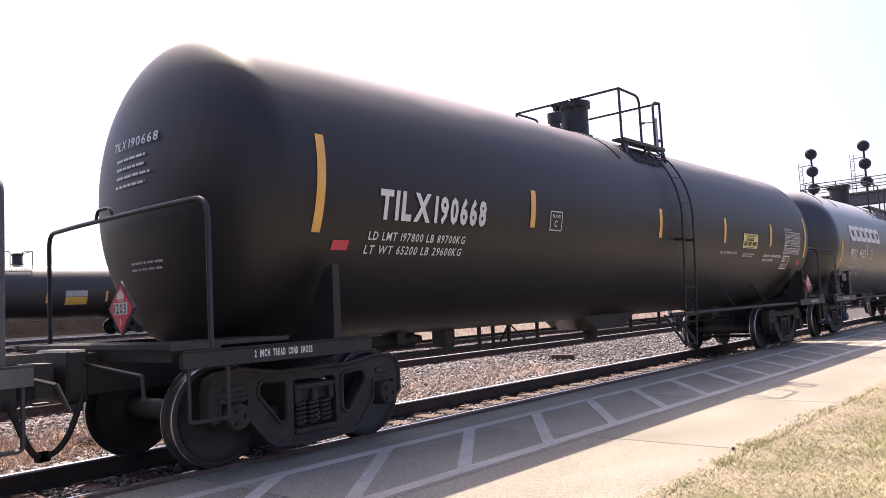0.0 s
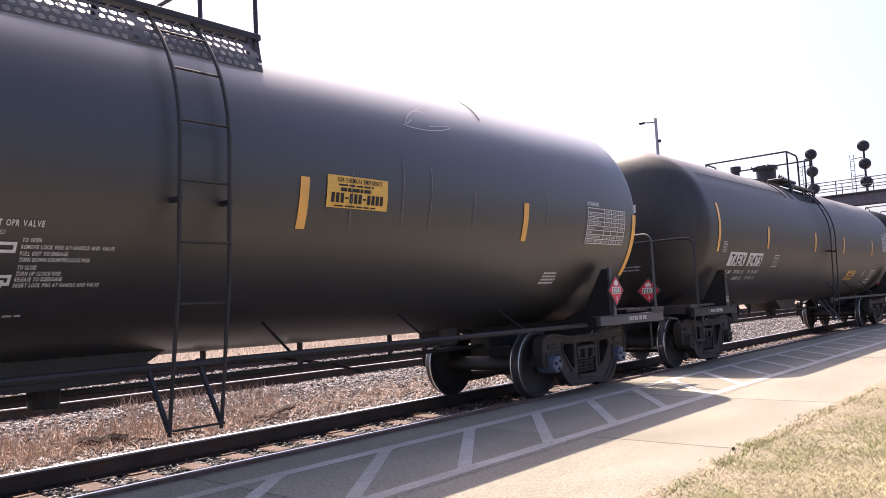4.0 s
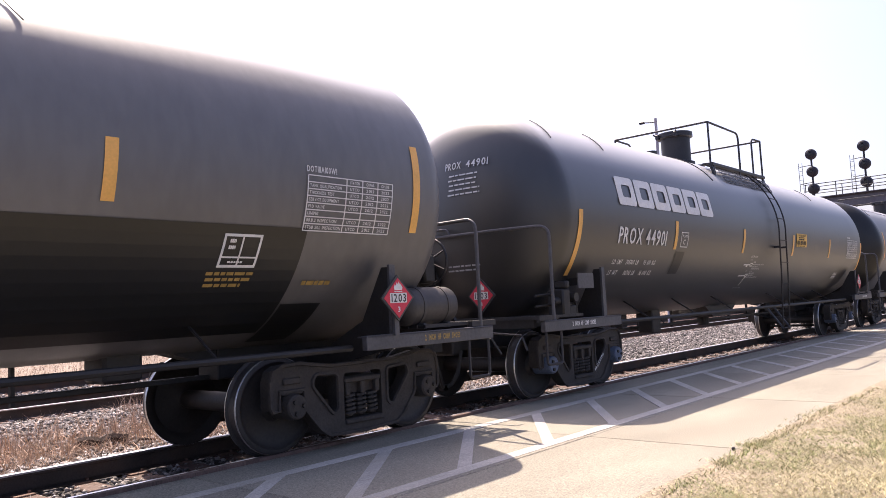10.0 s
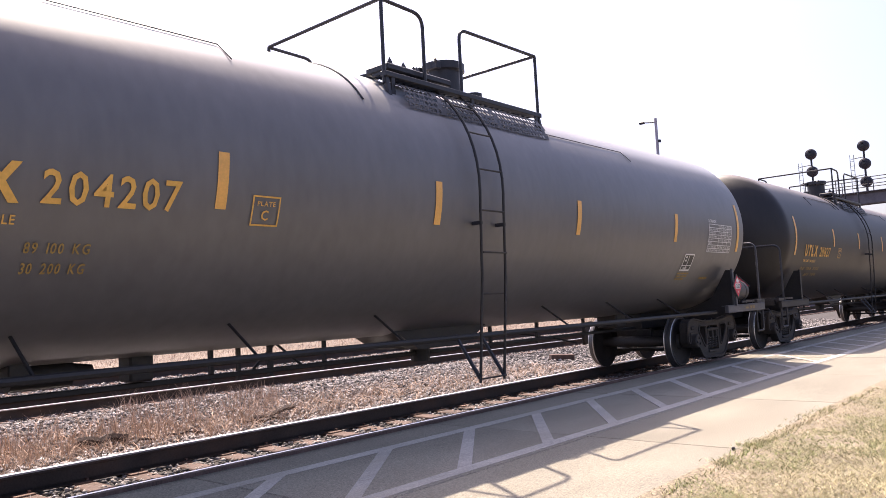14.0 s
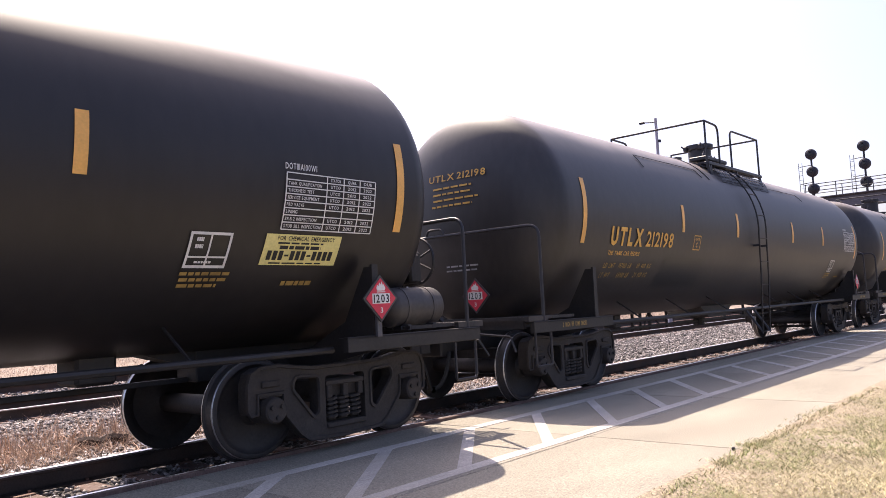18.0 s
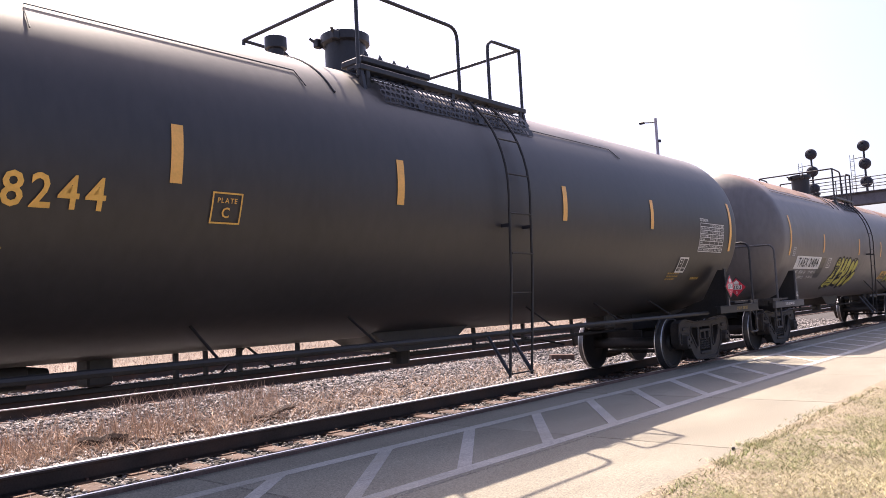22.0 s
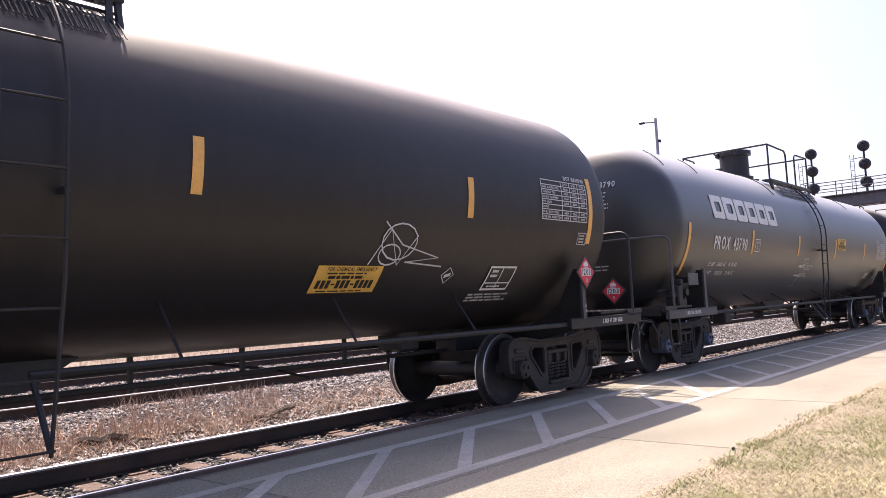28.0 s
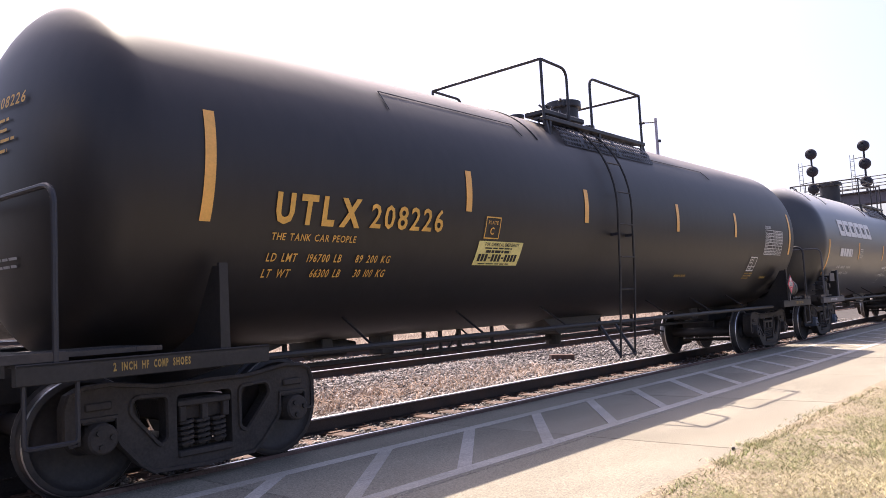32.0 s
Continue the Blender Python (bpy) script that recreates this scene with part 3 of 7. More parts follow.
def make_grass():
    rng = np.random.default_rng(13)
    for name, mt, n, label, hmin, hmax in (("dry_grass", GRASSDRY, 230000, "dry yellow lawn grass beside the platform", 0.012, 0.038), ("green_grass", GRASSGREEN, 110000, "green tufts in the dry lawn", 0.015, 0.042)):
        u = rng.uniform(0, 1, n) ** 1.7
        x = 2.8 + 17 * u
        y = -4.16 - rng.uniform(0, 1, n) ** 1.1 * (0.6 + 0.32 * x)
        f = np.sin(x * 2.1 + 1.3 * np.sin(y * 2.7)) + np.sin(y * 3.3 + x * 0.7) + 0.8 * np.sin(x * 5.3 - y * 4.1)
        edge = np.interp(x, [4.7, 6.0, 8.0, 9.0, 11.0], [-4.50, -4.43, -4.33, -4.37, -4.52]) + 0.035 * np.sin(x * 3.1) + 0.03 * np.sin(x * 7.7) + 0.025 * np.sin(x * 17.3)
        keep = (y < edge + rng.normal(0, 0.05, n)) & ((f > -0.1) if name == "green_grass" else (f < 1.9))
        keep &= ~((rng.uniform(0, 1, n) < 0.45) & (y > edge - 0.25) & (np.sin(x * 1.7) > -0.2))
        x, y = x[keep], y[keep]
        n = len(x)
        V, F = blades(rng, x, y, np.where(y > -4.5, PLAT_Z - 0.004, -0.038), rng.uniform(hmin, hmax, n), rng.uniform(0.002, 0.0045, n), 2.0)
        tagged(new(name, mesh_np(name, V, F, mt)), label, "grass", kind="stuff")


def make_wide_lawn():
    """The lawn goes on round the standpoint, with coarser blades."""
    rng = np.random.default_rng(14)
    n = 150000
    x, y = rng.uniform(-16, 45, n), rng.uniform(-9.4, -4.42, n)
    near = (x > 2.8) & (x < 19.8) & (y > -4.76 - 0.32 * x)
    x, y = x[~near], y[~near]
    n = len(x)
    V, F = blades(rng, x, y, np.full(n, -0.04), rng.uniform(0.015, 0.045, n), rng.uniform(0.004, 0.008, n), 1.8)
    tagged(new("outer_grass", mesh_np("outer_grass", V, F, GRASSDRY)), "dry yellow lawn grass round the standpoint", "grass", kind="stuff")


def make_litter():
    rnd = random.Random(21)
    for k, (x, y, ln, r, a) in enumerate(((7.27, 3.27, 1.34, 0.040, 20), (6.9, 2.9, 0.6, 0.018, 8), (4.63, 3.30, 0.60, 0.062, -4), (4.9, 2.9, 0.5, 0.018, 25), (5.6, 3.0, 0.5, 0.014, -35))):
        pts = [(ln * (i / 5 - 0.5), 0.05 * math.sin(i * 1.7 + k), 0.02 * math.sin(i * 2.3)) for i in range(6)]
        s = Shape().tube(pts, r, 6).tube([pts[3], (pts[3][0] + 0.12, pts[3][1] + 0.12, 0.06)], r * 0.6, 5)
        ob = new("branch", s.mesh("branch", DRIFT, smooth=True))
        ob.matrix_basis = pose(x, y, float(bed_height(y)) + 0.05 + r, 0, rnd.uniform(-4, 4), a)
        tagged(ob, "broken dry branch lying on the ballast", "branch", "branches on the ballast")
    ob = new("timber_offcut", Shape().box(-0.33, 0.33, -0.11, 0.11, -0.06, 0.10, 0.015).mesh("timber_offcut", TIE))
    ob.matrix_basis = pose(17.71, 4.53, float(bed_height(4.53)) + 0.06, 2, 3, -38)
    tagged(ob, "dark old sleeper offcut lying on the ballast", "timber")
    ob = new("pebble", Shape().ball((0, 0, 0), 0.017, 8, 6).mesh("pebble", STEEL, smooth=True))
    ob.matrix_basis = pose(6.42, -4.33, PLAT_Z + 0.014)
    tagged(ob, "small dark stone on the platform edge", "stone")


make_stones()
make_weeds()
make_wide_lawn()
make_grass()
make_litter()

# ---------------------------------------------------------------- tank cars
WHEEL_R = 0.457
TRUCK = 6.935
AXLE = 0.889


def wheelset_parts(parent, xc, cap):
    ws = new("wheelset", None)
    ws.parent = parent
    ws.matrix_basis = pose(xc, 0, WHEEL_R)
    prof = [(0.7175, 0.0), (0.7175, 0.10), (0.735, 0.12), (0.760, 0.36), (0.735, 0.40), (0.715, 0.430), (0.715, 0.481), (0.735, 0.487), (0.752, 0.463), (0.775, 0.4575),
            (0.828, 0.4555), (0.841, 0.4475), (0.848, 0.433), (0.849, 0.405), (0.822, 0.390), (0.800, 0.345), (0.795, 0.15), (0.850, 0.125), (0.850, 0.0)]

    def wheel(sg):
        s = Shape()
        s.lathe([(sg * p, r) for p, r in prof], "y", n=40)
        ring_r = [(i, 0) for i in range(40)]
        me = s.mesh("wheel", WHEEL, TREAD, DARKTREAD, smooth=True)
        for p in me.polygons:
            c = p.center
            r = math.hypot(c.x, c.z)
            if (r > 0.4465 and abs(c.y) > 0.826) or (r > 0.474 and abs(c.y) < 0.75):
                p.material_index = 1
            elif r > 0.440 and abs(c.y) > 0.755:
                p.material_index = 2
        return me
    for sg in (-1, 1):
        part("wheel", cached(("wheel", sg), lambda: wheel(sg)), ws, "dark steel wheel with a bright worn rim")
    part("axle", cached("axle", lambda: Shape().lathe([(-1.06, 0), (-1.06, 0.07), (-0.86, 0.075), (-0.7, 0.10), (0.7, 0.10), (0.86, 0.075), (1.06, 0.07), (1.06, 0)], "y", n=14).mesh("axle", WHEEL, smooth=True)), ws)

    def capmesh(blue):
        s = Shape()
        s.lathe([(-1.17, 0), (-1.17, 0.10), (-1.155, 0.115), (-1.06, 0.125), (-0.89, 0.125), (-0.89, 0)], "y", n=18)
        s.cur = 1
        for k in range(3):
            a = math.tau * k / 3
            s.lathe([(-1.19, 0), (-1.19, 0.022), (-1.168, 0.022), (-1.168, 0)], "y", (0.062 * math.cos(a), 0, 0.062 * math.sin(a)), 6)
        return s.mesh("bearing_cap", CAPBLUE if blue else CAST, STEEL, smooth=True)
    part("bearing_cap", cached(("cap", cap), lambda: capmesh(cap)), ws, "worn blue bearing end cap" if cap else "")
    return ws


def truck_parts(car, xc):
    def side():
        s = Shape()
        half = [(0.0, 0.79), (0.42, 0.79), (0.64, 0.82), (0.80, 0.845), (1.00, 0.835), (1.09, 0.79), (1.125, 0.69), (1.125, 0.47), (1.10, 0.43), (1.035, 0.43), (1.03, 0.60),
                (0.75, 0.60), (0.745, 0.44), (0.72, 0.39), (0.56, 0.205), (0.46, 0.135), (0.0, 0.115)]
        outer = half + [(-x, z) for x, z in half[-2:0:-1]]
        egg = arc([(0.46, 0.715, 0), (0.33, 0.71, 0), (0.33, 0.36, 0), (0.40, 0.32, 0), (0.655, 0.62, 0), (0.62, 0.725, 0), (0.46, 0.715, 0)], 0.06, 4)
        egg = [(q.x, q.y) for q in egg[:-1]]
        mid = rounded(-0.255, 0.255, 0.215, 0.70, 0.04, 3)
        holes = [egg, [(-x, z) for x, z in egg[::-1]], mid]
        loops = [[Vector((x, z, 0)) for x, z in q] for q in [outer] + holes]
        tris = tessellate_polygon(loops)
        flat = [q for lp in loops for q in lp]
        n = len(flat)
        for y0, y1, grow in ((-1.075, -0.925, 1.0),):
            V = [(q.x, y0, q.y) for q in flat] + [(q.x, y1, q.y) for q in flat]
            F = [tuple(f) for f in tris] + [tuple(n + i for i in f[::-1]) for f in tris]
            o = 0
            for lp in loops:
                m = len(lp)
                F += [(o + i, o + (i + 1) % m, n + o + (i + 1) % m, n + o + i) for i in range(m)]
                o += m
            s._put(V, F)
        # raised flanges round the windows and along the chords
        for lp in holes[:2]:
            s.tube([(x, -1.078, z) for x, z in lp] + [(lp[0][0], -1.078, lp[0][1])], 0.020, 5)
        s.tube([(x, -1.078, z) for x, z in outer] + [(0.0, -1.078, 0.79)], 0.022, 5)
        s.box(-0.25, 0.25, -1.10, -0.90, 0.20, 0.25, 0.01)
        for x in (-0.889, 0.889):
            s.box(x - 0.125, x + 0.125, -1.085, -0.93, 0.565, 0.615, 0.008)
            s.box(x - 0.10, x + 0.10, -1.10, -1.07, 0.66, 0.72, 0.01)
        return s.mesh("side_frame", CAST, smooth=True)

    def spring():
        s = Shape()
        pts = [(0.062 * math.cos(a), 0.062 * math.sin(a), 0.27 + 0.21 * i / 40) for i, a in enumerate([k * 0.78 for k in range(41)])]
        return s.tube(pts, 0.017, 5).lathe([(0.27, 0), (0.27, 0.035), (0.48, 0.035), (0.48, 0)], "z", (0, 0, 0), 8).mesh("spring", CAST, smooth=True)
    me, sp = cached("side_frame", side), cached("spring", spring)
    far = cached("side_frame_far", lambda: (lambda m: (m.transform(Matrix.Scale(-1, 4, (0, 1, 0))), m.flip_normals(), m)[-1])(me.copy()))
    fr = part("side_frame", me, car, "brown cast steel truck side frame", pose(xc, 0, 0))
    for x, y in ((-0.15, -1.01), (0.0, -1.01), (0.15, -1.01), (-0.08, -0.90), (0.08, -0.90)):
        part("spring", sp, fr, at=pose(x, y, 0))
    part("side_frame", far, car, "brown cast steel truck side frame", pose(xc, 0, 0))

    def bol():
        s = Shape()
        s.box(-0.235, 0.235, -1.02, 1.02, 0.475, 0.66, 0.02)
        for y in (-1.05, 1.05):
            s.box(-0.245, 0.245, y - 0.035, y + 0.035, 0.60, 0.65, 0.01)
            for x in (-0.20, 0.0, 0.20):
                s.box(x - 0.03, x + 0.03, y - 0.03, y + 0.03, 0.48, 0.605, 0.008)
        s.box(-0.20, 0.20, -0.98, 0.98, 0.22, 0.27, 0.01)
        s.box(-0.14, 0.14, -0.30, 0.30, 0.66, 0.76, 0.01)
        return s.mesh("truck_bolster", CAST)
    part("truck_bolster", cached("bolster", bol), car, at=pose(xc, 0, 0))

    def beam():
        s = Shape()
        for sg in (-1, 1):
            s.box(sg * 0.40 - 0.05, sg * 0.40 + 0.05, -0.80, 0.80, 0.33, 0.43, 0.01)
            s.tube([(sg * 0.40, 0, 0.38), (sg * 0.30, 0, 0.72)], 0.03, 6)
        return s.mesh("brake_beam", STEEL)
    part("brake_beam", cached("brake_beam", beam), car, at=pose(xc, 0, 0))


def placard_parts(parent, m, faded=False):
    """A red diamond on its holder. Local: faces -y, centre at the origin."""
    h = part("placard", cached("placard_back", lambda: Shape().prism([(-0.225, 0), (0, -0.225), (0.225, 0), (0, 0.225)], "y", -0.004, 0.012).mesh("placard", PLACEDGE)), parent, "black steel diamond placard holder", m)

    def red():
        return Shape().prism([(-0.195, 0), (0, -0.195), (0.195, 0), (0, 0.195)], "y", -0.009, -0.003).mesh("red_panel", PLACRED)

    def white():
        s = Shape()
        s.box(-0.115, 0.115, -0.012, -0.0085, -0.048, 0.048)
        fl = [(-0.05, 0.075), (0.05, 0.075), (0.058, 0.10), (0.035, 0.135), (0.03, 0.115), (0.012, 0.16), (0.0, 0.13), (-0.018, 0.15), (-0.03, 0.115), (-0.045, 0.13), (-0.058, 0.10)]
        s.prism(fl, "y", -0.012, -0.0085)
        s.box(-0.055, 0.055, -0.012, -0.0085, 0.058, 0.066)
        v, f = letters("3", -0.017, 0.017, -0.135, -0.085)
        o = len(s.v)
        s.v += [(x, -0.0125, z) for x, z in v]
        s.f += [tuple(o + i for i in q) for q in f]
        s.m += [0] * len(f)
        return s.mesh("white_marking", WHITE)

    def num():
        v, f = letters("1203", -0.10, 0.10, -0.038, 0.038, gap=0.16)
        s = Shape()
        s.v, s.f, s.m = [(x, -0.0145, z) for x, z in v], f, [0] * len(f)
        return s.mesh("number", INK)
    if faded:
        part("bare_panel", cached("placard_bare", lambda: Shape().prism([(-0.195, 0), (0, -0.195), (0.195, 0), (0, 0.195)], "y", -0.009, -0.003).mesh("bare_panel", GREYSTEEL)), h, "bare grey diamond panel")
    else:
        part("red_panel", cached("placard_red", red), h, "bright red diamond panel")
        part("white_marking", cached("placard_white", white), h)
        part("number", cached("placard_num", num), h, "black 1203 on white")
    return h


def text_part(car, text, x0, x1, z0, z1, material, name="lettering", slant=0.0, lift=0.012, gap=0.14, space=0.42, bold=False):
    """Each word is a part of its own."""
    store = BOLD if bold else GLYPHS

    def wide(word):
        return sum(store[ch][2] + gap for ch in word) - gap
    words = text.split(" ")
    k = (x1 - x0) / (sum(wide(w) for w in words if w) + (space + gap) * (len(words) - 1))
    x = x0
    for w in words:
        if not w:
            x += (space + gap) * k
            continue
        xe = x + wide(w) * k
        part(name, decal(letters(w, x, xe, z0, z1, slant, gap, space, bold), lift).mesh(name, material), car)
        x = xe + (space + gap) * k


def spread(text):
    """Load lines stand in columns: mark, pounds, kilograms."""
    a = text.split()
    return " ".join(a[:2]) + "  " + ("  " if a[1] == "WT" else "") + " ".join(a[2:4]) + "   " + " ".join(a[4:])


def flat_part(car, name, shape, material, label="", lift=0.008):
    return tagged(part(name, decal(shape, lift).mesh(name, material), car, label), kind="stuff" if name == "small_writing" else "")


def bars(x0, x1, z0, z1, rows, slant=0.0, fill=0.55, seed=1):
    """Lines of small writing as plain bars."""
    rnd = random.Random(seed)
    out, h = [], (z1 - z0) / rows
    for r in range(rows):
        z = z1 - h * (r + 1) + h * (1 - fill) / 2
        x, end = x0 + rnd.uniform(0, 0.05) * (x1 - x0), x1 - rnd.uniform(0, 0.25) * (x1 - x0)
        while x < end:
            w = rnd.uniform(0.08, 0.22) * (x1 - x0)
            v, f = grid_rect(x, min(x + w, end), z, z + h * fill, 0, 1)
            out.append(([(a + slant * (b - z0), b) for a, b in v], f))
            x += w + 0.03 * (x1 - x0)
    return joinflat(*out)


def data_table(car, x0, x1, z0, z1, title="", tx=(0.45, 1.0), cells=("UTCO", "2012", "2022")):
    out = []
    n = 8
    for i in range(n + 1):
        z = z0 + (z1 - z0) * i / n
        out.append(grid_rect(x0, x1, z - 0.005, z + 0.005, 0, 1))
    for fx in (0.0, 0.43, 0.62, 0.81, 1.0):
        x = x0 + (x1 - x0) * fx
        out.append(grid_rect(x - 0.006, x + 0.006, z0, z1, 0, 4))
    rnd = random.Random(7)
    for i in range(n):
        z = z0 + (z1 - z0) * (i + 0.28) / n
        h = (z1 - z0) / n * 0.45
        row = ("STUB SILL INSPECTION", "88.B.2 INSPECTION", "LINING", "PRD VALVE", "SERVICE EQUIPMENT", "THICKNESS TEST", "TANK QUALIFICATION", "")[i]
        if row:
            out.append(letters(row, x0 + 0.02, x0 + 0.02 + (x1 - x0) * 0.0195 * len(row), z, z + h))
        if i != 2:
            for a, b, c in zip((0.47, 0.665, 0.855), (0.58, 0.765, 0.955), cells if row else ("STATION", "QUAL", "DUE")):
                out.append(letters(c, x0 + (x1 - x0) * a, x0 + (x1 - x0) * b, z, z + h))
    if title:
        text_part(car, title, x0 + tx[0] * (x1 - x0), x0 + tx[1] * (x1 - x0), z1 + 0.03, z1 + 0.085, WHITE, "table_title")
    return flat_part(car, "inspection_table", joinflat(*out), WHITE, "white stencilled inspection table", 0.012)


def stencil_box(car, x0, x1, z0, z1, slant=0.0):
    flat_part(car, "stencil_panel", grid_rect(x0, x1, z0, z1, slant, 4), PATCH, "black stencil panel", 0.006)
    mid = (x0 + x1) / 2
    v, f = joinflat(grid_rect(mid - 0.008, mid + 0.008, z0, z1, 0, 2), grid_rect(x0, x1, z0 + 0.28 * (z1 - z0), z0 + 0.33 * (z1 - z0), 0, 1),
                    bars(x0 + 0.06, mid - 0.05, z0 + 0.5 * (z1 - z0), z1 - 0.03, 2, seed=5), bars(x0 + 0.08, x1 - 0.1, z0 + 0.03, z0 + 0.22 * (z1 - z0), 1, seed=6))
    flat_part(car, "stencil_frame", joinflat(frame_rect(x0, x1, z0, z1, 0.022, slant), ([(x + slant * (z - z0), z) for x, z in v], f)), WHITE, "", 0.012)


def plate_box(car, x, z, material):
    flat_part(car, "plate_mark", joinflat(frame_rect(x, x + 0.28, z, z + 0.25, 0.014), letters("PLATE", x + 0.05, x + 0.23, z + 0.165, z + 0.205), letters("C", x + 0.10, x + 0.17, z + 0.05, z + 0.13)), material, "stencilled clearance plate mark", 0.012)


def emergency_label(car, x0, x1, z0, z1, material, slant=0.0):
    p = flat_part(car, "emergency_label", grid_rect(x0, x1, z0, z1, slant, 3), material, "yellow emergency label with black writing", 0.008)
    h = z1 - z0
    w = (x1 - x0 - 0.10) / 12
    dig = [grid_rect(x0 + 0.05 + w * i, x0 + 0.05 + w * (i + 0.72), z0 + (0.16 if i not in (3, 7) else 0.28) * h, z0 + (0.46 if i not in (3, 7) else 0.34) * h, 0, 1) for i in range(12)]
    v, f = joinflat(letters("FOR CHEMICAL EMERGENCY", x0 + 0.12, x1 - 0.08, z1 - 0.2 * h, z1 - 0.06 * h), bars(x0 + 0.12, x1 - 0.12, z0 + 0.66 * h, z0 + 0.76 * h, 1, seed=11), bars(x0 + 0.14, x1 - 0.22, z0 + 0.50 * h, z0 + 0.64 * h, 1, fill=0.8, seed=15), *dig, bars(x0 + 0.08, x1 - 0.05, z0 + 0.02 * h, z0 + 0.1 * h, 1, seed=13))
    tagged(part("label_ink", decal(([(x + slant * (z - z0), z) for x, z in v], f), 0.012).mesh("label_ink", INK), p), kind="stuff")


def fan(pts):
    c = (sum(p[0] for p in pts) / len(pts), sum(p[1] for p in pts) / len(pts))
    n = len(pts)
    mid = [((p[0] + c[0]) / 2, (p[1] + c[1]) / 2) for p in pts]
    return pts + mid + [c], [(i, (i + 1) % n, n + (i + 1) % n, n + i) for i in range(n)] + [(n + i, n + (i + 1) % n, 2 * n) for i in range(n)]


def stroke(pts, w):
    """A painted line of even width."""
    V, F = [], []
    for i, p in enumerate(pts):
        a, b = pts[max(i - 1, 0)], pts[min(i + 1, len(pts) - 1)]
        dx, dz = b[0] - a[0], b[1] - a[1]
        k = math.hypot(dx, dz) or 1
        V += [(p[0] - dz / k * w / 2, p[1] + dx / k * w / 2), (p[0] + dz / k * w / 2, p[1] - dx / k * w / 2)]
    return V, [(2 * i, 2 * i + 1, 2 * i + 3, 2 * i + 2) for i in range(len(pts) - 1)]


def capsule(x1, z1, x2, z2, r1, r2, n=10):
    """A rounded lobe from one point to another."""
    a = math.atan2(z2 - z1, x2 - x1)
    pts = [(x1 + r1 * math.cos(a + math.pi / 2 + math.pi * i / n), z1 + r1 * math.sin(a + math.pi / 2 + math.pi * i / n)) for i in range(n + 1)]
    return pts + [(x2 + r2 * math.cos(a - math.pi / 2 + math.pi * i / n), z2 + r2 * math.sin(a - math.pi / 2 + math.pi * i / n)) for i in range(n + 1)]


def graffiti(car, label, bubbles, lines):
    """Bubble letters of rounded lobes over a soft-edged black outline, with thin black inner lines."""
    g = tagged(new("graffiti", None), label)
    g.parent = car
    for i, b in enumerate(bubbles):
        for k, c in enumerate(b):
            part("backing", decal(fan(capsule(*c[:4], c[4] + 0.055, c[5] + 0.055)), 0.006 + 0.0001 * i).mesh("backing", INK), g)
            lift = 0.0072 + 0.0016 * i + 0.0001 * k
            part("outline", decal(fan(capsule(*c[:4], c[4] + 0.018, c[5] + 0.018)), lift).mesh("outline", INK), g)
            part("bubble", decal(fan(capsule(*c)), lift + 0.0007).mesh("bubble", GRAFYEL), g)
    for line in lines:
        part("inner_line", decal(line, 0.019).mesh("inner_line", INK), g)


def loops(car, rings, strokes, material=None):
    """Thin sprayed rings (x, z, width, height) and lines."""
    out = [stroke([(x + 0.5 * a * math.cos(0.42 * k), z + 0.5 * b * math.sin(0.42 * k)) for k in range(16)], 0.016) for x, z, a, b in rings]
    out += [stroke(s, 0.016) for s in strokes]
    flat_part(car, "marker_tag", joinflat(*out), material or GRAFWHITE, "thin sprayed scribble", 0.012)


def scribble(car, x0, x1, z0, z1, seed, n=9, w=0.03):
    rnd = random.Random(seed)
    out = []
    for k in range(n):
        cx, cz = x0 + (x1 - x0) * rnd.uniform(0.1, 0.9), z0 + (z1 - z0) * rnd.uniform(0.15, 0.85)
        a, b, p = rnd.uniform(0.1, 0.3) * (x1 - x0), rnd.uniform(0.12, 0.3) * (z1 - z0), rnd.uniform(0, 6)
        out.append(stroke([(cx + a * math.cos(p + t * 0.35), cz + b * math.sin(1.3 * p + t * 0.5)) for t in range(rnd.randint(8, 14))], w))
    flat_part(car, "marker_tag", joinflat(*out), GRAFWHITE, "white sprayed scribble", 0.012)


# what sets each owner's cars apart
KINDS = {
    "U": dict(straight=7.64, front=7.58, bars_x=7.30, plat=(-1.46, 1.54), ladder=-0.45, gap=(-0.79, -0.12), dome=(0.76, 0.28, 4.70), pipe=True, bar_z=(2.07, 2.97), bz=2.77),
    "P": dict(straight=7.76, front=7.77, bars_x=7.67, plat=(-1.52, 1.52), ladder=0.565, gap=(0.12, 0.94), dome=(-0.76, 0.34, 4.80), pipe=True, bar_z=(1.64, 2.52), bz=2.51),
    "T": dict(straight=7.60, front=7.54, bars_x=7.18, plat=(-1.02, 0.96), ladder=0.065, gap=(-0.16, 0.44), dome=(0.56, 0.28, 4.70), pipe=False, bar_z=(2.06, 2.96), bz=2.64),
    "X": dict(straight=7.58, front=7.52, bars_x=7.28, plat=(-0.34, 1.16), ladder=0.56, gap=(0.37, 0.89), dome=(-0.06, 0.27, 4.76), pipe=False, bar_z=(2.03, 2.93), bz=2.68),
}


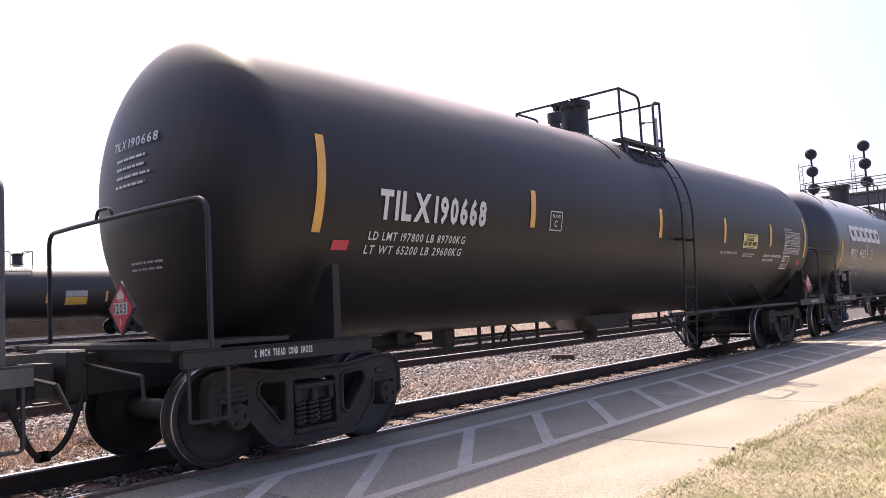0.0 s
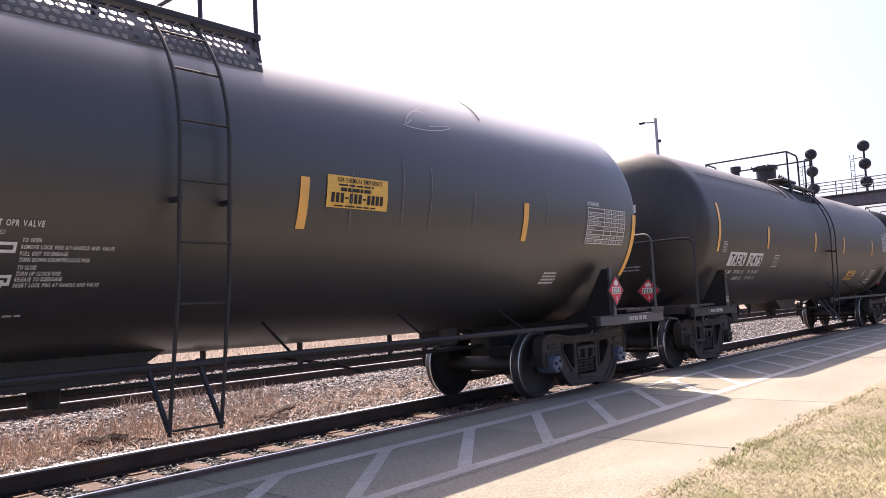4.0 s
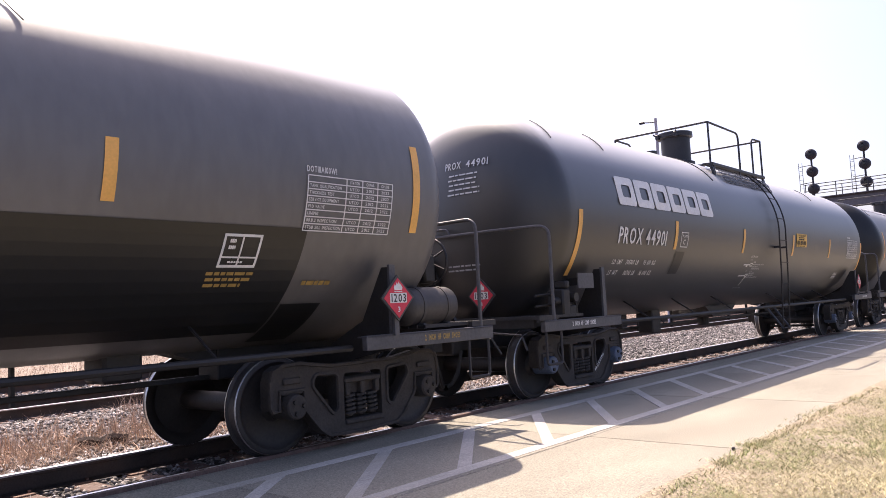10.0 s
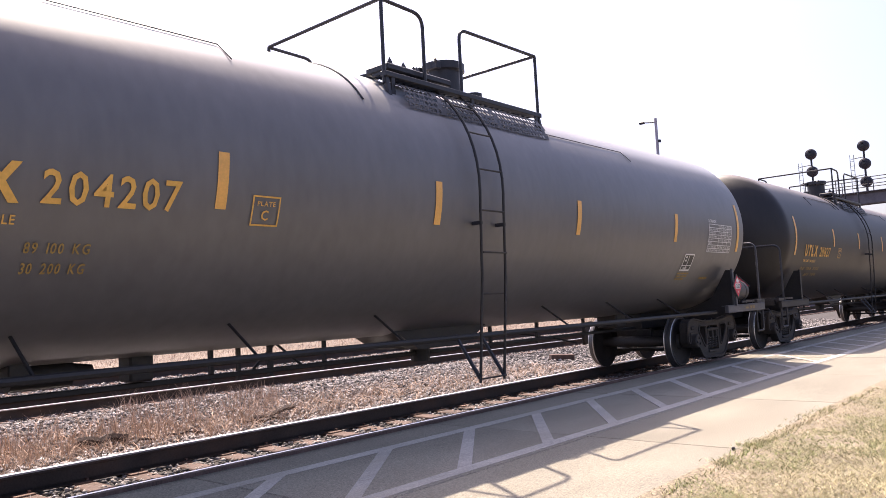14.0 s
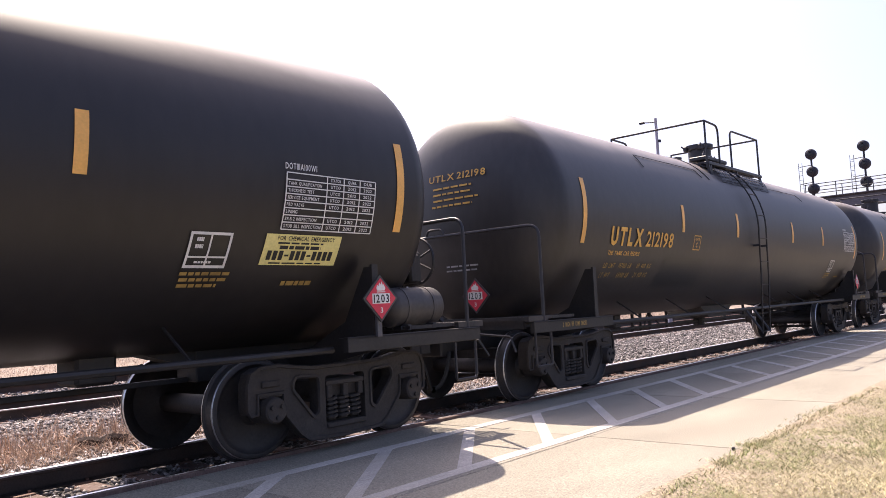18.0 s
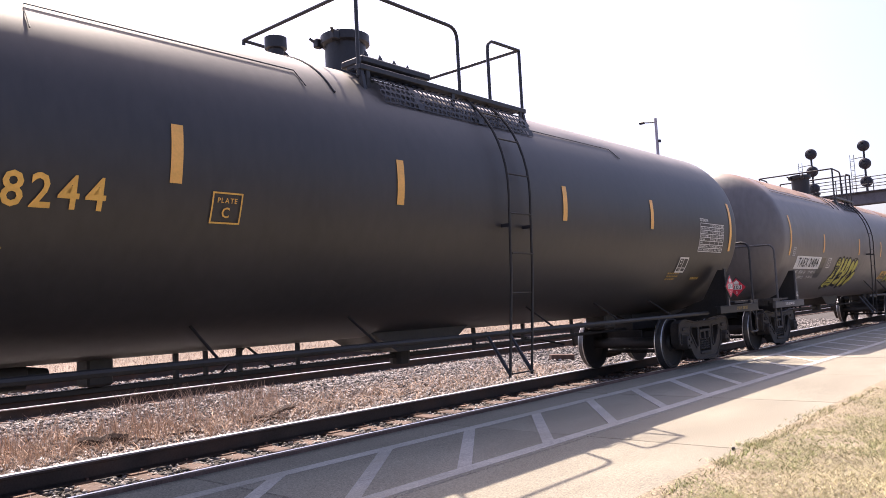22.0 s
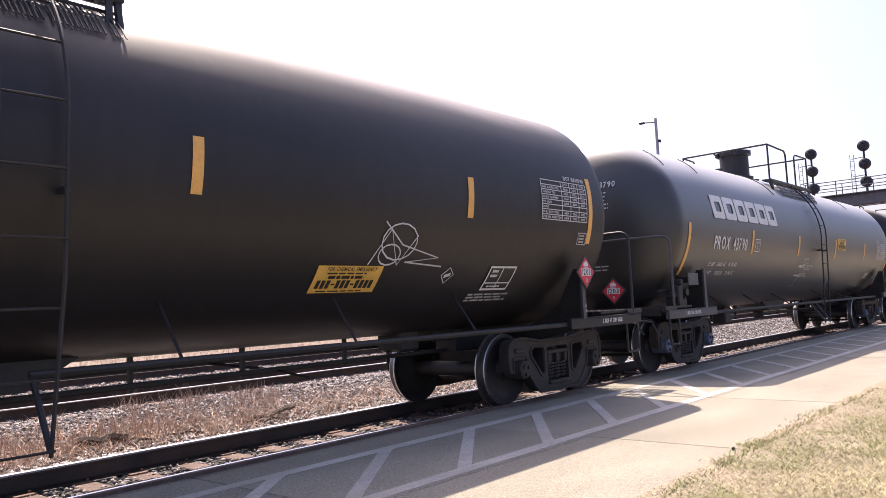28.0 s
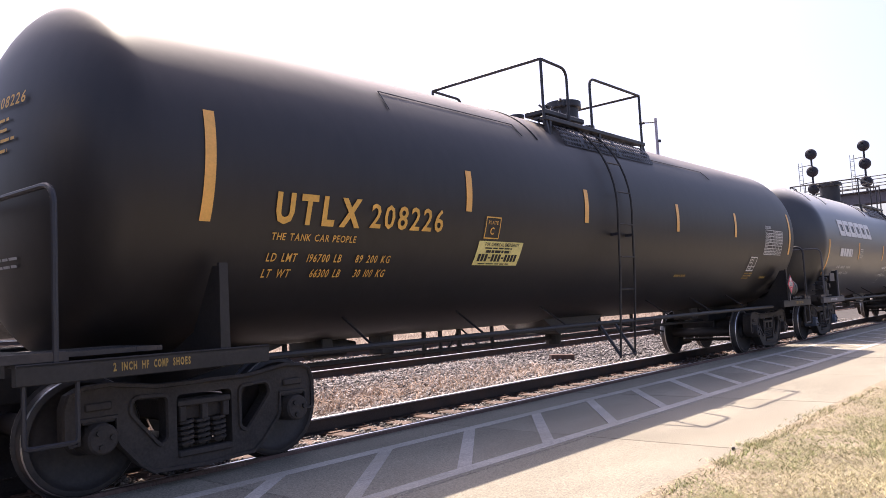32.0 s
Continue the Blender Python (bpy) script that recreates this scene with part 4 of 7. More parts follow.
def tank_shell_mesh(k, paint, head_paint, smooth=True):
    L, d = KINDS[k]["straight"], HEAD
    Lf = KINDS[k].get("front", L)
    prof = [(-Lf - d * math.cos(math.pi / 2 * i / 14), RT * math.sin(math.pi / 2 * i / 14)) for i in range(14)]
    prof += [(-Lf, RT), (-Lf + 0.13, RT)] + [(-Lf + (Lf + L) * i / 20, RT) for i in range(1, 20)] + [(L, RT)]
    prof += [(L + d * math.cos(math.pi / 2 * i / 14), RT * math.sin(math.pi / 2 * i / 14)) for i in range(13, -1, -1)]
    prof[0], prof[-1] = (-Lf - d, 0.0), (L + d, 0.0)
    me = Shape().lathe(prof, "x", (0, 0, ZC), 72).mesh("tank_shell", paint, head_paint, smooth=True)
    if head_paint != paint:
        for p in me.polygons:
            if p.center.x < -Lf + 0.12:
                p.material_index = 1
    return me


def make_car(kind, C, paint, label, head=None, cap=False, dome_at=None, valve_at=None, brake=1, **own):
    K = dict(KINDS[kind], **own)
    kid = kind + "".join(sorted(own))
    car = new("tank_car", None)
    car.matrix_basis = pose(C, 0, 0)
    tagged(car, label, "tank car", "tank cars of the passing train")
    head = head or paint
    L = K["straight"]
    END = L + HEAD
    part("tank_shell", cached(("shell", kind, paint.name, head.name), lambda: tank_shell_mesh(kind, paint, head)), car, label)

    def sheet(x0, x1):
        s = Shape()
        a = [radians(t) for t in range(45, 136, 9)]
        poly = [(RT * 1.0035 * math.cos(t), ZC + RT * 1.0035 * math.sin(t)) for t in a] + [(RT * 0.99 * math.cos(t), ZC + RT * 0.99 * math.sin(t)) for t in a[::-1]]
        return s.prism(poly, "x", x0, x1).mesh("top_sheet", TOPRUST if paint is GREYRUST else paint, smooth=True)
    for x0, x1 in () if paint is not GREYRUST else ((-L + 0.6, -L / 2.1), (-L / 2.1 + 1.2, -1.9), (1.9, L / 2.1), (L / 2.1 + 1.0, L - 0.2)):
        part("top_sheet", cached(("sheet", paint.name, round(x0, 2)), lambda: sheet(x0, x1)), car, "lapped sheet along the tank top")

    # ---- platform on top
    p0, p1 = K["plat"]
    w, zt, zd = 1.03, 4.74, 3.885
    gear = GREYSTEEL if paint is GREYRUST else RAILING

    def deck(sg):
        s = Shape()
        ya, yb = (-w, -0.86) if sg < 0 else (0.86, w)
        n = int((p1 - p0) / 0.12)
        for i in range(n + 1):
            x = p0 + (p1 - p0) * i / n
            s.box(x - 0.013, x + 0.013, ya + 0.003, yb - 0.003, zd + 0.002, zd + 0.03)
        for y in [ya + (yb - ya) * i / 2 for i in range(3)]:
            s.box(p0, p1, y - 0.012, y + 0.012, zd, zd + 0.028)
        return s.mesh("deck_grating", gear)
    for sg in (-1, 1):
        part("deck_grating", cached(("deck", kid, sg, gear.name), lambda: deck(sg)), car, "open steel walkway grating")

    def skirt():
        s = Shape()
        if kind in "TX":
            # close-set curved slats lying over the shoulder
            n = int((p1 - p0 - 0.1) / 0.04)
            for i in range(n + 1):
                x = p0 + 0.05 + (p1 - p0 - 0.1) * i / n
                if (kind == "X" and x > p1 - 0.42) or i % 11 == 10:
                    continue
                c = [(tank_y(z, 0.024), z) for z in (3.80, 3.70, 3.60, 3.50)]
                s.prism(c + [(y + 0.007, z - 0.006) for y, z in c[::-1]], "x", x - 0.0065, x + 0.0065)
            s.box(p0, p1, tank_y(3.79, 0.03) - 0.004, tank_y(3.79, 0.03) + 0.012, 3.778, 3.802)
            return s.mesh("foot_grating", gear)
        # a punched plate bent over the shoulder of the tank: staggered round holes
        pitch, rows = 0.074, 4
        top, low = (-1.09, 3.775), (-1.245, 3.487)
        n = int((p1 - p0 - 0.26) / pitch)
        n -= n % 2
        pitch = (p1 - p0 - 0.26) / n
        hole = 0.032

        def at(u, v, d):
            # u along the car, v down the plate (0..1), d thickness
            y = top[0] + (low[0] - top[0]) * v - 0.025 * math.sin(math.pi * v)
            z = top[1] + (low[1] - top[1]) * v
            return (u, y - 0.8 * d, z + 0.6 * d)
        slant_len = math.hypot(low[0] - top[0], low[1] - top[1])
        rv = slant_len / rows
        for j in range(rows):
            for i in range(n):
                if i % 14 == 7:
                    u0 = p0 + 0.13 + pitch * i + (pitch / 2 if j % 2 else 0)
                    V = [at(u, (j + q) / rows, d) for d in (0.0, 0.006) for u, q in ((u0, 0), (u0 + pitch, 0), (u0 + pitch, 1), (u0, 1))]
                    s._put(V, [(0, 1, 2, 3), (7, 6, 5, 4)])
                    continue
                u0 = p0 + 0.13 + pitch * i + (pitch / 2 if j % 2 else 0)
                cu, cv = u0 + pitch / 2, (j + 0.5) * rv
                out = [(u0, j * rv), (u0 + pitch / 2, j * rv), (u0 + pitch, j * rv), (u0 + pitch, cv), (u0 + pitch, (j + 1) * rv), (u0 + pitch / 2, (j + 1) * rv), (u0, (j + 1) * rv), (u0, cv)]
                ins = [(cu + hole * math.cos(math.radians(225 + 45 * k)), cv + hole * math.sin(math.radians(225 + 45 * k))) for k in range(8)]
                V = [at(u, v / slant_len, d) for d in (0.0, 0.006) for u, v in out + ins]
                F = [(k, (k + 1) % 8, 8 + (k + 1) % 8, 8 + k) for k in range(8)]
                F += [tuple(16 + q for q in f[::-1]) for f in F]
                F += [(8 + k, 8 + (k + 1) % 8, 24 + (k + 1) % 8, 24 + k) for k in range(8)]
                s._put(V, F)
        for v in (0.0,):
            s.tube([at(p0 + 0.11, v, 0), at(p1 - 0.11, v, 0)], 0.010, 6)
        return s.mesh("foot_grating", GREYSTEEL if paint in (CHARCOAL, GREY) else RAILING)
    part("foot_grating", cached(("skirt", kid, gear.name, paint in (CHARCOAL, GREY)), skirt), car, "perforated footing plate curved over the tank")

    def beam(sg):
        s = Shape().box(p0 - 0.02, p1 + 0.02, sg * w - 0.05, sg * w + 0.05, zd - 0.03, zd + 0.03, 0.006)
        for x in (p0 + 0.1, (p0 + p1) / 2, p1 - 0.1):
            s.prism([(x - 0.025, zd - 0.02), (x + 0.025, zd - 0.02), (x + 0.03, 3.64), (x - 0.03, 3.64)], "y", sg * (w + 0.03) - 0.012, sg * (w + 0.03) + 0.012)
        for x in (p0 + 0.02, p1 - 0.02):
            s.prism([(sg * (w - 0.025), zd), (sg * (w + 0.025), zd), (sg * 1.115, 3.59), (sg * 1.065, 3.59)], "x", x - 0.022, x + 0.022)
        return s.mesh("platform_beam", gear)
    for sg in (-1, 1):
        part("platform_beam", cached(("beam", kid, sg, gear.name), lambda: beam(sg)), car)
    def strap(x):
        return Shape().tube([(x, (RT + 0.006) * math.cos(radians(t)), ZC + (RT + 0.006) * math.sin(radians(t))) for t in range(36, 146, 6)], 0.011, 6).mesh("top_strap", RAILING, smooth=True)
    for x in (p0 - 0.62, p0 - 1.12) if kind == "T" else (p0 - 0.55,):
        part("top_strap", cached(("strap", round(x, 2)), lambda: strap(x)), car, "thin dark strap across the tank top")
    g0, g1 = K["gap"]

    def railing(which):
        s = Shape()
        r = 0.022
        if which == "front":
            s.tube(arc([(p0, -w, zd - 0.1), (p0, -w, zt), (p0, w, zt), (p0, w, zd)], 0.02), r)
        elif which == "rear":
            s.tube(arc([(p1, -w, zd - 0.1), (p1, -w, zt), (p1, w, zt), (p1, w, zd)], 0.02), r)
        elif which == "hoop":
            s.tube(arc([(p0, -w, zt - 0.003), (g0, -w, zt - 0.02), (g0, -w, zd)], 0.16), r)
        elif which == "hoop_rear":
            s.tube(arc([(p1, -w, zt - 0.003), (g1, -w, zt - 0.02), (g1, -w, zd)], 0.14), r)
        elif which == "far":
            s.tube(arc([(p0, w, zt - 0.004), (p0 + 0.7, w, zt - 0.02), (p0 + 0.7, w, zd)], 0.12), r)
        return s.mesh("guard_rail", RAILING, smooth=True)
    for q in ("front", "rear", "hoop", "hoop_rear", "far"):
        part("guard_rail", cached(("rail", kid, q), lambda: railing(q)), car, "dark bent pipe guard rail")
    dx, dr, dz = dome_at or K["dome"]

    def dome():
        s = Shape().lathe([(3.98, 0), (3.98, dr * 1.12), (4.14, dr * 1.12), (4.16, dr * 0.9), (dz - 0.13, dr * 0.9), (dz - 0.11, dr * 1.08), (dz - 0.01, dr * 1.08), (dz, dr * 0.9), (dz + 0.005, 0)], "z", (dx, 0, 0), 28)
        return s.mesh("manway_housing", RAILING, smooth=True)
    d = part("manway_housing", cached(("dome", kid, paint.name if kind == "P" else "", dx), dome), car, "round steel manway housing on the tank top")

    def lugs(a):
        s = Shape()
        x, y = dx + (dr + 0.05) * math.cos(a), (dr + 0.05) * math.sin(a)
        s.box(x - 0.05, x + 0.05, y - 0.04, y + 0.04, dz - 0.14, dz - 0.03, 0.01)
        s.tube([(x, y, dz - 0.1), (x + 0.10 * math.cos(a), y + 0.1 * math.sin(a), dz - 0.02)], 0.018, 6)
        return s.mesh("hinge_lug", RAILING)
    for a in (0.2, 2.4, 3.6):
        part("hinge_lug", cached(("lugs", kid, a, dx), lambda: lugs(a)), d)

    def valve(h):
        s = Shape().lathe([(4.0, 0), (4.0, 0.16), (4.06, 0.16), (4.07, 0.09), (4.07 + h * 0.6, 0.09), (4.08 + h * 0.6, 0.125), (4.07 + h, 0.125), (4.08 + h, 0.04), (4.09 + h, 0)], "z", (0, 0, 0), 16)
        return s.mesh("valve", RAILING, smooth=True)
    for x, y, h in valve_at or {"U": ((1.10, -0.25, 0.22), (-0.8, -0.1, 0.14), (-0.3, 0.2, 0.14)), "P": ((-2.0, 0.0, 0.18), (0.2, -0.1, 0.12), (0.5, 0.2, 0.12)),
                    "T": ((-1.74, 0.0, 0.36), (-0.5, -0.1, 0.15), (-0.85, 0.1, 0.15)), "X": ((-0.62, 0.05, 0.42), (0.5, 0.0, 0.12), (0.8, 0.1, 0.15))}[kind]:
        part("valve", cached(("valve", h), lambda: valve(h)), car, "", pose(x, y, 0))

    def clips():
        s = Shape()
        for x in (-1.2, -0.95, -0.7, -0.45):
            s.lathe([(4.16, 0), (4.16, 0.05), (4.24, 0.03), (4.30, 0)], "z", (x, -0.75 + 0.1 * x, -0.12), 6)
        s.box(-1.35, -0.25, -0.98, -0.62, 3.98, 4.06, 0.015)
        return s.mesh("hose_tray", RAILING)
    if kind in ("U", "T") and paint is not GREYRUST:
        part("hose_tray", cached("clips", clips), car)

    # ---- ladder
    lx = K["ladder"]

    def lrail(x):
        pts = [(x + 0.10, -0.95, zd)] + [(x + 0.07 * max(0, (RT + 0.10) * math.sin(radians(a))), (RT + 0.10) * math.cos(radians(a)), ZC + (RT + 0.10) * math.sin(radians(a))) for a in range(125, 186, 6)] + [(x - 0.02, -RT - 0.08, 1.6), (x - 0.11, -RT - 0.05, 0.46)]
        return Shape().tube(pts, 0.016, 6).mesh("ladder_rail", STEEL, smooth=True)

    def rung():
        return Shape().tube([(-0.215, 0, 0), (0.215, 0, 0)], 0.010, 6).mesh("rung", STEEL, smooth=True)
    lad = new("ladder", None)
    lad.parent = car
    for sg in (-1, 1):
        part("ladder_rail", cached(("lr", kid, sg), lambda: lrail(lx + sg * 0.215)), lad)
    zs = [0.50, 0.96, 1.42, 1.88, 2.35, 2.82, 3.27, 3.64]
    for z in zs:
        y = -math.sqrt((RT + 0.10) ** 2 - (z - ZC) ** 2) if z > ZC else (-RT - 0.10 if z > 1.5 else -RT - 0.065)
        part("rung", cached("rung", rung), lad, at=pose(lx - 0.08 * max(0, 1.6 - z) + 0.07 * max(0, z - ZC), y, z))

    def lbrace():
        s = Shape()
        return s.tube([(lx + sg * 0.215 - 0.11, -RT - 0.05, 0.5), (lx + sg * 0.215 - 0.10, -1.27, 0.98)], 0.022, 6).mesh("ladder_brace", RAILING)
    for sg in (-1, 1):
        part("ladder_brace", cached(("lbrace", kid, sg), lbrace), lad)
        part("ladder_bracket", cached(("lbracket", kid, sg), lambda: Shape().box(lx + sg * 0.215 - 0.018, lx + sg * 0.215 + 0.018, -RT - 0.10, -RT + 0.03, 2.19, 2.23).mesh("ladder_bracket", RAILING)), lad)

    # ---- underframe
    def sill(sg):
        s = Shape()
        a, b = sorted((sg * 5.9, sg * 8.85))
        s.box(a, b, -0.18, 0.18, 0.70, 1.06, 0.012)
        s.prism([(sg * 5.3, 1.02), (sg * 6.2, 0.76), (sg * 6.2, 1.1), (sg * 5.3, 1.1)], "y", -0.16, 0.16)
        a, b = sorted((sg * 8.72, sg * 8.90))
        s.box(a, b, -0.33, 0.33, 0.66, 1.10, 0.02)
        return s.mesh("stub_sill", STEEL)

    def saddle(sg, side):
        s = Shape()
        x = sg * (TRUCK + 0.08)
        y = side
        s.prism([(y * 1.50, 0.92), (y * 1.50, 1.10), (y * 1.53, 1.72), (y * 1.40, 1.72), (y * 1.10, 1.20), (y * 0.55, 0.95), (y * 0.12, 0.93), (y * 0.12, 0.74), (y * 0.7, 0.76)], "x", x - 0.02, x + 0.02)
        s.cur = 1
        if kind == "T":
            s.prism([(x - sg * 0.14, 0.92), (x + sg * 0.05, 0.92), (x + sg * 0.035, 1.72), (x - sg * 0.0, 1.72), (x - sg * 0.02, 1.52), (x - sg * 0.07, 1.45)], "y", y * 1.502, y * 1.532)
        else:
            s.prism([(x - 0.045, 0.92), (x + 0.045, 0.92), (x + 0.038, 1.74), (x - 0.038, 1.74)], "y", y * 1.502, y * 1.532)
        return s.mesh("saddle", STEEL, GREYSTEEL if paint in (GREY, GREYRUST, CHARCOAL) else STEEL)

    def sbeam(sg, side):
        a, b = sorted((sg * 6.62, sg * 8.56))
        y = side * 1.52
        s = Shape().box(a, b, y - 0.035, y + 0.035, 0.925, 1.065, 0.006)
        s.box(a, b, y - 0.035 - 0.05 * (side < 0) * 0 - (0.06 if side > 0 else 0), y + 0.035 + (0.06 if side < 0 else 0), 1.045, 1.058)
        return s.mesh("side_step_beam", GREYSTEEL if paint in (GREY, GREYRUST, CHARCOAL) else STEEL)

    def endplat(sg):
        s = Shape()
        x0, x1 = sorted((sg * 8.24, sg * 8.62))
        for i in range(7):
            x = x0 + (x1 - x0) * i / 6
            s.box(x - 0.012, x + 0.012, -1.47, 1.47, 1.085, 1.125)
        for i in range(25):
            y = -1.46 + 2.92 * i / 24
            s.box(x0, x1, y - 0.006, y + 0.006, 1.09, 1.12)
        s.box(x0 - 0.02, x1 + 0.02, -1.53, -1.47, 1.07, 1.13).box(x0 - 0.02, x1 + 0.02, 1.47, 1.53, 1.07, 1.13)
        s.box(x0 + 0.05, x0 + 0.11, -1.4, 1.4, 0.98, 1.083)
        # side wings beside the tank end
        a, b = sorted((sg * 7.52, sg * 8.22))
        for side in (-1, 1):
            for i in range(7):
                y = side * (0.72 + 0.125 * i)
                s.box(a, b, y - 0.008, y + 0.008, 1.09, 1.125)
            for i in range(5):
                x = a + 0.03 + (b - a - 0.06) * i / 4
                s.box(x - 0.01, x + 0.01, min(side * 0.70, side * 1.48), max(side * 0.70, side * 1.48), 1.092, 1.122)
        return s.mesh("end_walkway", DECK)

    def endrail(sg):
        x = sg * (8.38 if sg > 0 else 8.30)
        bow = x + sg * (0.16 if kind == "P" else 0.04)
        s = Shape().tube(arc([(x, -1.52, 1.0), (x, -1.52, 2.27), (bow, -0.75, 2.27), (bow, 0.75, 2.27), (x, 1.52, 2.27), (x, 1.52, 1.0)], 0.16), 0.022)
        s.tube(arc([(bow, 0.34, 2.27), (bow, 0.30, 2.37), (bow, 0.05, 2.37), (bow, 0.0, 2.27)], 0.05), 0.016, 6)
        return s.mesh("end_handrail", RAILING if paint in (BLACK, BLACK2) else GREYSTEEL, smooth=True)

    def step(sg, side):
        x, y = sg * 8.33, side * 1.52
        s = Shape().tube(arc([(x - 0.17, y, 0.95), (x - 0.17, y, 0.52), (x + 0.17, y, 0.52), (x + 0.17, y, 0.95)], 0.04), 0.017, 6)
        return s.mesh("step", RAILING, smooth=True)

    def coupler(sg):
        s = Shape()
        a, b = sorted((sg * 8.80, sg * 9.02))
        s.box(a, b, -0.09, 0.09, 0.78, 0.95, 0.015)
        s.prism([(sg * 8.96, -0.20), (sg * 9.14, -0.14), (sg * 9.12, 0.02), (sg * 9.06, 0.05), (sg * 9.12, 0.18), (sg * 8.98, 0.20), (sg * 8.94, 0.0)], "z", 0.72, 1.0)
        s.tube([(sg * 8.75, -0.3, 0.98), (sg * 8.78, -1.35, 0.90), (sg * 8.82, -1.45, 0.72)], 0.016, 6)
        return s.mesh("coupler", STEEL)

    def hose(sg):
        pts = [(sg * 8.80, -0.38, 0.72), (sg * 8.85, -0.40, 0.60), (sg * 8.92, -0.40, 0.42), (sg * 9.00, -0.36, 0.30), (sg * 9.08, -0.30, 0.27)]
        s = Shape().tube(arc(pts, 0.1), 0.025, 7)
        s.box(min(sg * 9.03, sg * 9.13), max(sg * 9.03, sg * 9.13), -0.34, -0.26, 0.23, 0.31, 0.01)
        return s.mesh("air_hose", HOSE, smooth=True)
    tone = paint in (GREY, GREYRUST, CHARCOAL)
    for sg in (-1, 1):
        part("stub_sill", cached(("sill", sg), lambda: sill(sg)), car)
        part("end_walkway", cached(("endplat", sg), lambda: endplat(sg)), car, "open grating walkway across the car end")
        part("end_handrail", cached(("endrail", sg, tone, kind == "P"), lambda: endrail(sg)), car, "bent pipe handrail across the car end")
        part("coupler", cached(("coupler", sg), lambda: coupler(sg)), car)
        part("air_hose", cached(("hose", sg), lambda: hose(sg)), car)
        for side in (-1, 1):
            part("saddle", cached(("saddle", sg, side, tone, kind == "T"), lambda: saddle(sg, side)), car)
            part("side_step_beam", cached(("sbeam", sg, side, tone), lambda: sbeam(sg, side)), car)
            part("step", cached(("step", sg, side), lambda: step(sg, side)), car)
        tx = sg * TRUCK + (0.05 if sg > 0 else 0.0)
        truck_parts(car, tx)
        for q in (-1, 1):
            wheelset_parts(car, tx + q * AXLE, cap)

    def pipe():
        s = Shape()
        if K["pipe"]:
            s.tube([(-6.65, -1.30, 0.95), (6.65, -1.30, 0.95)], 0.032, 8)
            for x in (-5.2, -3.4, -1.6, 1.6, 3.4, 5.2):
                s.tube([(x, -1.30, 0.95), (x, -0.85, 1.25)], 0.014, 5)
        else:
            s.tube([(0.1, -1.45, 0.99), (6.65, -1.47, 0.99)], 0.03, 8)
            for x in (1.2, 3.0, 4.8):
                s.tube([(x, -1.45, 0.99), (x, -1.10, 1.46)], 0.014, 5)
        return s.mesh("side_pipe", STEEL, smooth=True)
    part("side_pipe", cached(("pipe", K["pipe"], tone), pipe), car, "long pipe along the lower side")

    def rod():
        s = Shape()
        s.box(-5.9, 5.9, -0.035, 0.035, 0.70, 0.75, 0.008)
        s.tube([(-6.0, 0.35, 0.84), (6.0, 0.35, 0.84)], 0.024, 7)
        for x, h in ((-5.3, 0.018), (-3.06, 0.018), (-2.74, 0.015), (-2.35, 0.022), (-1.6, 0.015), (1.5, 0.018), (2.7, 0.02), (4.1, 0.016)):
            s.box(x - h, x + h, -0.025, 0.025, 0.66, 1.06)
        s.tube([(-2.6, 0.0, 0.72), (-2.2, 0.1, 1.0), (-1.9, 0.0, 0.72)], 0.016, 6)
        s.box(-3.95, -3.72, -0.12, 0.12, 0.76, 1.05, 0.02)
        s.tube([(3.3, -0.35, 0.62), (3.1, 0.0, 0.72), (2.5, 0.35, 0.84)], 0.016, 6)
        return s.mesh("brake_rod", STEEL)
    part("brake_rod", cached("rod", rod), car, "brake rod hung under the tank")

    def outlet():
        s = Shape()
        s.prism([(-0.9, 1.06), (-0.45, 0.80), (0.45, 0.80), (0.9, 1.06)], "y", -0.42, 0.42)
        s.lathe([(0.62, 0), (0.62, 0.12), (0.70, 0.13), (0.82, 0.13), (0.82, 0)], "z", (0, 0, 0), 14)
        return s.mesh("bottom_outlet", STEEL)
    part("bottom_outlet", cached("outlet", outlet), car, "skid and bottom outlet valve under the tank")

    def cyl_gear():
        s = Shape().lathe([(-4.9, 0), (-4.9, 0.13), (-4.4, 0.13), (-4.38, 0.08), (-4.2, 0.05), (-4.2, 0)], "x", (0, 0.1, 0.90), 14)
        s.box(-5.02, -4.86, -0.3, 0.3, 0.86, 1.12, 0.015)
        return s.mesh("brake_cylinder", STEEL, smooth=True)
    part("brake_cylinder", cached("brakecyl", cyl_gear), car)
    if brake < 0 and kind in "TP":
        # brake gear crowded under the front of the tank: hangers, lever box and a low beam
        off = 0.0 if kind == "T" else 0.55
        part("lever_box", cached("leverbox", lambda: Shape().box(-3.87, -3.53, -0.42, -0.12, 0.62, 1.12, 0.02).mesh("lever_box", STEEL)), car, "", pose(off, 0, 0))
        if kind == "T":
            part("low_beam", cached("lowbeam", lambda: Shape().box(-5.0, -3.53, -0.40, -0.14, 0.62, 0.76, 0.02).box(-5.75, -4.62, -0.40, -0.1, 0.80, 1.12, 0.03).mesh("low_beam", STEEL)), car, "", pose(0, 0, 0))
            for x in (-4.45, -4.29, -4.13, -3.96):
                part("hanger", cached("hanger", lambda: Shape().box(-0.026, 0.026, -0.33, -0.27, 0.74, 1.12, 0.005).mesh("hanger", STEEL)), car, "", pose(x, 0, 0))
    part("valve_box", cached("valvebox", lambda: Shape().box(4.72, 5.08, -0.3, 0.1, 0.78, 1.08, 0.03).mesh("valve_box", STEEL)), car)

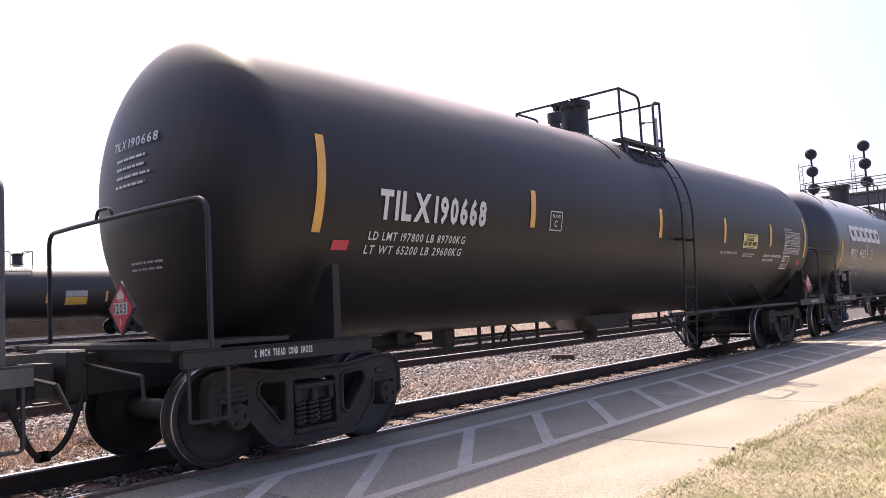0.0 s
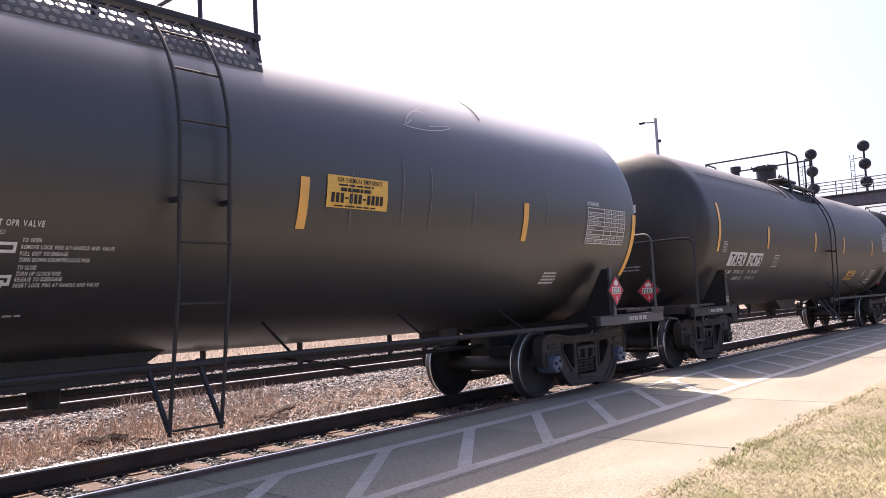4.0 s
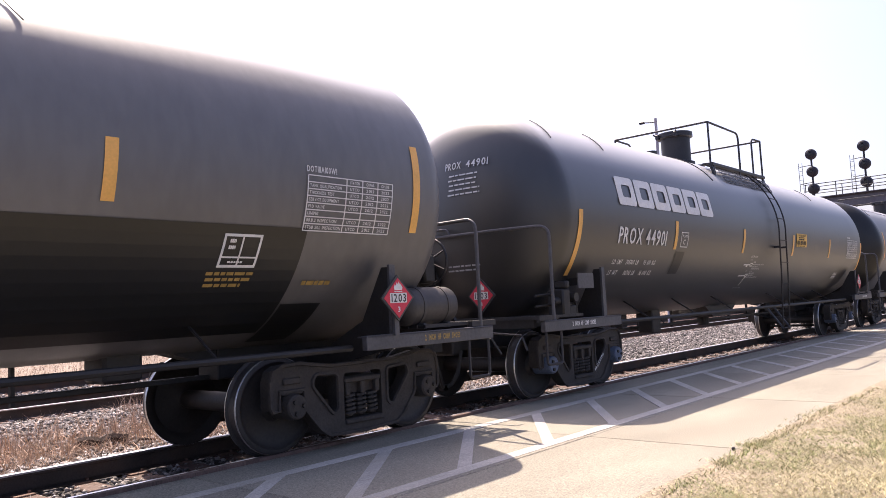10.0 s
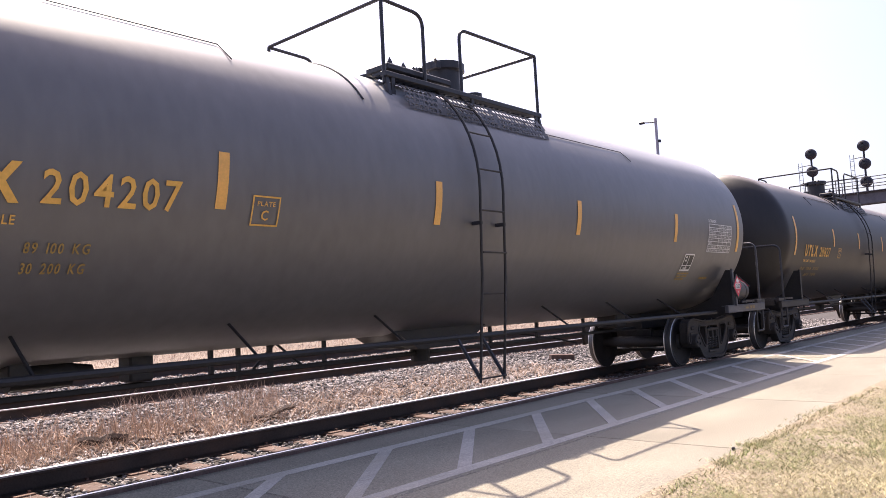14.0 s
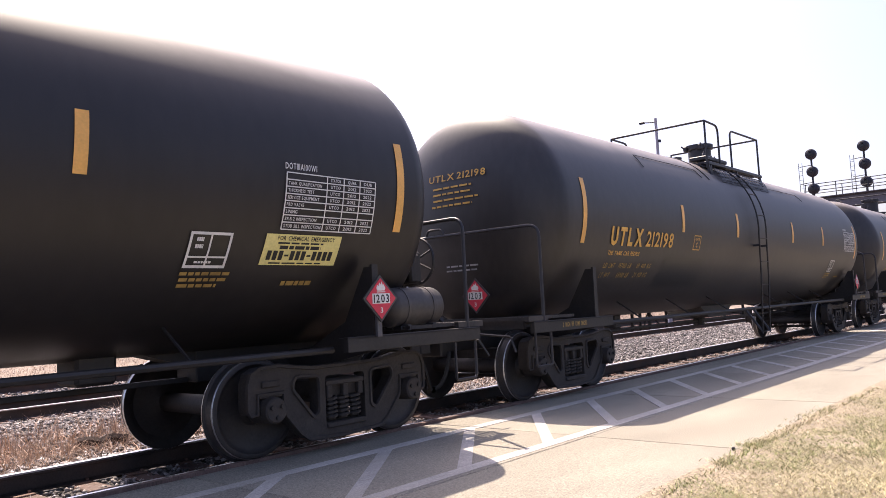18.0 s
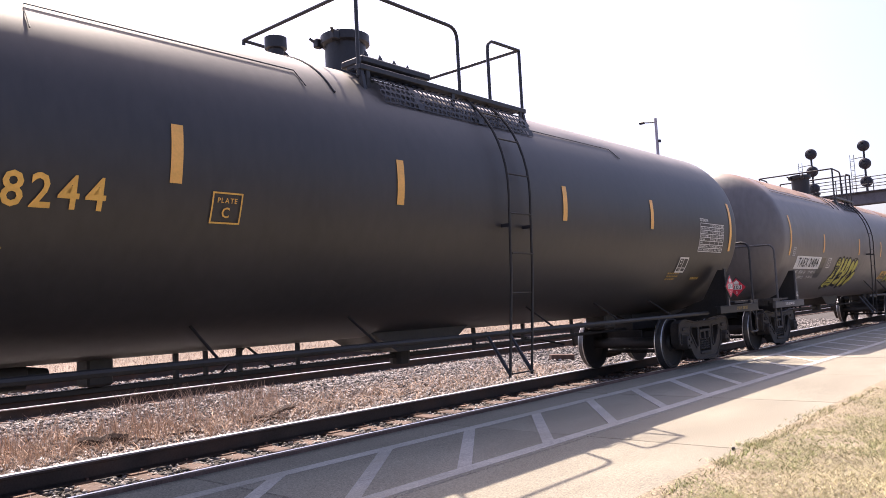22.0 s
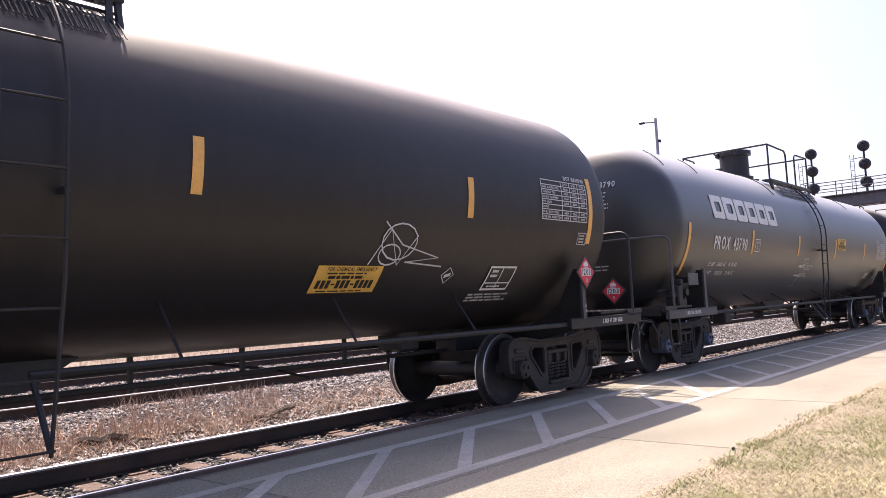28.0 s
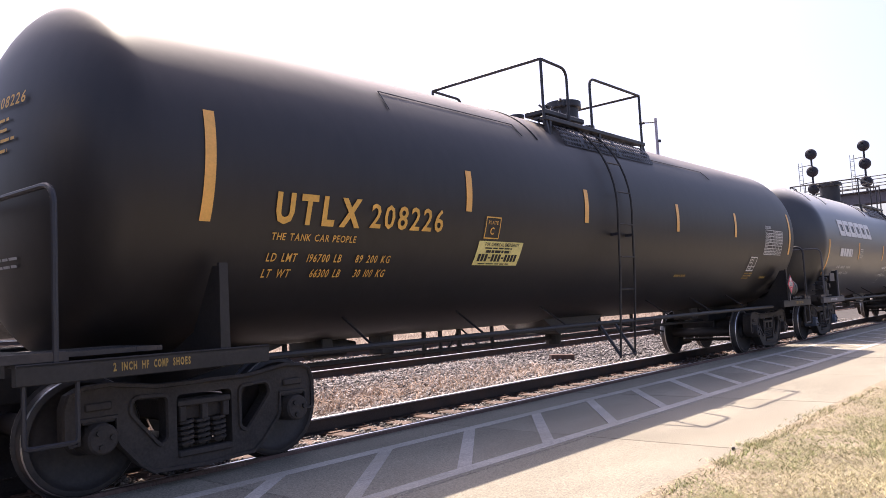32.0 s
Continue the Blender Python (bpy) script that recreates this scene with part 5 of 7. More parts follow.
    # ---- B-end gear
    # the whole group turns round with the car: at the front it stands on the far side
    turn = pose(0, 0, 0, 0, 0, 0 if brake > 0 else 180)

    def air():
        x0, x1 = 7.36, 8.22
        k, zc = (0.62, 1.255) if kind == "T" else (0.95, 1.32)
        s = Shape().lathe([(x0, 0), (x0 + 0.02, 0.12 * k), (x0 + 0.09, 0.205 * k), (x0 + 0.12, 0.215 * k), (x1 - 0.12, 0.215 * k), (x1 - 0.09, 0.205 * k), (x1 - 0.02, 0.12 * k), (x1, 0)], "x", (0, -1.22, zc), 26)
        for x in (7.6, 7.98):
            s.lathe([(x - 0.02, 0.215 * k), (x - 0.02, 0.222 * k), (x + 0.02, 0.222 * k), (x + 0.02, 0.215 * k)], "x", (0, -1.22, zc), 26)
            s.box(x - 0.02, x + 0.02, -1.4, -1.04, 1.08, 1.14)
        return s.mesh("air_reservoir", AIRTANK, smooth=True)
    part("air_reservoir", cached(("air", kind == "T"), air), car, "grey cylindrical air reservoir on the end walkway", turn)

    def bwheel():
        s = Shape()
        R = 0.275
        s.tube([(0, R * math.cos(math.tau * i / 28), R * math.sin(math.tau * i / 28)) for i in range(29)], 0.016, 6)
        return s.mesh("brake_wheel", RAILING, smooth=True)

    def bspoke():
        return Shape().tube([(-0.03, 0.03, 0), (0, 0.27, 0)], 0.012, 5).mesh("spoke", RAILING, smooth=True)

    def bhub():
        return Shape().lathe([(-0.10, 0), (-0.10, 0.06), (-0.01, 0.05), (-0.01, 0)], "x", (0, 0, 0), 10).mesh("hub", RAILING, smooth=True)

    def bhouse():
        s = Shape()
        s.box(8.26, 8.46, -0.84, -0.44, 1.56, 1.98, 0.05)
        s.box(8.12, 8.30, -0.95, -0.40, 1.58, 1.92, 0.03)
        s.lathe([(8.30, 0), (8.30, 0.12), (8.46, 0.155), (8.50, 0.10), (8.50, 0)], "x", (0, -0.62, 1.86), 16)
        s.tube([(8.40, -0.62, 1.62), (8.62, -0.95, 1.12)], 0.035, 6).tube([(8.40, -0.50, 1.62), (8.45, -0.36, 1.12)], 0.03, 6)
        s.box(8.20, 8.26, -0.74, -0.50, 1.12, 1.75, 0.01)
        return s.mesh("brake_housing", STEEL, smooth=True)

    def chain():
        s = Shape()
        for i in range(9):
            z = 1.54 - 0.052 * i
            s.box(8.33 - (0.014 if i % 2 else 0.006), 8.33 + (0.014 if i % 2 else 0.006), -0.66 - (0.006 if i % 2 else 0.014), -0.66 + (0.006 if i % 2 else 0.014), z - 0.032, z + 0.028, 0.003)
        return s.mesh("brake_chain", STEEL)
    bw = part("brake_wheel", cached("bwheel", bwheel), car, "black spoked handbrake wheel", turn @ pose(8.58, -0.62, 1.86))
    part("hub", cached("bhub", bhub), bw)
    for i in range(7):
        part("spoke", cached("bspoke", bspoke), bw, at=pose(0, 0, 0, 360 * i / 7))
    part("brake_housing", cached("bhouse", bhouse), car, at=turn)
    part("brake_chain", cached("bchain", chain), car, at=turn)
    if kind == "P":
        def cabinet():
            s = Shape().box(-7.98, -7.80, -1.47, -1.22, 1.10, 1.46, 0.02).box(-7.93, -7.84, -1.50, -1.30, 1.46, 1.56, 0.02)
            s.lathe([(-1.50, 0), (-1.50, 0.06), (-1.36, 0.07), (-1.30, 0.05), (-1.30, 0)], "y", (-7.70, 0, 1.34), 12)
            s.lathe([(-8.10, 0), (-8.10, 0.05), (-7.98, 0.06), (-7.98, 0)], "x", (0, -1.38, 1.30), 10)
            s.box(-7.80, -7.62, -1.45, -1.20, 1.08, 1.24, 0.02)
            s.tube([(-8.3, -1.25, 1.38), (-7.9, -1.3, 1.40)], 0.016, 6).tube([(-8.3, -1.25, 1.24), (-7.9, -1.3, 1.26)], 0.016, 6)
            s.tube(arc([(-7.66, -1.38, 1.30), (-7.52, -1.36, 1.30), (-7.48, -1.36, 1.08)], 0.08), 0.022, 6)
            return s.mesh("brake_valve", STEEL, smooth=True)
        part("brake_valve", cached("brakevalve", cabinet), car, "cluttered brake valve and pipe gear")
        part("blank_panel", cached("blankpanel", lambda: Shape().box(-7.65, -7.245, -1.51, -1.49, 1.455, 1.66, 0.003).mesh("blank_panel", GREYSTEEL)), car, "blank grey steel panel")
        part("panel_bracket", cached("panelbr", lambda: Shape().box(-7.50, -7.42, -1.492, -1.18, 1.50, 1.60).mesh("panel_bracket", STEEL)), car)

    # ---- placards: on both long sides at the rear, and on the ends
    def post():
        s = Shape().box(6.98 - 0.08 * (kind == "T"), 7.04 - 0.08 * (kind == "T"), -1.575, -1.545, 1.05, 1.45 if kind != "T" else 1.6)
        return s.mesh("placard_post", GREYSTEEL)
    part("placard_post", cached(("ppost", kind == "T"), post), car)
    px = {"T": 6.97, "X": 7.12}.get(kind, 7.01)
    placard_parts(car, pose(px, -1.60, 1.41 if kind != "T" else 1.665), faded=205 < C < 215)
    placard_parts(car, pose(-8.62, {"T": -0.79, "P": -0.63}.get(kind, -0.72), 1.40 if kind == "T" else 1.42, 0, 0, -90))
    return car


def stripes(car, kind, mids, first=None, top=None):
    K = KINDS[kind]
    top = top or K["bz"]
    z0, z1 = K["bar_z"]
    b = K["bars_x"]
    for x in (first or -b, b - 0.07):
        part("reflective_strip", decal(grid_rect(x - 0.05, x + 0.05, z0, z1, 0, 10), 0.006).mesh("reflective_strip", STRIPE), car, "yellow reflective strip")
    for x in mids:
        part("reflective_strip", decal(grid_rect(x - 0.07, x + 0.03, top - 0.46, top, 0, 6), 0.006).mesh("reflective_strip", STRIPE), car, "yellow reflective strip")


def head_text(car, kind, text, material, extra=3, panel=None):
    """Lettering on the front head, which faces down the track."""
    L = KINDS[kind].get("front", KINDS[kind]["straight"])

    def on_head(V, lift):
        out = []
        for y, z in V:
            r = min(math.hypot(y, z - ZC) / RT, 0.999)
            out.append((-L - HEAD * math.sqrt(max(1 - r * r, 0)) - lift, y, z))
        return out

    def put(sh, m, lift, name):
        v, f = sh
        s = Shape()
        s.v, s.f, s.m = on_head([(-a, z) for a, z in v], lift), f, [0] * len(f)
        tagged(part(name, s.mesh(name, m), car), kind="stuff" if name == "head_stencil" else "")
    # a runs from the camera's left to right on the head: y decreases
    m0, m1, n0, n1, z0, z1 = {"U": (-0.38, 0.10, 0.15, 0.61, 3.06, 3.155), "X": (-0.38, -0.11, -0.06, 0.44, 2.95, 3.04),
                              "P": (-0.11, 0.17, 0.26, 0.61, 3.21, 3.31), "T": (-0.38, -0.04, 0.03, 0.36, 2.86, 2.96)}[kind]

    def sheet2(x0, x1, z0, z1, nx=10, nz=3):
        V = [(x0 + (x1 - x0) * i / nx, z0 + (z1 - z0) * j / nz) for j in range(nz + 1) for i in range(nx + 1)]
        return V, [(j * (nx + 1) + i, j * (nx + 1) + i + 1, (j + 1) * (nx + 1) + i + 1, (j + 1) * (nx + 1) + i) for j in range(nz) for i in range(nx)]
    if panel:
        put(sheet2(m0 - 0.05, n1 + 0.05, z0 - 0.02, z1 + 0.03), panel, 0.012, "head_panel")
    mark, num = text.split()
    put(letters(mark, m0, m1, z0, z1), material, 0.022, "head_lettering")
    put(letters(num, n0, n1, z0, z1), material, 0.022, "head_lettering")
    if kind == "T":
        put(letters("CAPY  30060 GAL", m0 + 0.06, n1, z0 - 0.16, z0 - 0.10), WHITE, 0.016, "head_stencil")
        put(letters("CAPY  113 850 L", m0 + 0.06, n1 - 0.06, z0 - 0.27, z0 - 0.21), WHITE, 0.016, "head_stencil")
    else:
        put(bars(m0 + 0.06, n1 - 0.10, z0 - 0.40, z0 - 0.06, max(extra, 4), fill=0.30, seed=len(text)), material, 0.016, "head_stencil")
    put(bars(-0.16, 0.48, 1.76, 1.88, 2, fill=0.36, seed=9), WORNWHITE, 0.016, "head_stencil")


def beam_text(car, words, material):
    for x0, x1 in ((-7.93, -7.33), (7.42, 7.98)):
        v, f = [], []
        n = sum(len(w) + 1.0 for w in words.split()) - 1.0
        x, k = x0, (x1 - x0) / n
        for w in words.split():
            v, f = letters(w, x, x + k * (len(w) - 0.25), 0.972, 1.026, gap=0.2, bold=True)
            s = Shape()
            s.v, s.f, s.m = [(a, -1.5575, z) for a, z in v], f, [0] * len(f)
            part("beam_lettering", s.mesh("beam_lettering", material), car)
            x += k * (len(w) + 1.0)


def letter_U(car, number, load, empty, mids, label=None, dim=False, table=(5.81, 6.86, 2.04, 2.53), dz=0.0, wire=(-4.81, -2.40, 3.63), sten=(4.95, 5.33, 1.71, 1.99), mark=-6.60, num=(-5.42, -4.49), first=-7.32, top=2.80):
    stripes(car, "U", mids, first, top)
    y = YELLOWTXT
    text_part(car, "UTLX", mark, mark + 0.98, 2.075 + dz, 2.32 + dz, y, gap=0.22, bold=True)
    text_part(car, number, *num, 2.075 + dz, 2.30 + dz, y)
    text_part(car, "THE TANK CAR PEOPLE", mark - 0.01, mark + 0.96, 1.925 + dz, 1.985 + dz, y)
    low = DIMYELLOW if dim else YELLOWTXT
    text_part(car, spread(load), mark - 0.01, mark + 1.48, 1.745 + dz, 1.815 + dz, low, slant=0.0, space=0.6)
    text_part(car, spread(empty), mark - 0.01, mark + 1.47, 1.61 + dz, 1.68 + dz, low, slant=0.0, space=0.6)
    plate_box(car, -3.75, 2.055, y)
    data_table(car, *table, "DOT111A100W1", (0.0, 0.33))
    stencil_box(car, *sten)
    flat_part(car, "small_writing", bars(4.93, 5.40, 1.55, 1.69, 3, 0, seed=4), DIMYELLOW, "", 0.010)
    flat_part(car, "small_writing", bars(5.95, 6.4, 1.55, 1.62, 1, 0, seed=8), DIMYELLOW, "", 0.010)
    if not dim:
        flat_part(car, "small_writing", bars(1.7, 2.3, 1.60, 1.66, 1, 0, seed=8), DIMYELLOW, "", 0.010)
    x0, x1, zw = wire
    yw = tank_y(zw, 0.012)
    for key, pts in (("rear", [(1.50, tank_y(3.60, 0.012), 3.60), (3.66, tank_y(3.61, 0.012), 3.61), (3.75, tank_y(3.45, 0.012), 3.45)]),
                     (wire, [(x0 - 0.03, tank_y(zw - 0.24, 0.012), zw - 0.24), (x0 - 0.02, tank_y(zw - 0.1, 0.012), zw - 0.1), (x0, yw, zw), (x1, yw, zw), (x1 + 0.02, tank_y(zw - 0.18, 0.012), zw - 0.18)])):
        part("conduit", cached(("conduit", key), lambda: Shape().tube(pts, 0.006, 6).mesh("conduit", RAILING, smooth=True)), car, "thin conduit along the tank shoulder")
    if number != "211827":
        beam_text(car, "2 INCH HF COMP SHOES", DIMYELLOW)
    head_text(car, "U", "UTLX " + number, YELLOWTXT)


def letter_P(car, number, load, empty, mids, dx=0.0, shoes="2 INCH HF COMP SHOES", first=-7.73, logo=(-6.60, 2.66), num=(-6.63, -5.05)):
    stripes(car, "P", mids, first)
    # the owner's name is a row of plain block shapes
    for i in range(6):
        x, z = logo[0] + i * 0.59, logo[1]
        o = rounded(x, x + 0.55, z, z + 0.44, 0.055)
        q = rounded(x + 0.145, x + 0.405, z + 0.125, z + 0.315, 0.035)
        part("logo_shape", decal(ring(o, q), 0.012).mesh("logo_shape", WHITE), car, "white block shape")
    if number:
        text_part(car, "PROX", num[0], num[0] + 0.74, 2.10, 2.335, WHITE)
        text_part(car, number, num[1] - 0.72, num[1], 2.10, 2.33, WHITE)
    else:
        flat_part(car, "number_bar", bars(-6.65, -5.06, 2.10, 2.33, 1, fill=0.9), WHITE, "", 0.012)
    text_part(car, spread(load), -6.65, -5.26, 1.80, 1.865, WHITE, slant=0.0, space=0.6)
    text_part(car, spread(empty), -6.65, -5.27, 1.645, 1.71, WHITE, slant=0.0, space=0.6)
    plate_box(car, -4.51, 2.09, WHITE)
    emergency_label(car, 1.69, 2.46, 2.26, 2.56, LABELORG)
    data_table(car, 6.145 + dx, 7.19 + dx, 2.07, 2.55, "DOT111A100W1", (0.0, 0.30))
    text_part(car, "BOT OPR VALVE", -1.06, -0.715, 1.972, 2.012, WHITE, "valve_note")
    text_part(car, "CLOSED", -1.06, -0.95, 1.918, 1.945, WORNWHITE, "valve_note")
    text_part(car, "OPEN", -1.08, -1.01, 1.70, 1.725, WORNWHITE, "valve_note")
    for z, words, xe in ((1.872, "TO OPEN", -0.72), (1.828, "REMOVE LOCK PINS AT HANDLE AND VALVE", -0.21), (1.785, "PULL OUT TO ENGAGE", -0.53), (1.745, "TURN DOWN COUNTERCLOCKWISE", -0.37),
                         (1.695, "TO CLOSE", -0.72), (1.655, "TURN UP CLOCKWISE", -0.55), (1.617, "RELEASE TO DISENGAGE", -0.53), (1.578, "INSERT LOCK PINS AT HANDLE AND VALVE", -0.26)):
        flat_part(car, "small_writing", letters(words, -0.84, xe, z, z + 0.026), WHITE, "", 0.012)
    flat_part(car, "small_writing", bars(-1.15, -0.64, 1.375, 1.40, 1, 0, seed=14), WORNWHITE, "", 0.012)
    for z, tip in ((1.835, None), (1.625, (-0.95, 1.43))):
        flat_part(car, "handle_mark", joinflat(stroke([(-1.35, z - 0.005), (-1.0, z)], 0.025), frame_rect(-1.0, -0.87, z - 0.035, z + 0.035, 0.02),
                                               stroke([(-0.92, z), tip], 0.028) if tip else stroke([(-1.2, z - 0.02), (-1.12, z - 0.02)], 0.05)), WHITE, "white painted valve handle sign", 0.013)
    flat_part(car, "small_writing", bars(5.50, 5.86, 1.53, 1.69, 4, 0, seed=21), WHITE, "", 0.012)
    for x, z0, z1 in ((2.69, 2.15, 2.80), (3.11, 2.1, 2.77), (3.82, 2.15, 2.56), (1.99, 2.05, 2.62), (5.3, 2.2, 2.7)):
        flat_part(car, "paint_run", stroke([(x + 0.006 * math.sin(7 * k + x), z0 + (z1 - z0) * k / 8) for k in range(9)], 0.008), DRIP, "thin pale run of paint", 0.012)
    for x in (-7.43, -5.98, 1.58, 4.80):
        pts = [(x - 0.04 * k, tank_y(3.92 - 0.09 * k, 0.012), 3.92 - 0.09 * k) for k in range(5)]
        part("wire_strap", cached(("strap", x), lambda: Shape().tube(pts, 0.008, 5).mesh("wire_strap", RAILING)), car, "thin dark strap over the tank shoulder")
    beam_text(car, shoes, WHITE)
    if number == "44901":
        # stencil on the slanting arm of each side frame
        for x in (-TRUCK, TRUCK + 0.05):
            v, f = letters("PROX" + number, 0.0, 0.34, 0.0, 0.05, gap=0.2)
            s = Shape()
            c, d = math.cos(radians(40)), math.sin(radians(40))
            s.v, s.f, s.m = [(x + 0.29 + a * c - b * d, -1.104, 0.26 + a * d + b * c) for a, b in v], f, [0] * len(f)
            part("frame_lettering", s.mesh("frame_lettering", WHITE), car)
    head_text(car, "P", "PROX " + (number or "0"), WHITE, 5)


def letter_T(car, number, load, empty, mids, joined=False):
    stripes(car, "T", mids, -7.32, 2.73 if number == "2498" else 2.63)
    if joined:
        flat_part(car, "number_panel", grid_rect(-6.73, -4.755, 1.77, 2.06, 0, 4), WHITE, "white number panel", 0.006)
        flat_part(car, "paint_patch", grid_rect(-4.86, -4.36, 1.565, 2.04, 0, 4), PATCH, "black overpainted patch", 0.0045)
    else:
        flat_part(car, "number_panel", grid_rect(-6.70, -5.81, 1.81, 2.065, 0, 4), WHITE, "white number panel", 0.006)
        flat_part(car, "number_panel", grid_rect(-5.66, -4.87, 1.81, 2.065, 0, 4), WHITE, "white number panel", 0.006)
    text_part(car, "TAEX", -6.56 if joined else -6.60, -5.80 if joined else -5.87, 1.82, 2.02, INK, lift=0.014)
    text_part(car, number, -5.68 if joined else -5.60, -4.96 if joined else -4.92, 1.82, 2.02, INK, lift=0.014)
    text_part(car, spread(load), -6.74, -4.86, 1.665, 1.73, WHITE, slant=0.0, space=0.7)
    text_part(car, spread(empty), -6.75, -4.86, 1.55, 1.61, WHITE, slant=0.0, space=0.7)
    plate_box(car, -4.15, 1.80, WHITE)
    flat_part(car, "stamp_mark", joinflat(frame_rect(-7.12, -6.94, 2.05, 2.25, 0.015), bars(-7.10, -6.96, 2.07, 2.22, 3, seed=31)), WORNWHITE, "", 0.012)
    data_table(car, 5.93, 7.01, 2.34, 2.85, "DOT 111A100W1", (0.54, 1.0), ("ARIA", "2012", "2022"))
    stencil_box(car, 5.08, 5.60, 1.475, 1.75)
    emergency_label(car, 2.48, 3.32, 1.49, 1.74, LABELORG)
    flat_part(car, "maker_mark", joinflat(stroke([(4.25, 1.645), (4.35, 1.73), (4.45, 1.655), (4.35, 1.565), (4.25, 1.645)], 0.012), stroke([(4.30, 1.635), (4.40, 1.66)], 0.035)), WHITE, "", 0.012)
    flat_part(car, "small_writing", bars(4.9, 5.75, 1.345, 1.445, 3, 0, seed=41), WORNWHITE, "", 0.011)
    flat_part(car, "stamp_mark", joinflat(frame_rect(6.80, 7.02, 2.04, 2.20, 0.012), bars(6.83, 6.99, 2.06, 2.18, 3, seed=33)), WORNWHITE, "", 0.012)
    pts = [(-7.2, tank_y(3.56, 0.012), 3.56), (-2.42, tank_y(3.56, 0.012), 3.56), (-2.36, tank_y(3.52, 0.012), 3.52)]
    part("conduit", cached("conduit_t", lambda: Shape().tube(pts, 0.006, 6).mesh("conduit", RAILING, smooth=True)), car, "thin conduit along the tank shoulder")
    for x in (-7.07, 6.93):
        for z, w in ((1.20, "JACK"), (1.135, "HERE")):
            v, f = letters(w, x, x + 0.13, z, z + 0.042)
            s = Shape()
            s.v, s.f, s.m = [(a, -1.5345, b) for a, b in v], f, [0] * len(f)
            part("jack_lettering", s.mesh("jack_lettering", WHITE), car)
    beam_text(car, "2 INCH HF COMP SHOES", WHITE)
    head_text(car, "T", "TAEX " + number, INK, 2, panel=WHITE)


def letter_X(car, mids):
    stripes(car, "X", mids, -7.33)
    text_part(car, "TILX", -6.60, -5.86, 2.20, 2.47, WHITE, bold=True)
    text_part(car, "190668", -5.79, -4.92, 2.20, 2.46, WHITE, bold=True)
    text_part(car, "LD LMT 197800 LB 89700KG", -6.70, -5.24, 1.985, 2.065, WHITE, slant=0.0)
    text_part(car, "LT WT 65200 LB 29600KG", -6.72, -5.26, 1.855, 1.935, WHITE, slant=0.0)
    plate_box(car, -3.60, 2.20, WHITE)
    flat_part(car, "red_mark", grid_rect(-7.14, -6.94, 1.88, 1.97, 0, 2), PINK, "small red reflective mark", 0.01)
    flat_part(car, "red_mark", grid_rect(6.82, 6.98, 1.855, 1.94, 0, 2), PINK, "small red reflective mark", 0.01)
    emergency_label(car, 3.22, 4.01, 2.15, 2.43, LABELYEL)
    text_part(car, "VENT TANK WHEN UNLOADING", 2.13, 2.95, 2.02, 2.07, WHITE)
    flat_part(car, "small_writing", bars(3.25, 4.02, 1.975, 2.06, 2, 0, seed=51), WORNWHITE, "", 0.012)
    text_part(car, "EXTERIOR PAINT: STRATHMORE EE 2020", 4.44, 5.575, 2.00, 2.045, WHITE, bold=True)
    text_part(car, "APPLIED: 5-2013 SRCO", 4.44, 5.095, 1.915, 1.96, WHITE, bold=True)
    data_table(car, 5.71, 6.78, 2.09, 2.56, "DOT 111A100W-1", (0.0, 0.43), ("SRCO", "2013", "2023"))
    stencil_box(car, 5.70, 6.16, 1.76, 2.045)
    beam_text(car, "2 INCH TREAD COND SHOES", WHITE)
    head_text(car, "X", "TILX 190668", WHITE)


def paint_patches(car, rects, material, label):
    for i, (x0, x1, z0, z1, sl) in enumerate(rects):
        flat_part(car, "paint_patch", grid_rect(x0, x1, z0, z1, sl, 10), material, label, 0.0045 + 0.0005 * i)


TRAIN = []


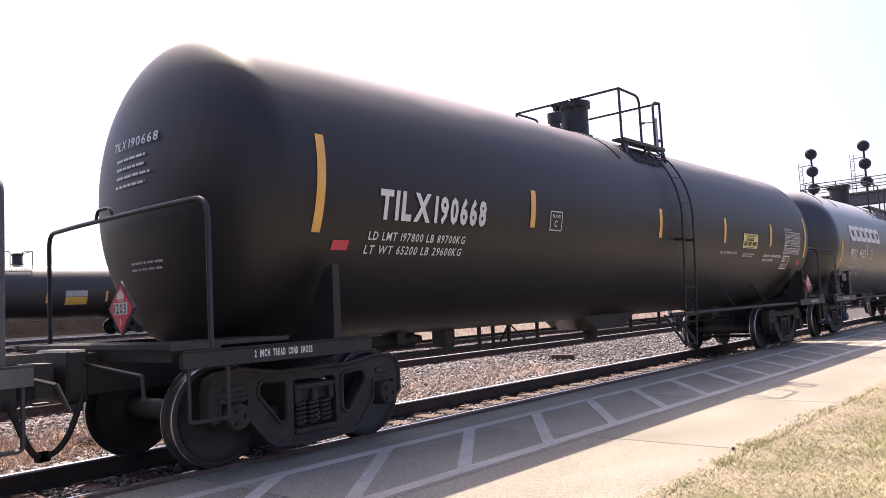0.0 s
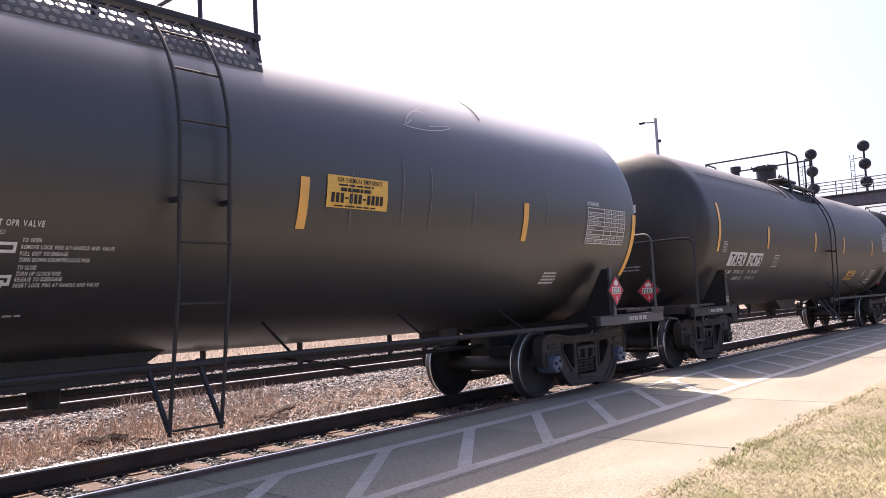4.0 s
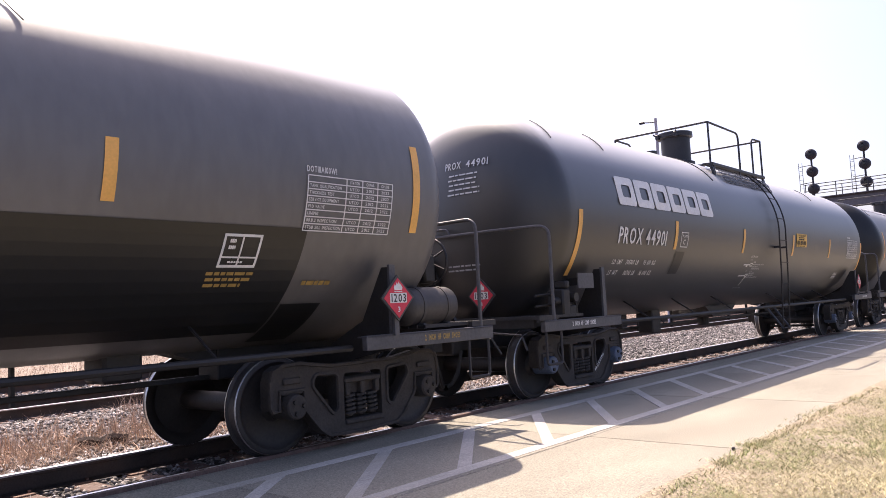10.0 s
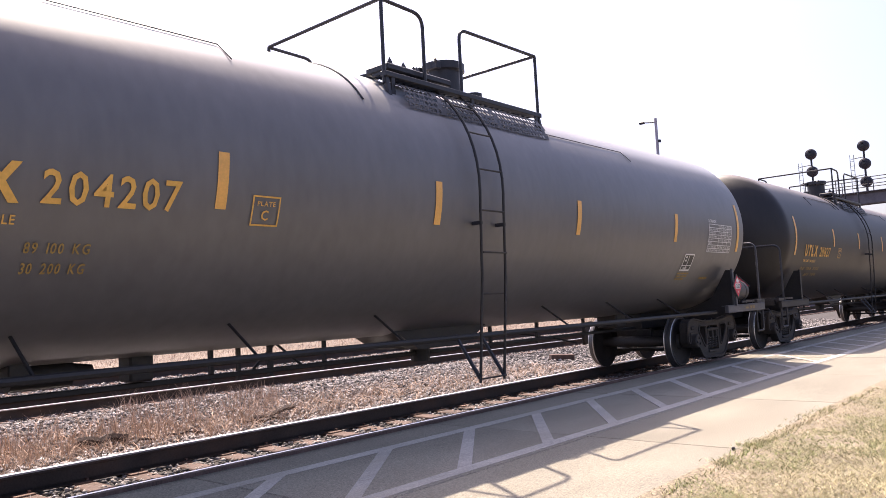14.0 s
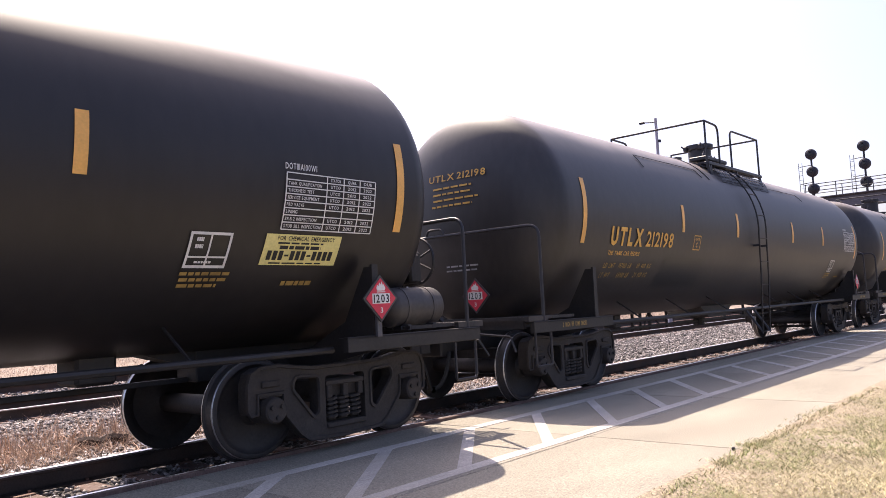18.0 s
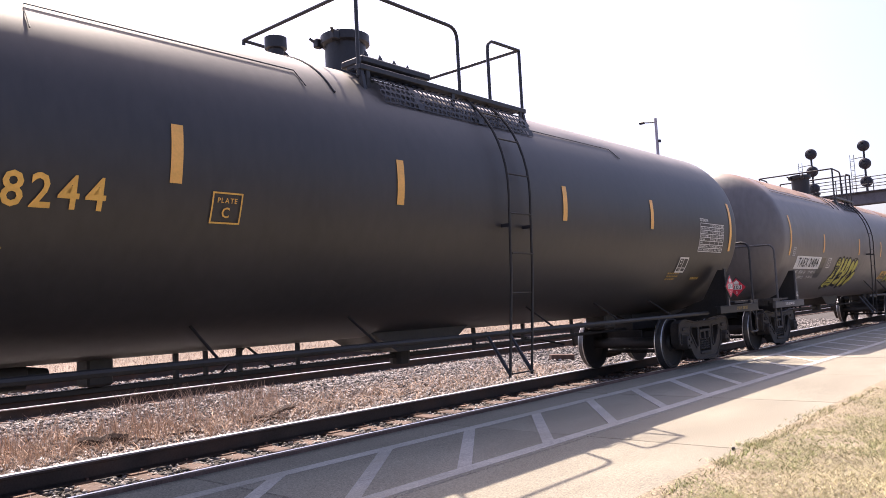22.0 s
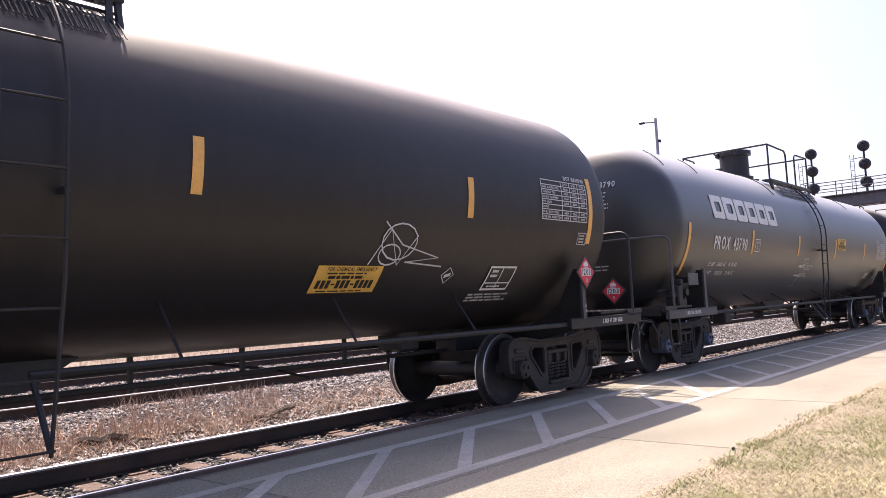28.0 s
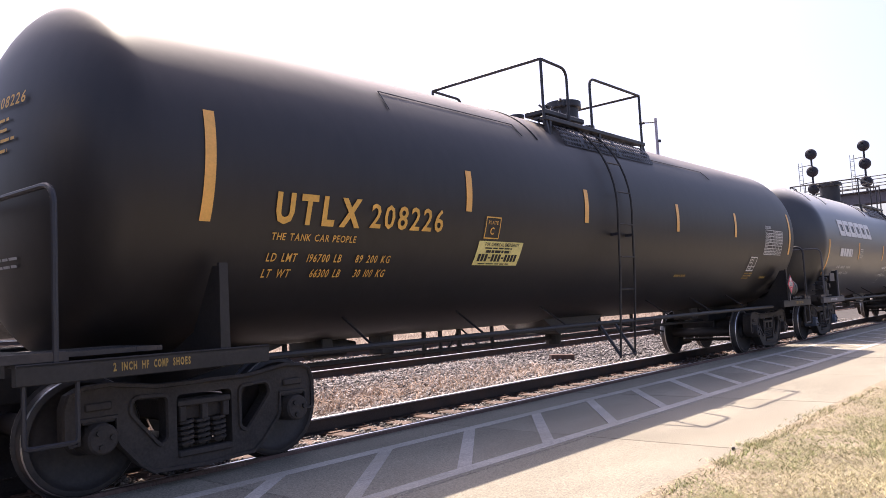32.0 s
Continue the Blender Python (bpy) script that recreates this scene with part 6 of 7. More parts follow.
def make_train():
    pc = "charcoal tank car with a white block logo and yellow strips"
    yl = "black tank car with yellow lettering and yellow reflective strips"
    um = (-4.13, -1.55, 1.45, 4.07)
    TRAIN.append((make_car("P", -6.45, CHARCOAL, pc, brake=-1), -6.45 - SIDE_DX))
    c = make_car("X", 11.72, BLACK, "glossy black tank car with large white lettering")
    letter_X(c, (-3.95, -0.39, 2.30, 4.83))
    TRAIN.append((c, 11.72 - SIDE_DX))
    c = make_car("P", 29.92, CHARCOAL, pc, cap=True, brake=-1)
    letter_P(c, "41355", "LD LMT 206200 LB 93500 KG", "LT WT 79800 LB 36200 KG", (-4.85, -1.60, 1.45, 4.85), 0.13, "2 INCH TREAD COND SHOES", -7.68, (-6.72, 2.56), (-6.75, -5.08))
    scribble(c, 2.0, 3.6, 3.2, 3.6, 77, 3, 0.008)
    TRAIN.append((c, 29.92 - SIDE_DX))
    c = make_car("T", 48.22, BLACK2, "black tank car with white number panels", brake=-1)
    letter_T(c, "2475", "LD LMT 197000 LB 89 350 KG", "LT WT 66000 LB 29 950 KG", (-4.65, -1.25, 1.37, 4.58))
    TRAIN.append((c, 48.22 - SIDE_DX))
    c = make_car("U", 66.44, GREY, "grey tank car with black overpainted patches and yellow lettering", head=PATCH)
    paint_patches(c, [(-6.63, -5.12, 1.435, 2.15, 0), (-4.66, -4.10, 1.66, 2.14, 0), (-4.08, -2.41, 1.06, 2.03, 0), (-2.41, -0.06, 1.06, 2.05, 0), (-0.06, 1.0, 1.15, 3.32, 0),
                      (1.38, 2.07, 1.51, 2.08, 0), (2.07, 2.44, 1.15, 2.05, 0), (2.44, 5.83, 1.15, 2.06, 0), (5.83, 6.3, 1.06, 1.40, 0)], PATCH, "black overpainted patch")
    letter_U(c, "204203", "LD LMT 198300 LB 89 950 KG", "LT WT 64700 LB 29 350 KG", (-4.23, -1.30, 1.38, 4.07), dz=0.06, mark=-6.64, num=(-5.56, -4.51), first=-7.375, top=2.63, wire=(-7.25, -3.65, 3.66), sten=(5.02, 5.39, 1.715, 1.985))
    TRAIN.append((c, 66.44 - SIDE_DX))
    c = make_car("P", 84.61, CHARCOAL, pc, cap=True, brake=-1)
    letter_P(c, "44901", "LD LMT 205300 LB 93 100 KG", "LT WT 80700 LB 36 600 KG", (-4.66, -1.57, 1.50, 4.45))
    paint_patches(c, [(-4.62, -4.28, 1.66, 2.02, 0)], PATCH, "black overpainted patch")
    TRAIN.append((c, 84.61 - SIDE_DX))
    c = make_car("U", 102.77, GREY, "grey tank car with a black front head and yellow lettering", head=PATCH)
    letter_U(c, "204207", "LD LMT 196400 LB 89 100 KG", "LT WT 66600 LB 30 200 KG", (-4.01, -1.40, 1.45, 4.49), dim=True, dz=0.055, wire=(-7.25, -3.52, 3.75), mark=-6.51, num=(-5.40, -4.39), first=-7.385, top=2.63)
    TRAIN.append((c, 102.77 - SIDE_DX))
    c = make_car("U", 120.95, BLACK, yl)
    letter_U(c, "211827", "LD LMT 197000 LB 89 350 KG", "LT WT 66000 LB 29 950 KG", (-4.13, -1.50, 1.44, 4.10), dim=True)
    emergency_label(c, 5.66, 6.50, 1.74, 2.00, LABELYEL)
    TRAIN.append((c, 120.95 - SIDE_DX))
    c = make_car("U", 139.12, BLACK2, "black tank car with yellow lettering and a dark repainted patch")
    paint_patches(c, [(-4.72, -3.07, 1.45, 1.92, 0)], PATCH, "black overpainted patch")
    letter_U(c, "212198", "LD LMT 197100 LB 89 400 KG", "LT WT 65900 LB 29 900 KG", (-4.16, -1.68, 1.69, 4.08), dim=True, table=(6.05, 7.11, 2.25, 2.76), mark=-6.62, num=(-5.52, -4.57), first=-7.36)
    TRAIN.append((c, 139.12 - SIDE_DX))
    c = make_car("U", 157.28, BLACK2, yl, brake=-1, dome_at=(-0.70, 0.28, 4.68), valve_at=((-1.75, 0.0, 0.34), (0.3, -0.2, 0.14), (0.7, 0.1, 0.14)), ladder=0.47, gap=(0.22, 0.83))
    letter_U(c, "208244", "LD LMT 197500 LB 89 600 KG", "LT WT 65500 LB 29 700 KG", (-4.03, -1.59, 1.48, 4.0), dim=True, sten=(5.17, 5.52, 1.68, 1.93), dz=0.025, mark=-6.71, num=(-5.63, -4.59))
    TRAIN.append((c, 157.28 - SIDE_DX))
    c = make_car("T", 175.46, GREYRUST, "weathered grey tank car with a rusty top and yellow graffiti", dome_at=(-0.50, 0.28, 4.74), valve_at=((0.35, -0.2, 0.18), (0.62, 0.1, 0.12)))
    letter_T(c, "2484", "LD LMT 197100 LB 89 400 KG", "LT WT 65900 LB 29 900 KG", (-4.66, -1.11, 1.61, 4.57), joined=True)
    graffiti(c, "long yellow bubble letter graffiti with black outline",
             [[(-3.04, 1.84, -3.09, 1.51, 0.20, 0.20), (-3.30, 1.40, -2.85, 1.45, 0.05, 0.08)],
              [(-2.69, 1.96, -2.69, 1.74, 0.11, 0.13), (-2.75, 1.69, -2.71, 1.44, 0.11, 0.11)],
              [(-2.35, 1.93, -2.37, 1.71, 0.12, 0.14), (-2.45, 1.47, -2.22, 1.45, 0.07, 0.07)],
              [(-2.01, 1.89, -1.99, 1.75, 0.17, 0.16), (-2.17, 1.64, -2.08, 1.45, 0.10, 0.09)],
              [(-1.59, 1.82, -1.63, 1.52, 0.18, 0.20)],
              [(-1.20, 1.90, -1.25, 1.79, 0.13, 0.13), (-1.03, 1.58, -1.19, 1.47, 0.13, 0.13)]],
             [stroke([(-1.63 - 0.11 * math.cos(a), 1.60 - 0.12 * math.sin(a)), (-1.63 + 0.11 * math.cos(a), 1.60 + 0.12 * math.sin(a))], 0.022) for a in (0.35, 1.35, 2.5)]
             + [stroke([(-2.0 + 0.07 * math.cos(0.5 * k + 0.8), 1.76 + 0.07 * math.sin(0.5 * k + 0.8)) for k in range(11)], 0.02), stroke([(-2.02, 1.64), (-1.98, 1.89)], 0.02),
                stroke([(-3.20, 1.53), (-2.95, 1.525), (-2.84, 1.53)], 0.024), stroke([(-3.27, 1.42), (-2.80, 1.435)], 0.024), stroke([(-3.17, 1.66), (-2.92, 1.68)], 0.02),
                stroke([(-3.05 + 0.11 * math.cos(0.45 * k), 1.96 + 0.035 * math.sin(0.45 * k)) for k in range(15)], 0.022), letters("TES", -3.24, -2.88, 1.70, 1.86, 0.1, bold=True),
                stroke([(-2.52, 1.60), (-2.44, 1.67), (-2.33, 1.66), (-2.30, 1.60), (-2.40, 1.53), (-2.50, 1.53)], 0.06),
                stroke([(-1.38, 1.66), (-1.18, 1.70), (-1.08, 1.71)], 0.022), stroke([(-1.34, 1.50), (-1.22, 1.60), (-1.12, 1.58), (-1.17, 1.45)], 0.022),
                stroke([(-1.55, 2.06), (-1.30, 2.08)], 0.025), stroke([(-0.92, 1.75), (-0.86, 1.83), (-0.88, 1.92)], 0.03), stroke([(-3.46, 1.55), (-3.38, 1.62), (-3.36, 1.75)], 0.02)])
    graffiti(c, "short yellow bubble letter graffiti with black outline",
             [[(3.67, 1.97, 3.64, 1.93, 0.15, 0.14), (3.50, 1.72, 3.95, 1.75, 0.07, 0.12), (3.60, 1.52, 3.85, 1.60, 0.11, 0.13)],
              [(4.00, 2.03, 3.99, 1.84, 0.075, 0.11), (4.21, 2.00, 4.22, 1.80, 0.085, 0.12), (4.06, 1.55, 4.28, 1.66, 0.13, 0.16)],
              [(4.59, 2.00, 4.56, 1.88, 0.13, 0.13), (4.55, 1.58, 4.67, 1.69, 0.14, 0.18)],
              [(4.99, 2.05, 4.91, 1.92, 0.085, 0.085), (5.05, 1.78, 4.98, 1.64, 0.09, 0.09), (5.05, 1.58, 5.03, 1.42, 0.06, 0.05)]],
             [stroke([(3.45, 1.66), (3.62, 1.76), (3.85, 1.81), (3.98, 1.74), (3.98, 1.62), (3.86, 1.50)], 0.018), stroke([(3.52, 1.62), (3.70, 1.69), (3.92, 1.70)], 0.016),
              stroke([(4.10, 2.04), (4.10, 1.85), (4.07, 1.70)], 0.018), stroke([(3.98, 1.68), (4.14, 1.63), (4.30, 1.68)], 0.018), stroke([(4.30, 1.86), (4.36, 1.80), (4.30, 1.74)], 0.018),
              stroke([(4.45, 1.78), (4.58, 1.83), (4.70, 1.82), (4.80, 1.70), (4.74, 1.56)], 0.018), stroke([(4.84, 1.88), (4.96, 1.93), (5.04, 1.91)], 0.018), stroke([(4.92, 1.76), (5.0, 1.83), (5.08, 1.84)], 0.018)]
             + [stroke([(3.62 + 0.012 * k, 1.50 + 0.03 * (k % 3)), (3.66 + 0.014 * k, 1.60 - 0.02 * (k % 2))], 0.010) for k in range(9)])
    loops(c, [(6.20, 1.86, 0.34, 0.26), (6.12, 1.58, 0.5, 0.28)], [[(6.08, 1.72), (6.3, 1.76), (6.42, 1.72)], [(6.46, 1.92), (6.60, 1.82)], [(6.48, 1.80), (6.58, 1.95)], [(6.53, 1.98), (6.53, 1.78)]], WORNWHITE)
    paint_patches(c, [(5.88, 7.06, 2.31, 2.80, 0)], PATCH, "black overpainted patch")
    loops(c, [(6.05, 1.58, 0.12, 0.12), (6.2, 1.6, 0.14, 0.1)], [[(5.98, 1.5), (6.12, 1.62), (6.2, 1.5), (6.32, 1.62)]], GRAFYEL)
    part("blank_panel", Shape().box(6.66, 6.96, -1.51, -1.49, 1.26, 1.48, 0.003).mesh("blank_panel", GREYSTEEL), c, "blank grey steel panel")
    TRAIN.append((c, 175.46 - SIDE_DX))
    c = make_car("T", 193.62, BLACK, "black tank car with white number panels and a white scribble", brake=-1)
    letter_T(c, "2498", "LD LMT 197300 LB 89 500 KG", "LT WT 65700 LB 29 800 KG", (-4.69, -1.41, 1.16, 4.54))
    loops(c, [(-3.0, 2.12, 0.9, 0.36), (-3.2, 2.14, 0.26, 0.2), (-2.85, 2.14, 0.26, 0.2), (-3.0, 1.86, 0.6, 0.26), (-3.0, 2.32, 0.5, 0.08)],
          [[(-3.35, 1.98), (-3.0, 1.9), (-2.6, 2.0)], [(-3.3, 1.75), (-3.1, 1.9), (-2.95, 1.76), (-2.8, 1.9), (-2.65, 1.76)], [(-3.4, 2.05), (-3.0, 2.25), (-2.6, 2.02)]])
    loops(c, [(3.45, 1.98, 0.5, 0.36), (3.35, 1.85, 0.3, 0.2)], [[(3.2, 2.17), (3.5, 1.95), (4.10, 1.83), (3.6, 1.78), (4.2, 1.74)], [(3.1, 1.75), (3.3, 2.1), (3.5, 1.75), (3.7, 2.05)]])
    TRAIN.append((c, 193.62 - SIDE_DX))
    c = make_car("P", 211.72, CHARCOAL, pc, cap=True, brake=-1, ladder=0.17, gap=(-0.20, 0.48), dome=(-0.86, 0.38, 4.80))
    letter_P(c, "43790", "LD LMT 206800 LB 93 750 KG", "LT WT 79200 LB 35 950 KG", (-4.62, -1.60, 1.50, 4.60), 0.0, "2 INCH TREAD COND SHOES", -7.715, num=(-6.60, -4.97))
    TRAIN.append((c, 211.72 - SIDE_DX))
    c = make_car("U", 229.82, BLACK, yl)
    letter_U(c, "208226", "LD LMT 196700 LB 89 200 KG", "LT WT 66300 LB 30 100 KG", (-4.03, -1.50, 1.42, 4.0), table=(5.63, 6.69, 2.05, 2.55), dz=0.025, mark=-6.65, num=(-5.54, -4.48), first=-7.29)
    emergency_label(c, -3.82, -2.96, 1.76, 2.03, LABELYEL)
    TRAIN.append((c, 229.82 - SIDE_DX))
    c = make_car("P", 248.0, CHARCOAL, pc, cap=True, brake=-1)
    letter_P(c, "", "LD LMT 206000 LB 93 450 KG", "LT WT 80000 LB 36 250 KG", (-4.62, -1.60, 1.50, 4.60))
    TRAIN.append((c, 248.0 - SIDE_DX))
    for C, p in ((266.15, BLACK), (284.3, BLACK2)):
        c = make_car("U", C, p, yl)
        stripes(c, "U", um)
        TRAIN.append((c, C - SIDE_DX))


make_train()


# ---------------------------------------------------------------- behind the tracks
YARD_Y, YARD_Z = 38.0, 0.72


def yard_tank():
    car = new("tank_car", None)
    tagged(car, "black tank car standing in the yard, with yellow strips and label", "tank car", "cars standing in the yard")
    car.matrix_basis = pose(15.4, YARD_Y, YARD_Z)
    K = "T"
    part("tank_shell", cached(("shell", K, BLACK2.name, BLACK2.name), lambda: tank_shell_mesh(K, BLACK2, BLACK2)), car)
    for key in (("deck", K, -1, RAILING.name), ("rail", K, "front"), ("rail", K, "rear"), ("rail", K, "hoop"), ("rail", K, "hoop_rear"), ("dome", K, "", KINDS[K]["dome"][0])):
        part({"deck": "deck_grating", "rail": "guard_rail", "dome": "manway_housing"}[key[0]], CACHE[key], car)
    for sg in (-1, 1):
        part("stub_sill", CACHE["sill", sg], car)
        part("end_handrail", CACHE["endrail", sg, False, False], car)
        for side in (-1, 1):
            part("saddle", CACHE["saddle", sg, side, False, True], car)
            part("side_step_beam", CACHE["sbeam", sg, side, False], car)
        truck_parts(car, sg * TRUCK)
        for q in (-1, 1):
            wheelset_parts(car, sg * TRUCK + q * AXLE, False)
    for x in (-4.6, -1.2, 1.35, 4.6):
        part("reflective_strip", decal(grid_rect(x - 0.06, x + 0.06, 1.9, 2.5, 0, 4), 0.006).mesh("reflective_strip", STRIPE), car)
    part("reflective_strip", decal(grid_rect(7.2, 7.32, 1.5, 2.6, -0.06, 6), 0.006).mesh("reflective_strip", STRIPE), car)
    flat_part(car, "label_panel", grid_rect(2.3, 3.5, 2.22, 2.55, 0, 3), WORNWHITE, "white label panel", 0.01)
    flat_part(car, "label_panel", grid_rect(2.3, 3.5, 1.78, 2.20, 0, 3), LABELORG, "orange yellow label panel", 0.01)
    flat_part(car, "data_panel", bars(5.6, 6.6, 2.3, 2.9, 5, seed=3), WORNWHITE, "", 0.01)
    stencil_box(car, 4.9, 5.6, 1.48, 1.8)
    placard_parts(car, pose(6.9, -1.60, 1.46))


def yard_hopper(x0, length):
    car = new("hopper_car", None)
    tagged(car, "light grey covered hopper car standing in the yard", "hopper car", "cars standing in the yard")
    car.matrix_basis = pose(x0, YARD_Y, YARD_Z)
    L = length
    s = Shape().prism([(-1.55, 1.25), (1.55, 1.25), (1.58, 1.9), (1.58, 3.9), (1.35, 4.35), (-1.35, 4.35), (-1.58, 3.9), (-1.58, 1.9)], "x", 1.0, L - 1.0)
    part("body", s.mesh("body", HOPPERGREY), car, "smooth light grey hopper body")
    for a, b in ((0.1, 1.0), (L - 0.1, L - 1.0)):
        s = Shape().prism([(a, 3.7), (a, 4.25), (b, 4.34), (b, 1.6)], "y", -1.5, 1.5)
        part("slope_end", s.mesh("slope_end", HOPPERGREY), car)
    part("side_sill", Shape().box(0.1, L - 0.1, -1.60, -1.45, 1.05, 1.28, 0.02).mesh("side_sill", HOPPERGREY), car)
    part("side_sill", Shape().box(0.1, L - 0.1, 1.45, 1.60, 1.05, 1.28, 0.02).mesh("side_sill", HOPPERGREY), car)
    rb = Shape()
    for y in (-0.55, 0.0, 0.55):
        rb.box(0.2, L - 0.2, y - 0.2, y + 0.2, 4.50, 4.53)
    for i in range(int(L)):
        rb.box(0.4 + i, 0.46 + i, -0.8, 0.8, 4.35, 4.50)
    part("roof_walk", rb.mesh("roof_walk", GREYSTEEL), car)
    for i in range(3):
        xb = 2.2 + (L - 4.4) * (i + 0.5) / 3
        s = Shape().prism([(xb - 1.2, 1.26), (xb + 1.2, 1.26), (xb + 0.4, 0.55), (xb - 0.4, 0.55)], "y", -1.2, 1.2)
        part("hopper_bay", s.mesh("hopper_bay", HOPPERGREY), car)
    for x in (0.35, 0.8, L - 0.8, L - 0.35):
        s = Shape().tube([(x, -1.62, 0.7), (x, -1.62, 4.4)], 0.03, 6)
        part("ladder_rail", s.mesh("ladder_rail", GREYSTEEL), car)
    for x in (0.575, L - 0.575):
        for i in range(9):
            part("rung", cached("hrung", lambda: Shape().tube([(-0.22, -1.62, 0), (0.22, -1.62, 0)], 0.02, 6).mesh("rung", GREYSTEEL)), car, at=pose(x, 0, 0.8 + 0.42 * i))
    for xc in (1.6, L - 1.6):
        truck_parts(car, xc)
        for q in (-1, 1):
            wheelset_parts(car, xc + q * AXLE, False)
    car_b = Shape().box(3.0, 3.9, -1.60, -1.585, 2.1, 2.4)
    part("number_bar", car_b.mesh("number_bar", WORNWHITE), car)


yard_tank()
yard_hopper(24.3, 7.7)
yard_hopper(32.2, 15.5)
make_track(YARD_Y, "track_yard", "yard track under the standing cars", x0=-60, x1=200, tie_x0=8, tie_x1=30)
for y, z, name in ((28.6, 0.53, "track_yard_south"), (33.2, 0.74, "track_yard_middle")):
    make_track(y, name, "yard track with bright rails on cinders", x0=-60, x1=200, tie_x0=8, tie_x1=8)
    bpy.data.objects[name].matrix_basis = pose(0, 0, z)
bpy.data.objects["track_yard"].matrix_basis = pose(0, 0, YARD_Z)


def far_bank():
    """Low dark bank with an uneven crest that closes the view beyond the yard."""
    rng = np.random.default_rng(31)
    n = 261
    xs = np.linspace(-160, 360, n)
    crest = 2.5 + 0.35 * np.sin(xs * 0.11) + 0.25 * np.sin(xs * 0.37 + 1) + rng.normal(0, 0.10, n)
    rows = [(57.0, 0.0 * crest + 0.55), (58.5, 0.45 * crest), (60.0, 0.85 * crest), (61.5, crest), (66.0, 0.9 * crest), (72.0, 0.0 * crest + 0.6)]
    V = np.stack([np.stack([xs, np.full(n, y) + rng.normal(0, 0.25, n), z], -1) for y, z in rows], 1).reshape(-1, 3)
    m = len(rows)
    F = np.array([(i * m + j, (i + 1) * m + j, (i + 1) * m + j + 1, i * m + j + 1) for i in range(n - 1) for j in range(m - 1)])
    tagged(new("backdrop", mesh_np("backdrop", V, F, SCRUB)), "low dark earth bank beyond the yard tracks", "bank", kind="structure")


far_bank()


def signal_bridge():
    b = new("signal_bridge", None)
    tagged(b, "grey steel signal bridge with railing over the tracks", "signal bridge")
    xb = 61.0

    def truss():
        s = Shape()
        for z in (7.15, 7.85):
            for x in (xb - 0.5, xb + 0.5):
                s.box(x - 0.06, x + 0.06, -9.0, 9.6, z - 0.06, z + 0.06)
        for i in range(19):
            y = -9.0 + 1.03 * i
            s.tube([(xb - 0.5, y, 7.15), (xb - 0.5, y + 1.03, 7.85)] if i % 2 else [(xb - 0.5, y, 7.85), (xb - 0.5, y + 1.03, 7.15)], 0.05, 5)
        s.box(xb - 0.62, xb - 0.56, -9.0, 9.6, 7.12, 7.80)
        return s.mesh("truss", BRIDGEGREY)
    part("truss", truss(), b, "steel box girder")
    part("walkway", Shape().box(xb - 0.9, xb + 0.9, -9.0, 9.6, 7.92, 7.97).mesh("walkway", BRIDGEGREY), b)
    for x in (xb - 0.88, xb + 0.88):
        for z in (8.45, 8.95):
            part("guard_rail", Shape().tube([(x, -9.0, z), (x, 9.6, z)], 0.03, 6).mesh("guard_rail", SIGNALBLACK), b)
        for i in range(10):
            y = -9.0 + 2.06 * i
            part("rail_post", Shape().tube([(x, y, 7.95), (x, y, 8.97)], 0.03, 6).mesh("rail_post", SIGNALBLACK), b)
    for y in (-9.2, 9.8):
        part("tower", Shape().box(xb - 0.5, xb + 0.5, y - 0.3, y + 0.3, -0.3, 8.0, 0.03).mesh("tower", BRIDGEGREY), b)


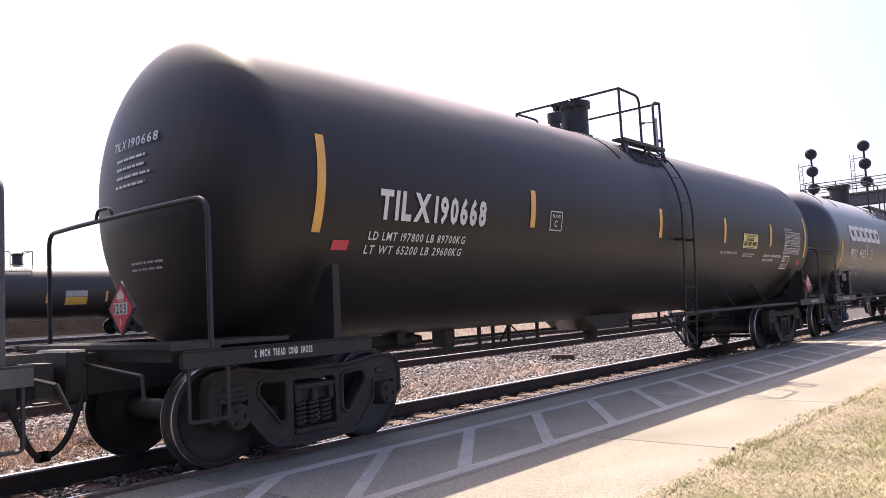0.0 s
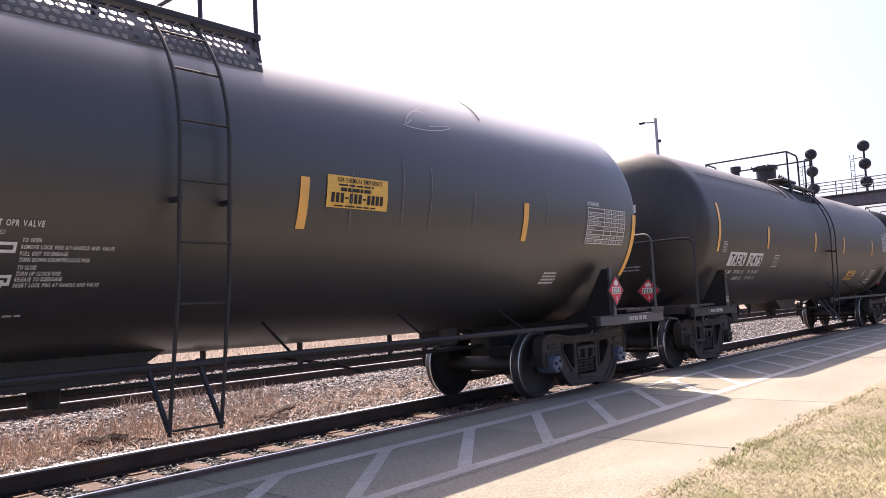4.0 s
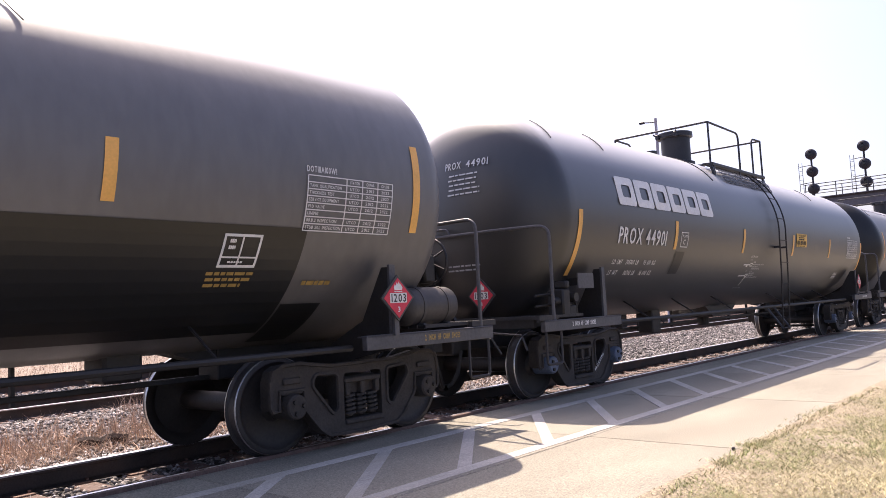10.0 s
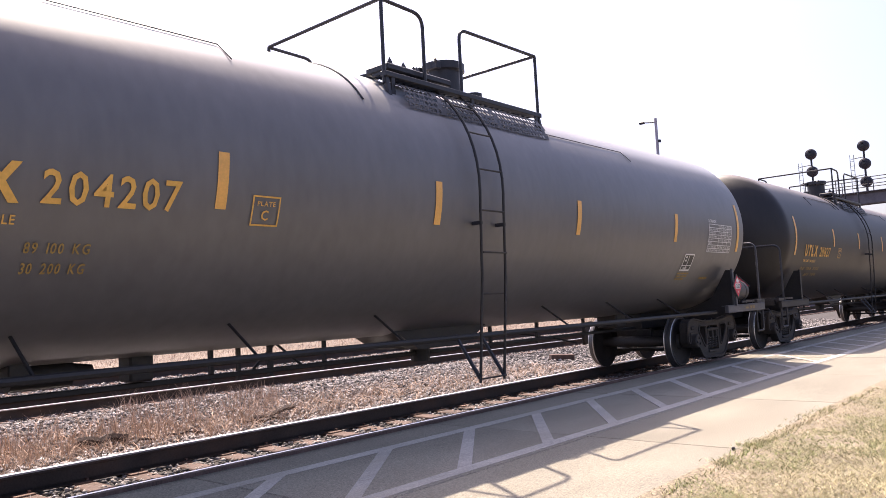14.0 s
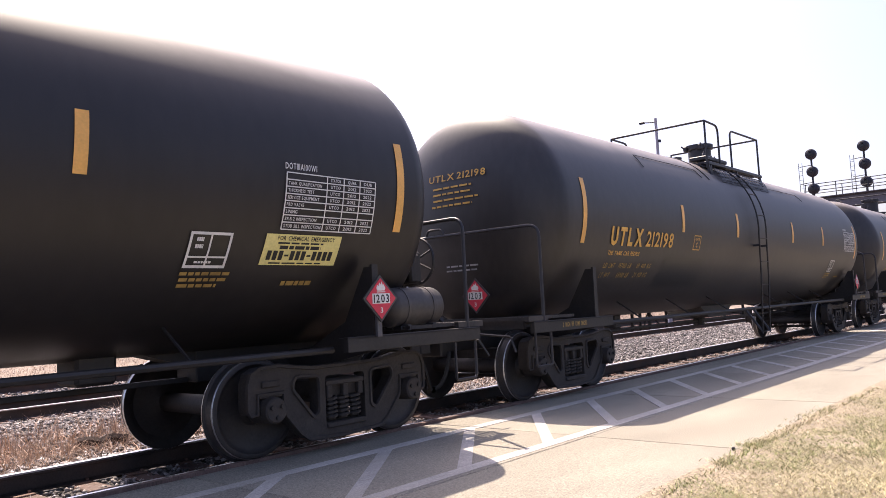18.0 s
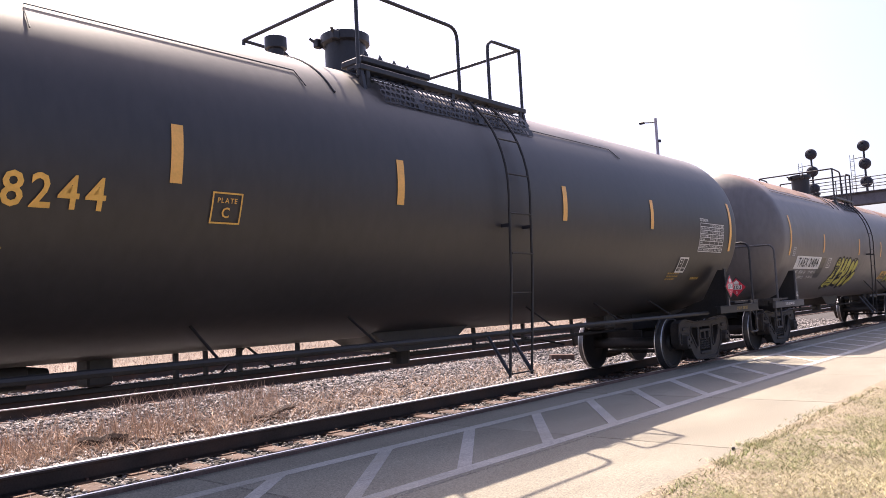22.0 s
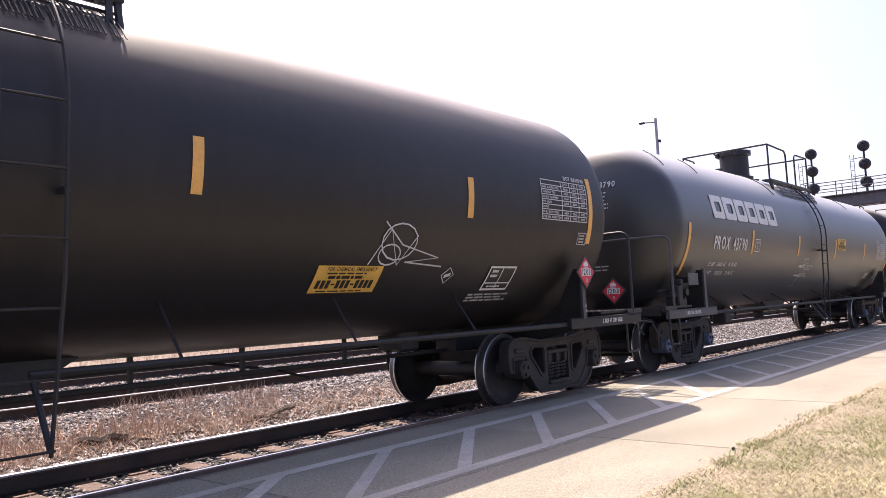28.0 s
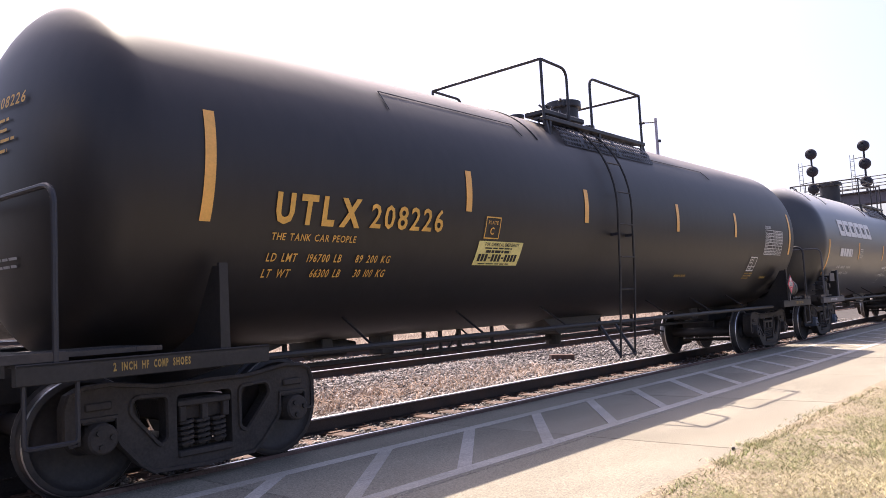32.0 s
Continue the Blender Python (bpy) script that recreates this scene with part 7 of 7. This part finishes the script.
def signal_mast(x, y, zs, rail_dy):
    m = new("signal_mast", None)
    tagged(m, "black signal mast with three round signal heads on the bridge", "railway signal", "signal masts on the bridge")
    part("mast", Shape().tube([(x, y, 7.95), (x, y, zs[-1] + 0.1)], 0.07, 8).mesh("mast", SIGNALBLACK), m)
    for z in zs:
        s = Shape().lathe([(x - 0.32, 0), (x - 0.30, 0.2), (x - 0.2, 0.36), (x - 0.05, 0.40), (x + 0.1, 0.40), (x + 0.22, 0.33), (x + 0.34, 0.15), (x + 0.36, 0)], "x", (0, y, z), 24)
        h = part("signal_head", s.mesh("signal_head", SIGNALBLACK, smooth=True), m, "round black signal head")
        part("lens", Shape().lathe([(x - 0.345, 0), (x - 0.345, 0.11), (x - 0.29, 0.11), (x - 0.29, 0)], "x", (0, y, z), 14).mesh("lens", LENS), h)
        part("hood", Shape().tube([(x - 0.30, y, z + 0.17), (x - 0.55, y, z + 0.15)], 0.06, 6).mesh("hood", SIGNALBLACK), h)
    lad = Shape()
    for dy in (0.75, 1.0):
        lad.tube([(x + 0.3, y + dy, 7.95), (x + 0.3, y + dy, zs[-1] - 0.5)], 0.02, 5)
    for i in range(8):
        lad.tube([(x + 0.3, y + 0.75, 8.1 + 0.33 * i), (x + 0.3, y + 1.0, 8.1 + 0.33 * i)], 0.015, 5)
    for z in zs[:2]:
        lad.tube([(x, y, z + 0.5), (x + 0.3, y + 0.9, z + 0.5)], 0.03, 5)
    part("ladder", lad.mesh("ladder", SIGNALBLACK), m)


def lamp_post():
    p = new("lamp_post", None)
    tagged(p, "tall pale grey pole with a small flood lamp arm", "lamp post")
    p.matrix_basis = pose(35.42, 9.51, 0)
    part("pole", Shape().lathe([(-0.3, 0), (-0.3, 0.11), (10.16, 0.07), (10.2, 0)], "z", (0, 0, 0), 14).mesh("pole", POLEGREY, smooth=True), p)
    part("arm", Shape().tube([(0, 0, 9.95), (-0.15, 0.45, 10.0), (-0.2, 0.62, 10.02)], 0.03, 6).mesh("arm", SIGNALBLACK), p)
    part("lamp", Shape().box(-0.30, -0.12, 0.50, 0.78, 9.95, 10.06, 0.03).mesh("lamp", SIGNALBLACK), p)
    part("junction_box", Shape().box(-0.07, 0.07, -0.19, -0.1, 8.92, 9.06, 0.01).mesh("junction_box", SIGNALBLACK), p)


signal_bridge()
signal_mast(60.2, 8.99, (8.61, 9.90, 11.20), 1)
signal_mast(61.3, 5.72, (8.78, 10.09, 11.40), 1)
lamp_post()


# ---------------------------------------------------------------- movement
def shift(t):
    """How far the train has rolled after t seconds."""
    return 6.78 * t + 0.00225 * t * t


def motions():
    times = [0.1 * i for i in range(321)]
    for car, C in TRAIN:
        walk(car, [(t, pose(C - shift(t), 0, 0)) for t in range(0, 33, 2)])
        for ws in car.children:
            if ws.name.startswith("wheelset"):
                x = ws.matrix_basis.translation.x
                walk(ws, [(t, Matrix.Translation((x, 0, WHEEL_R)) @ Matrix.Rotation(-shift(t) / WHEEL_R, 4, "Y")) for t in times])


motions()
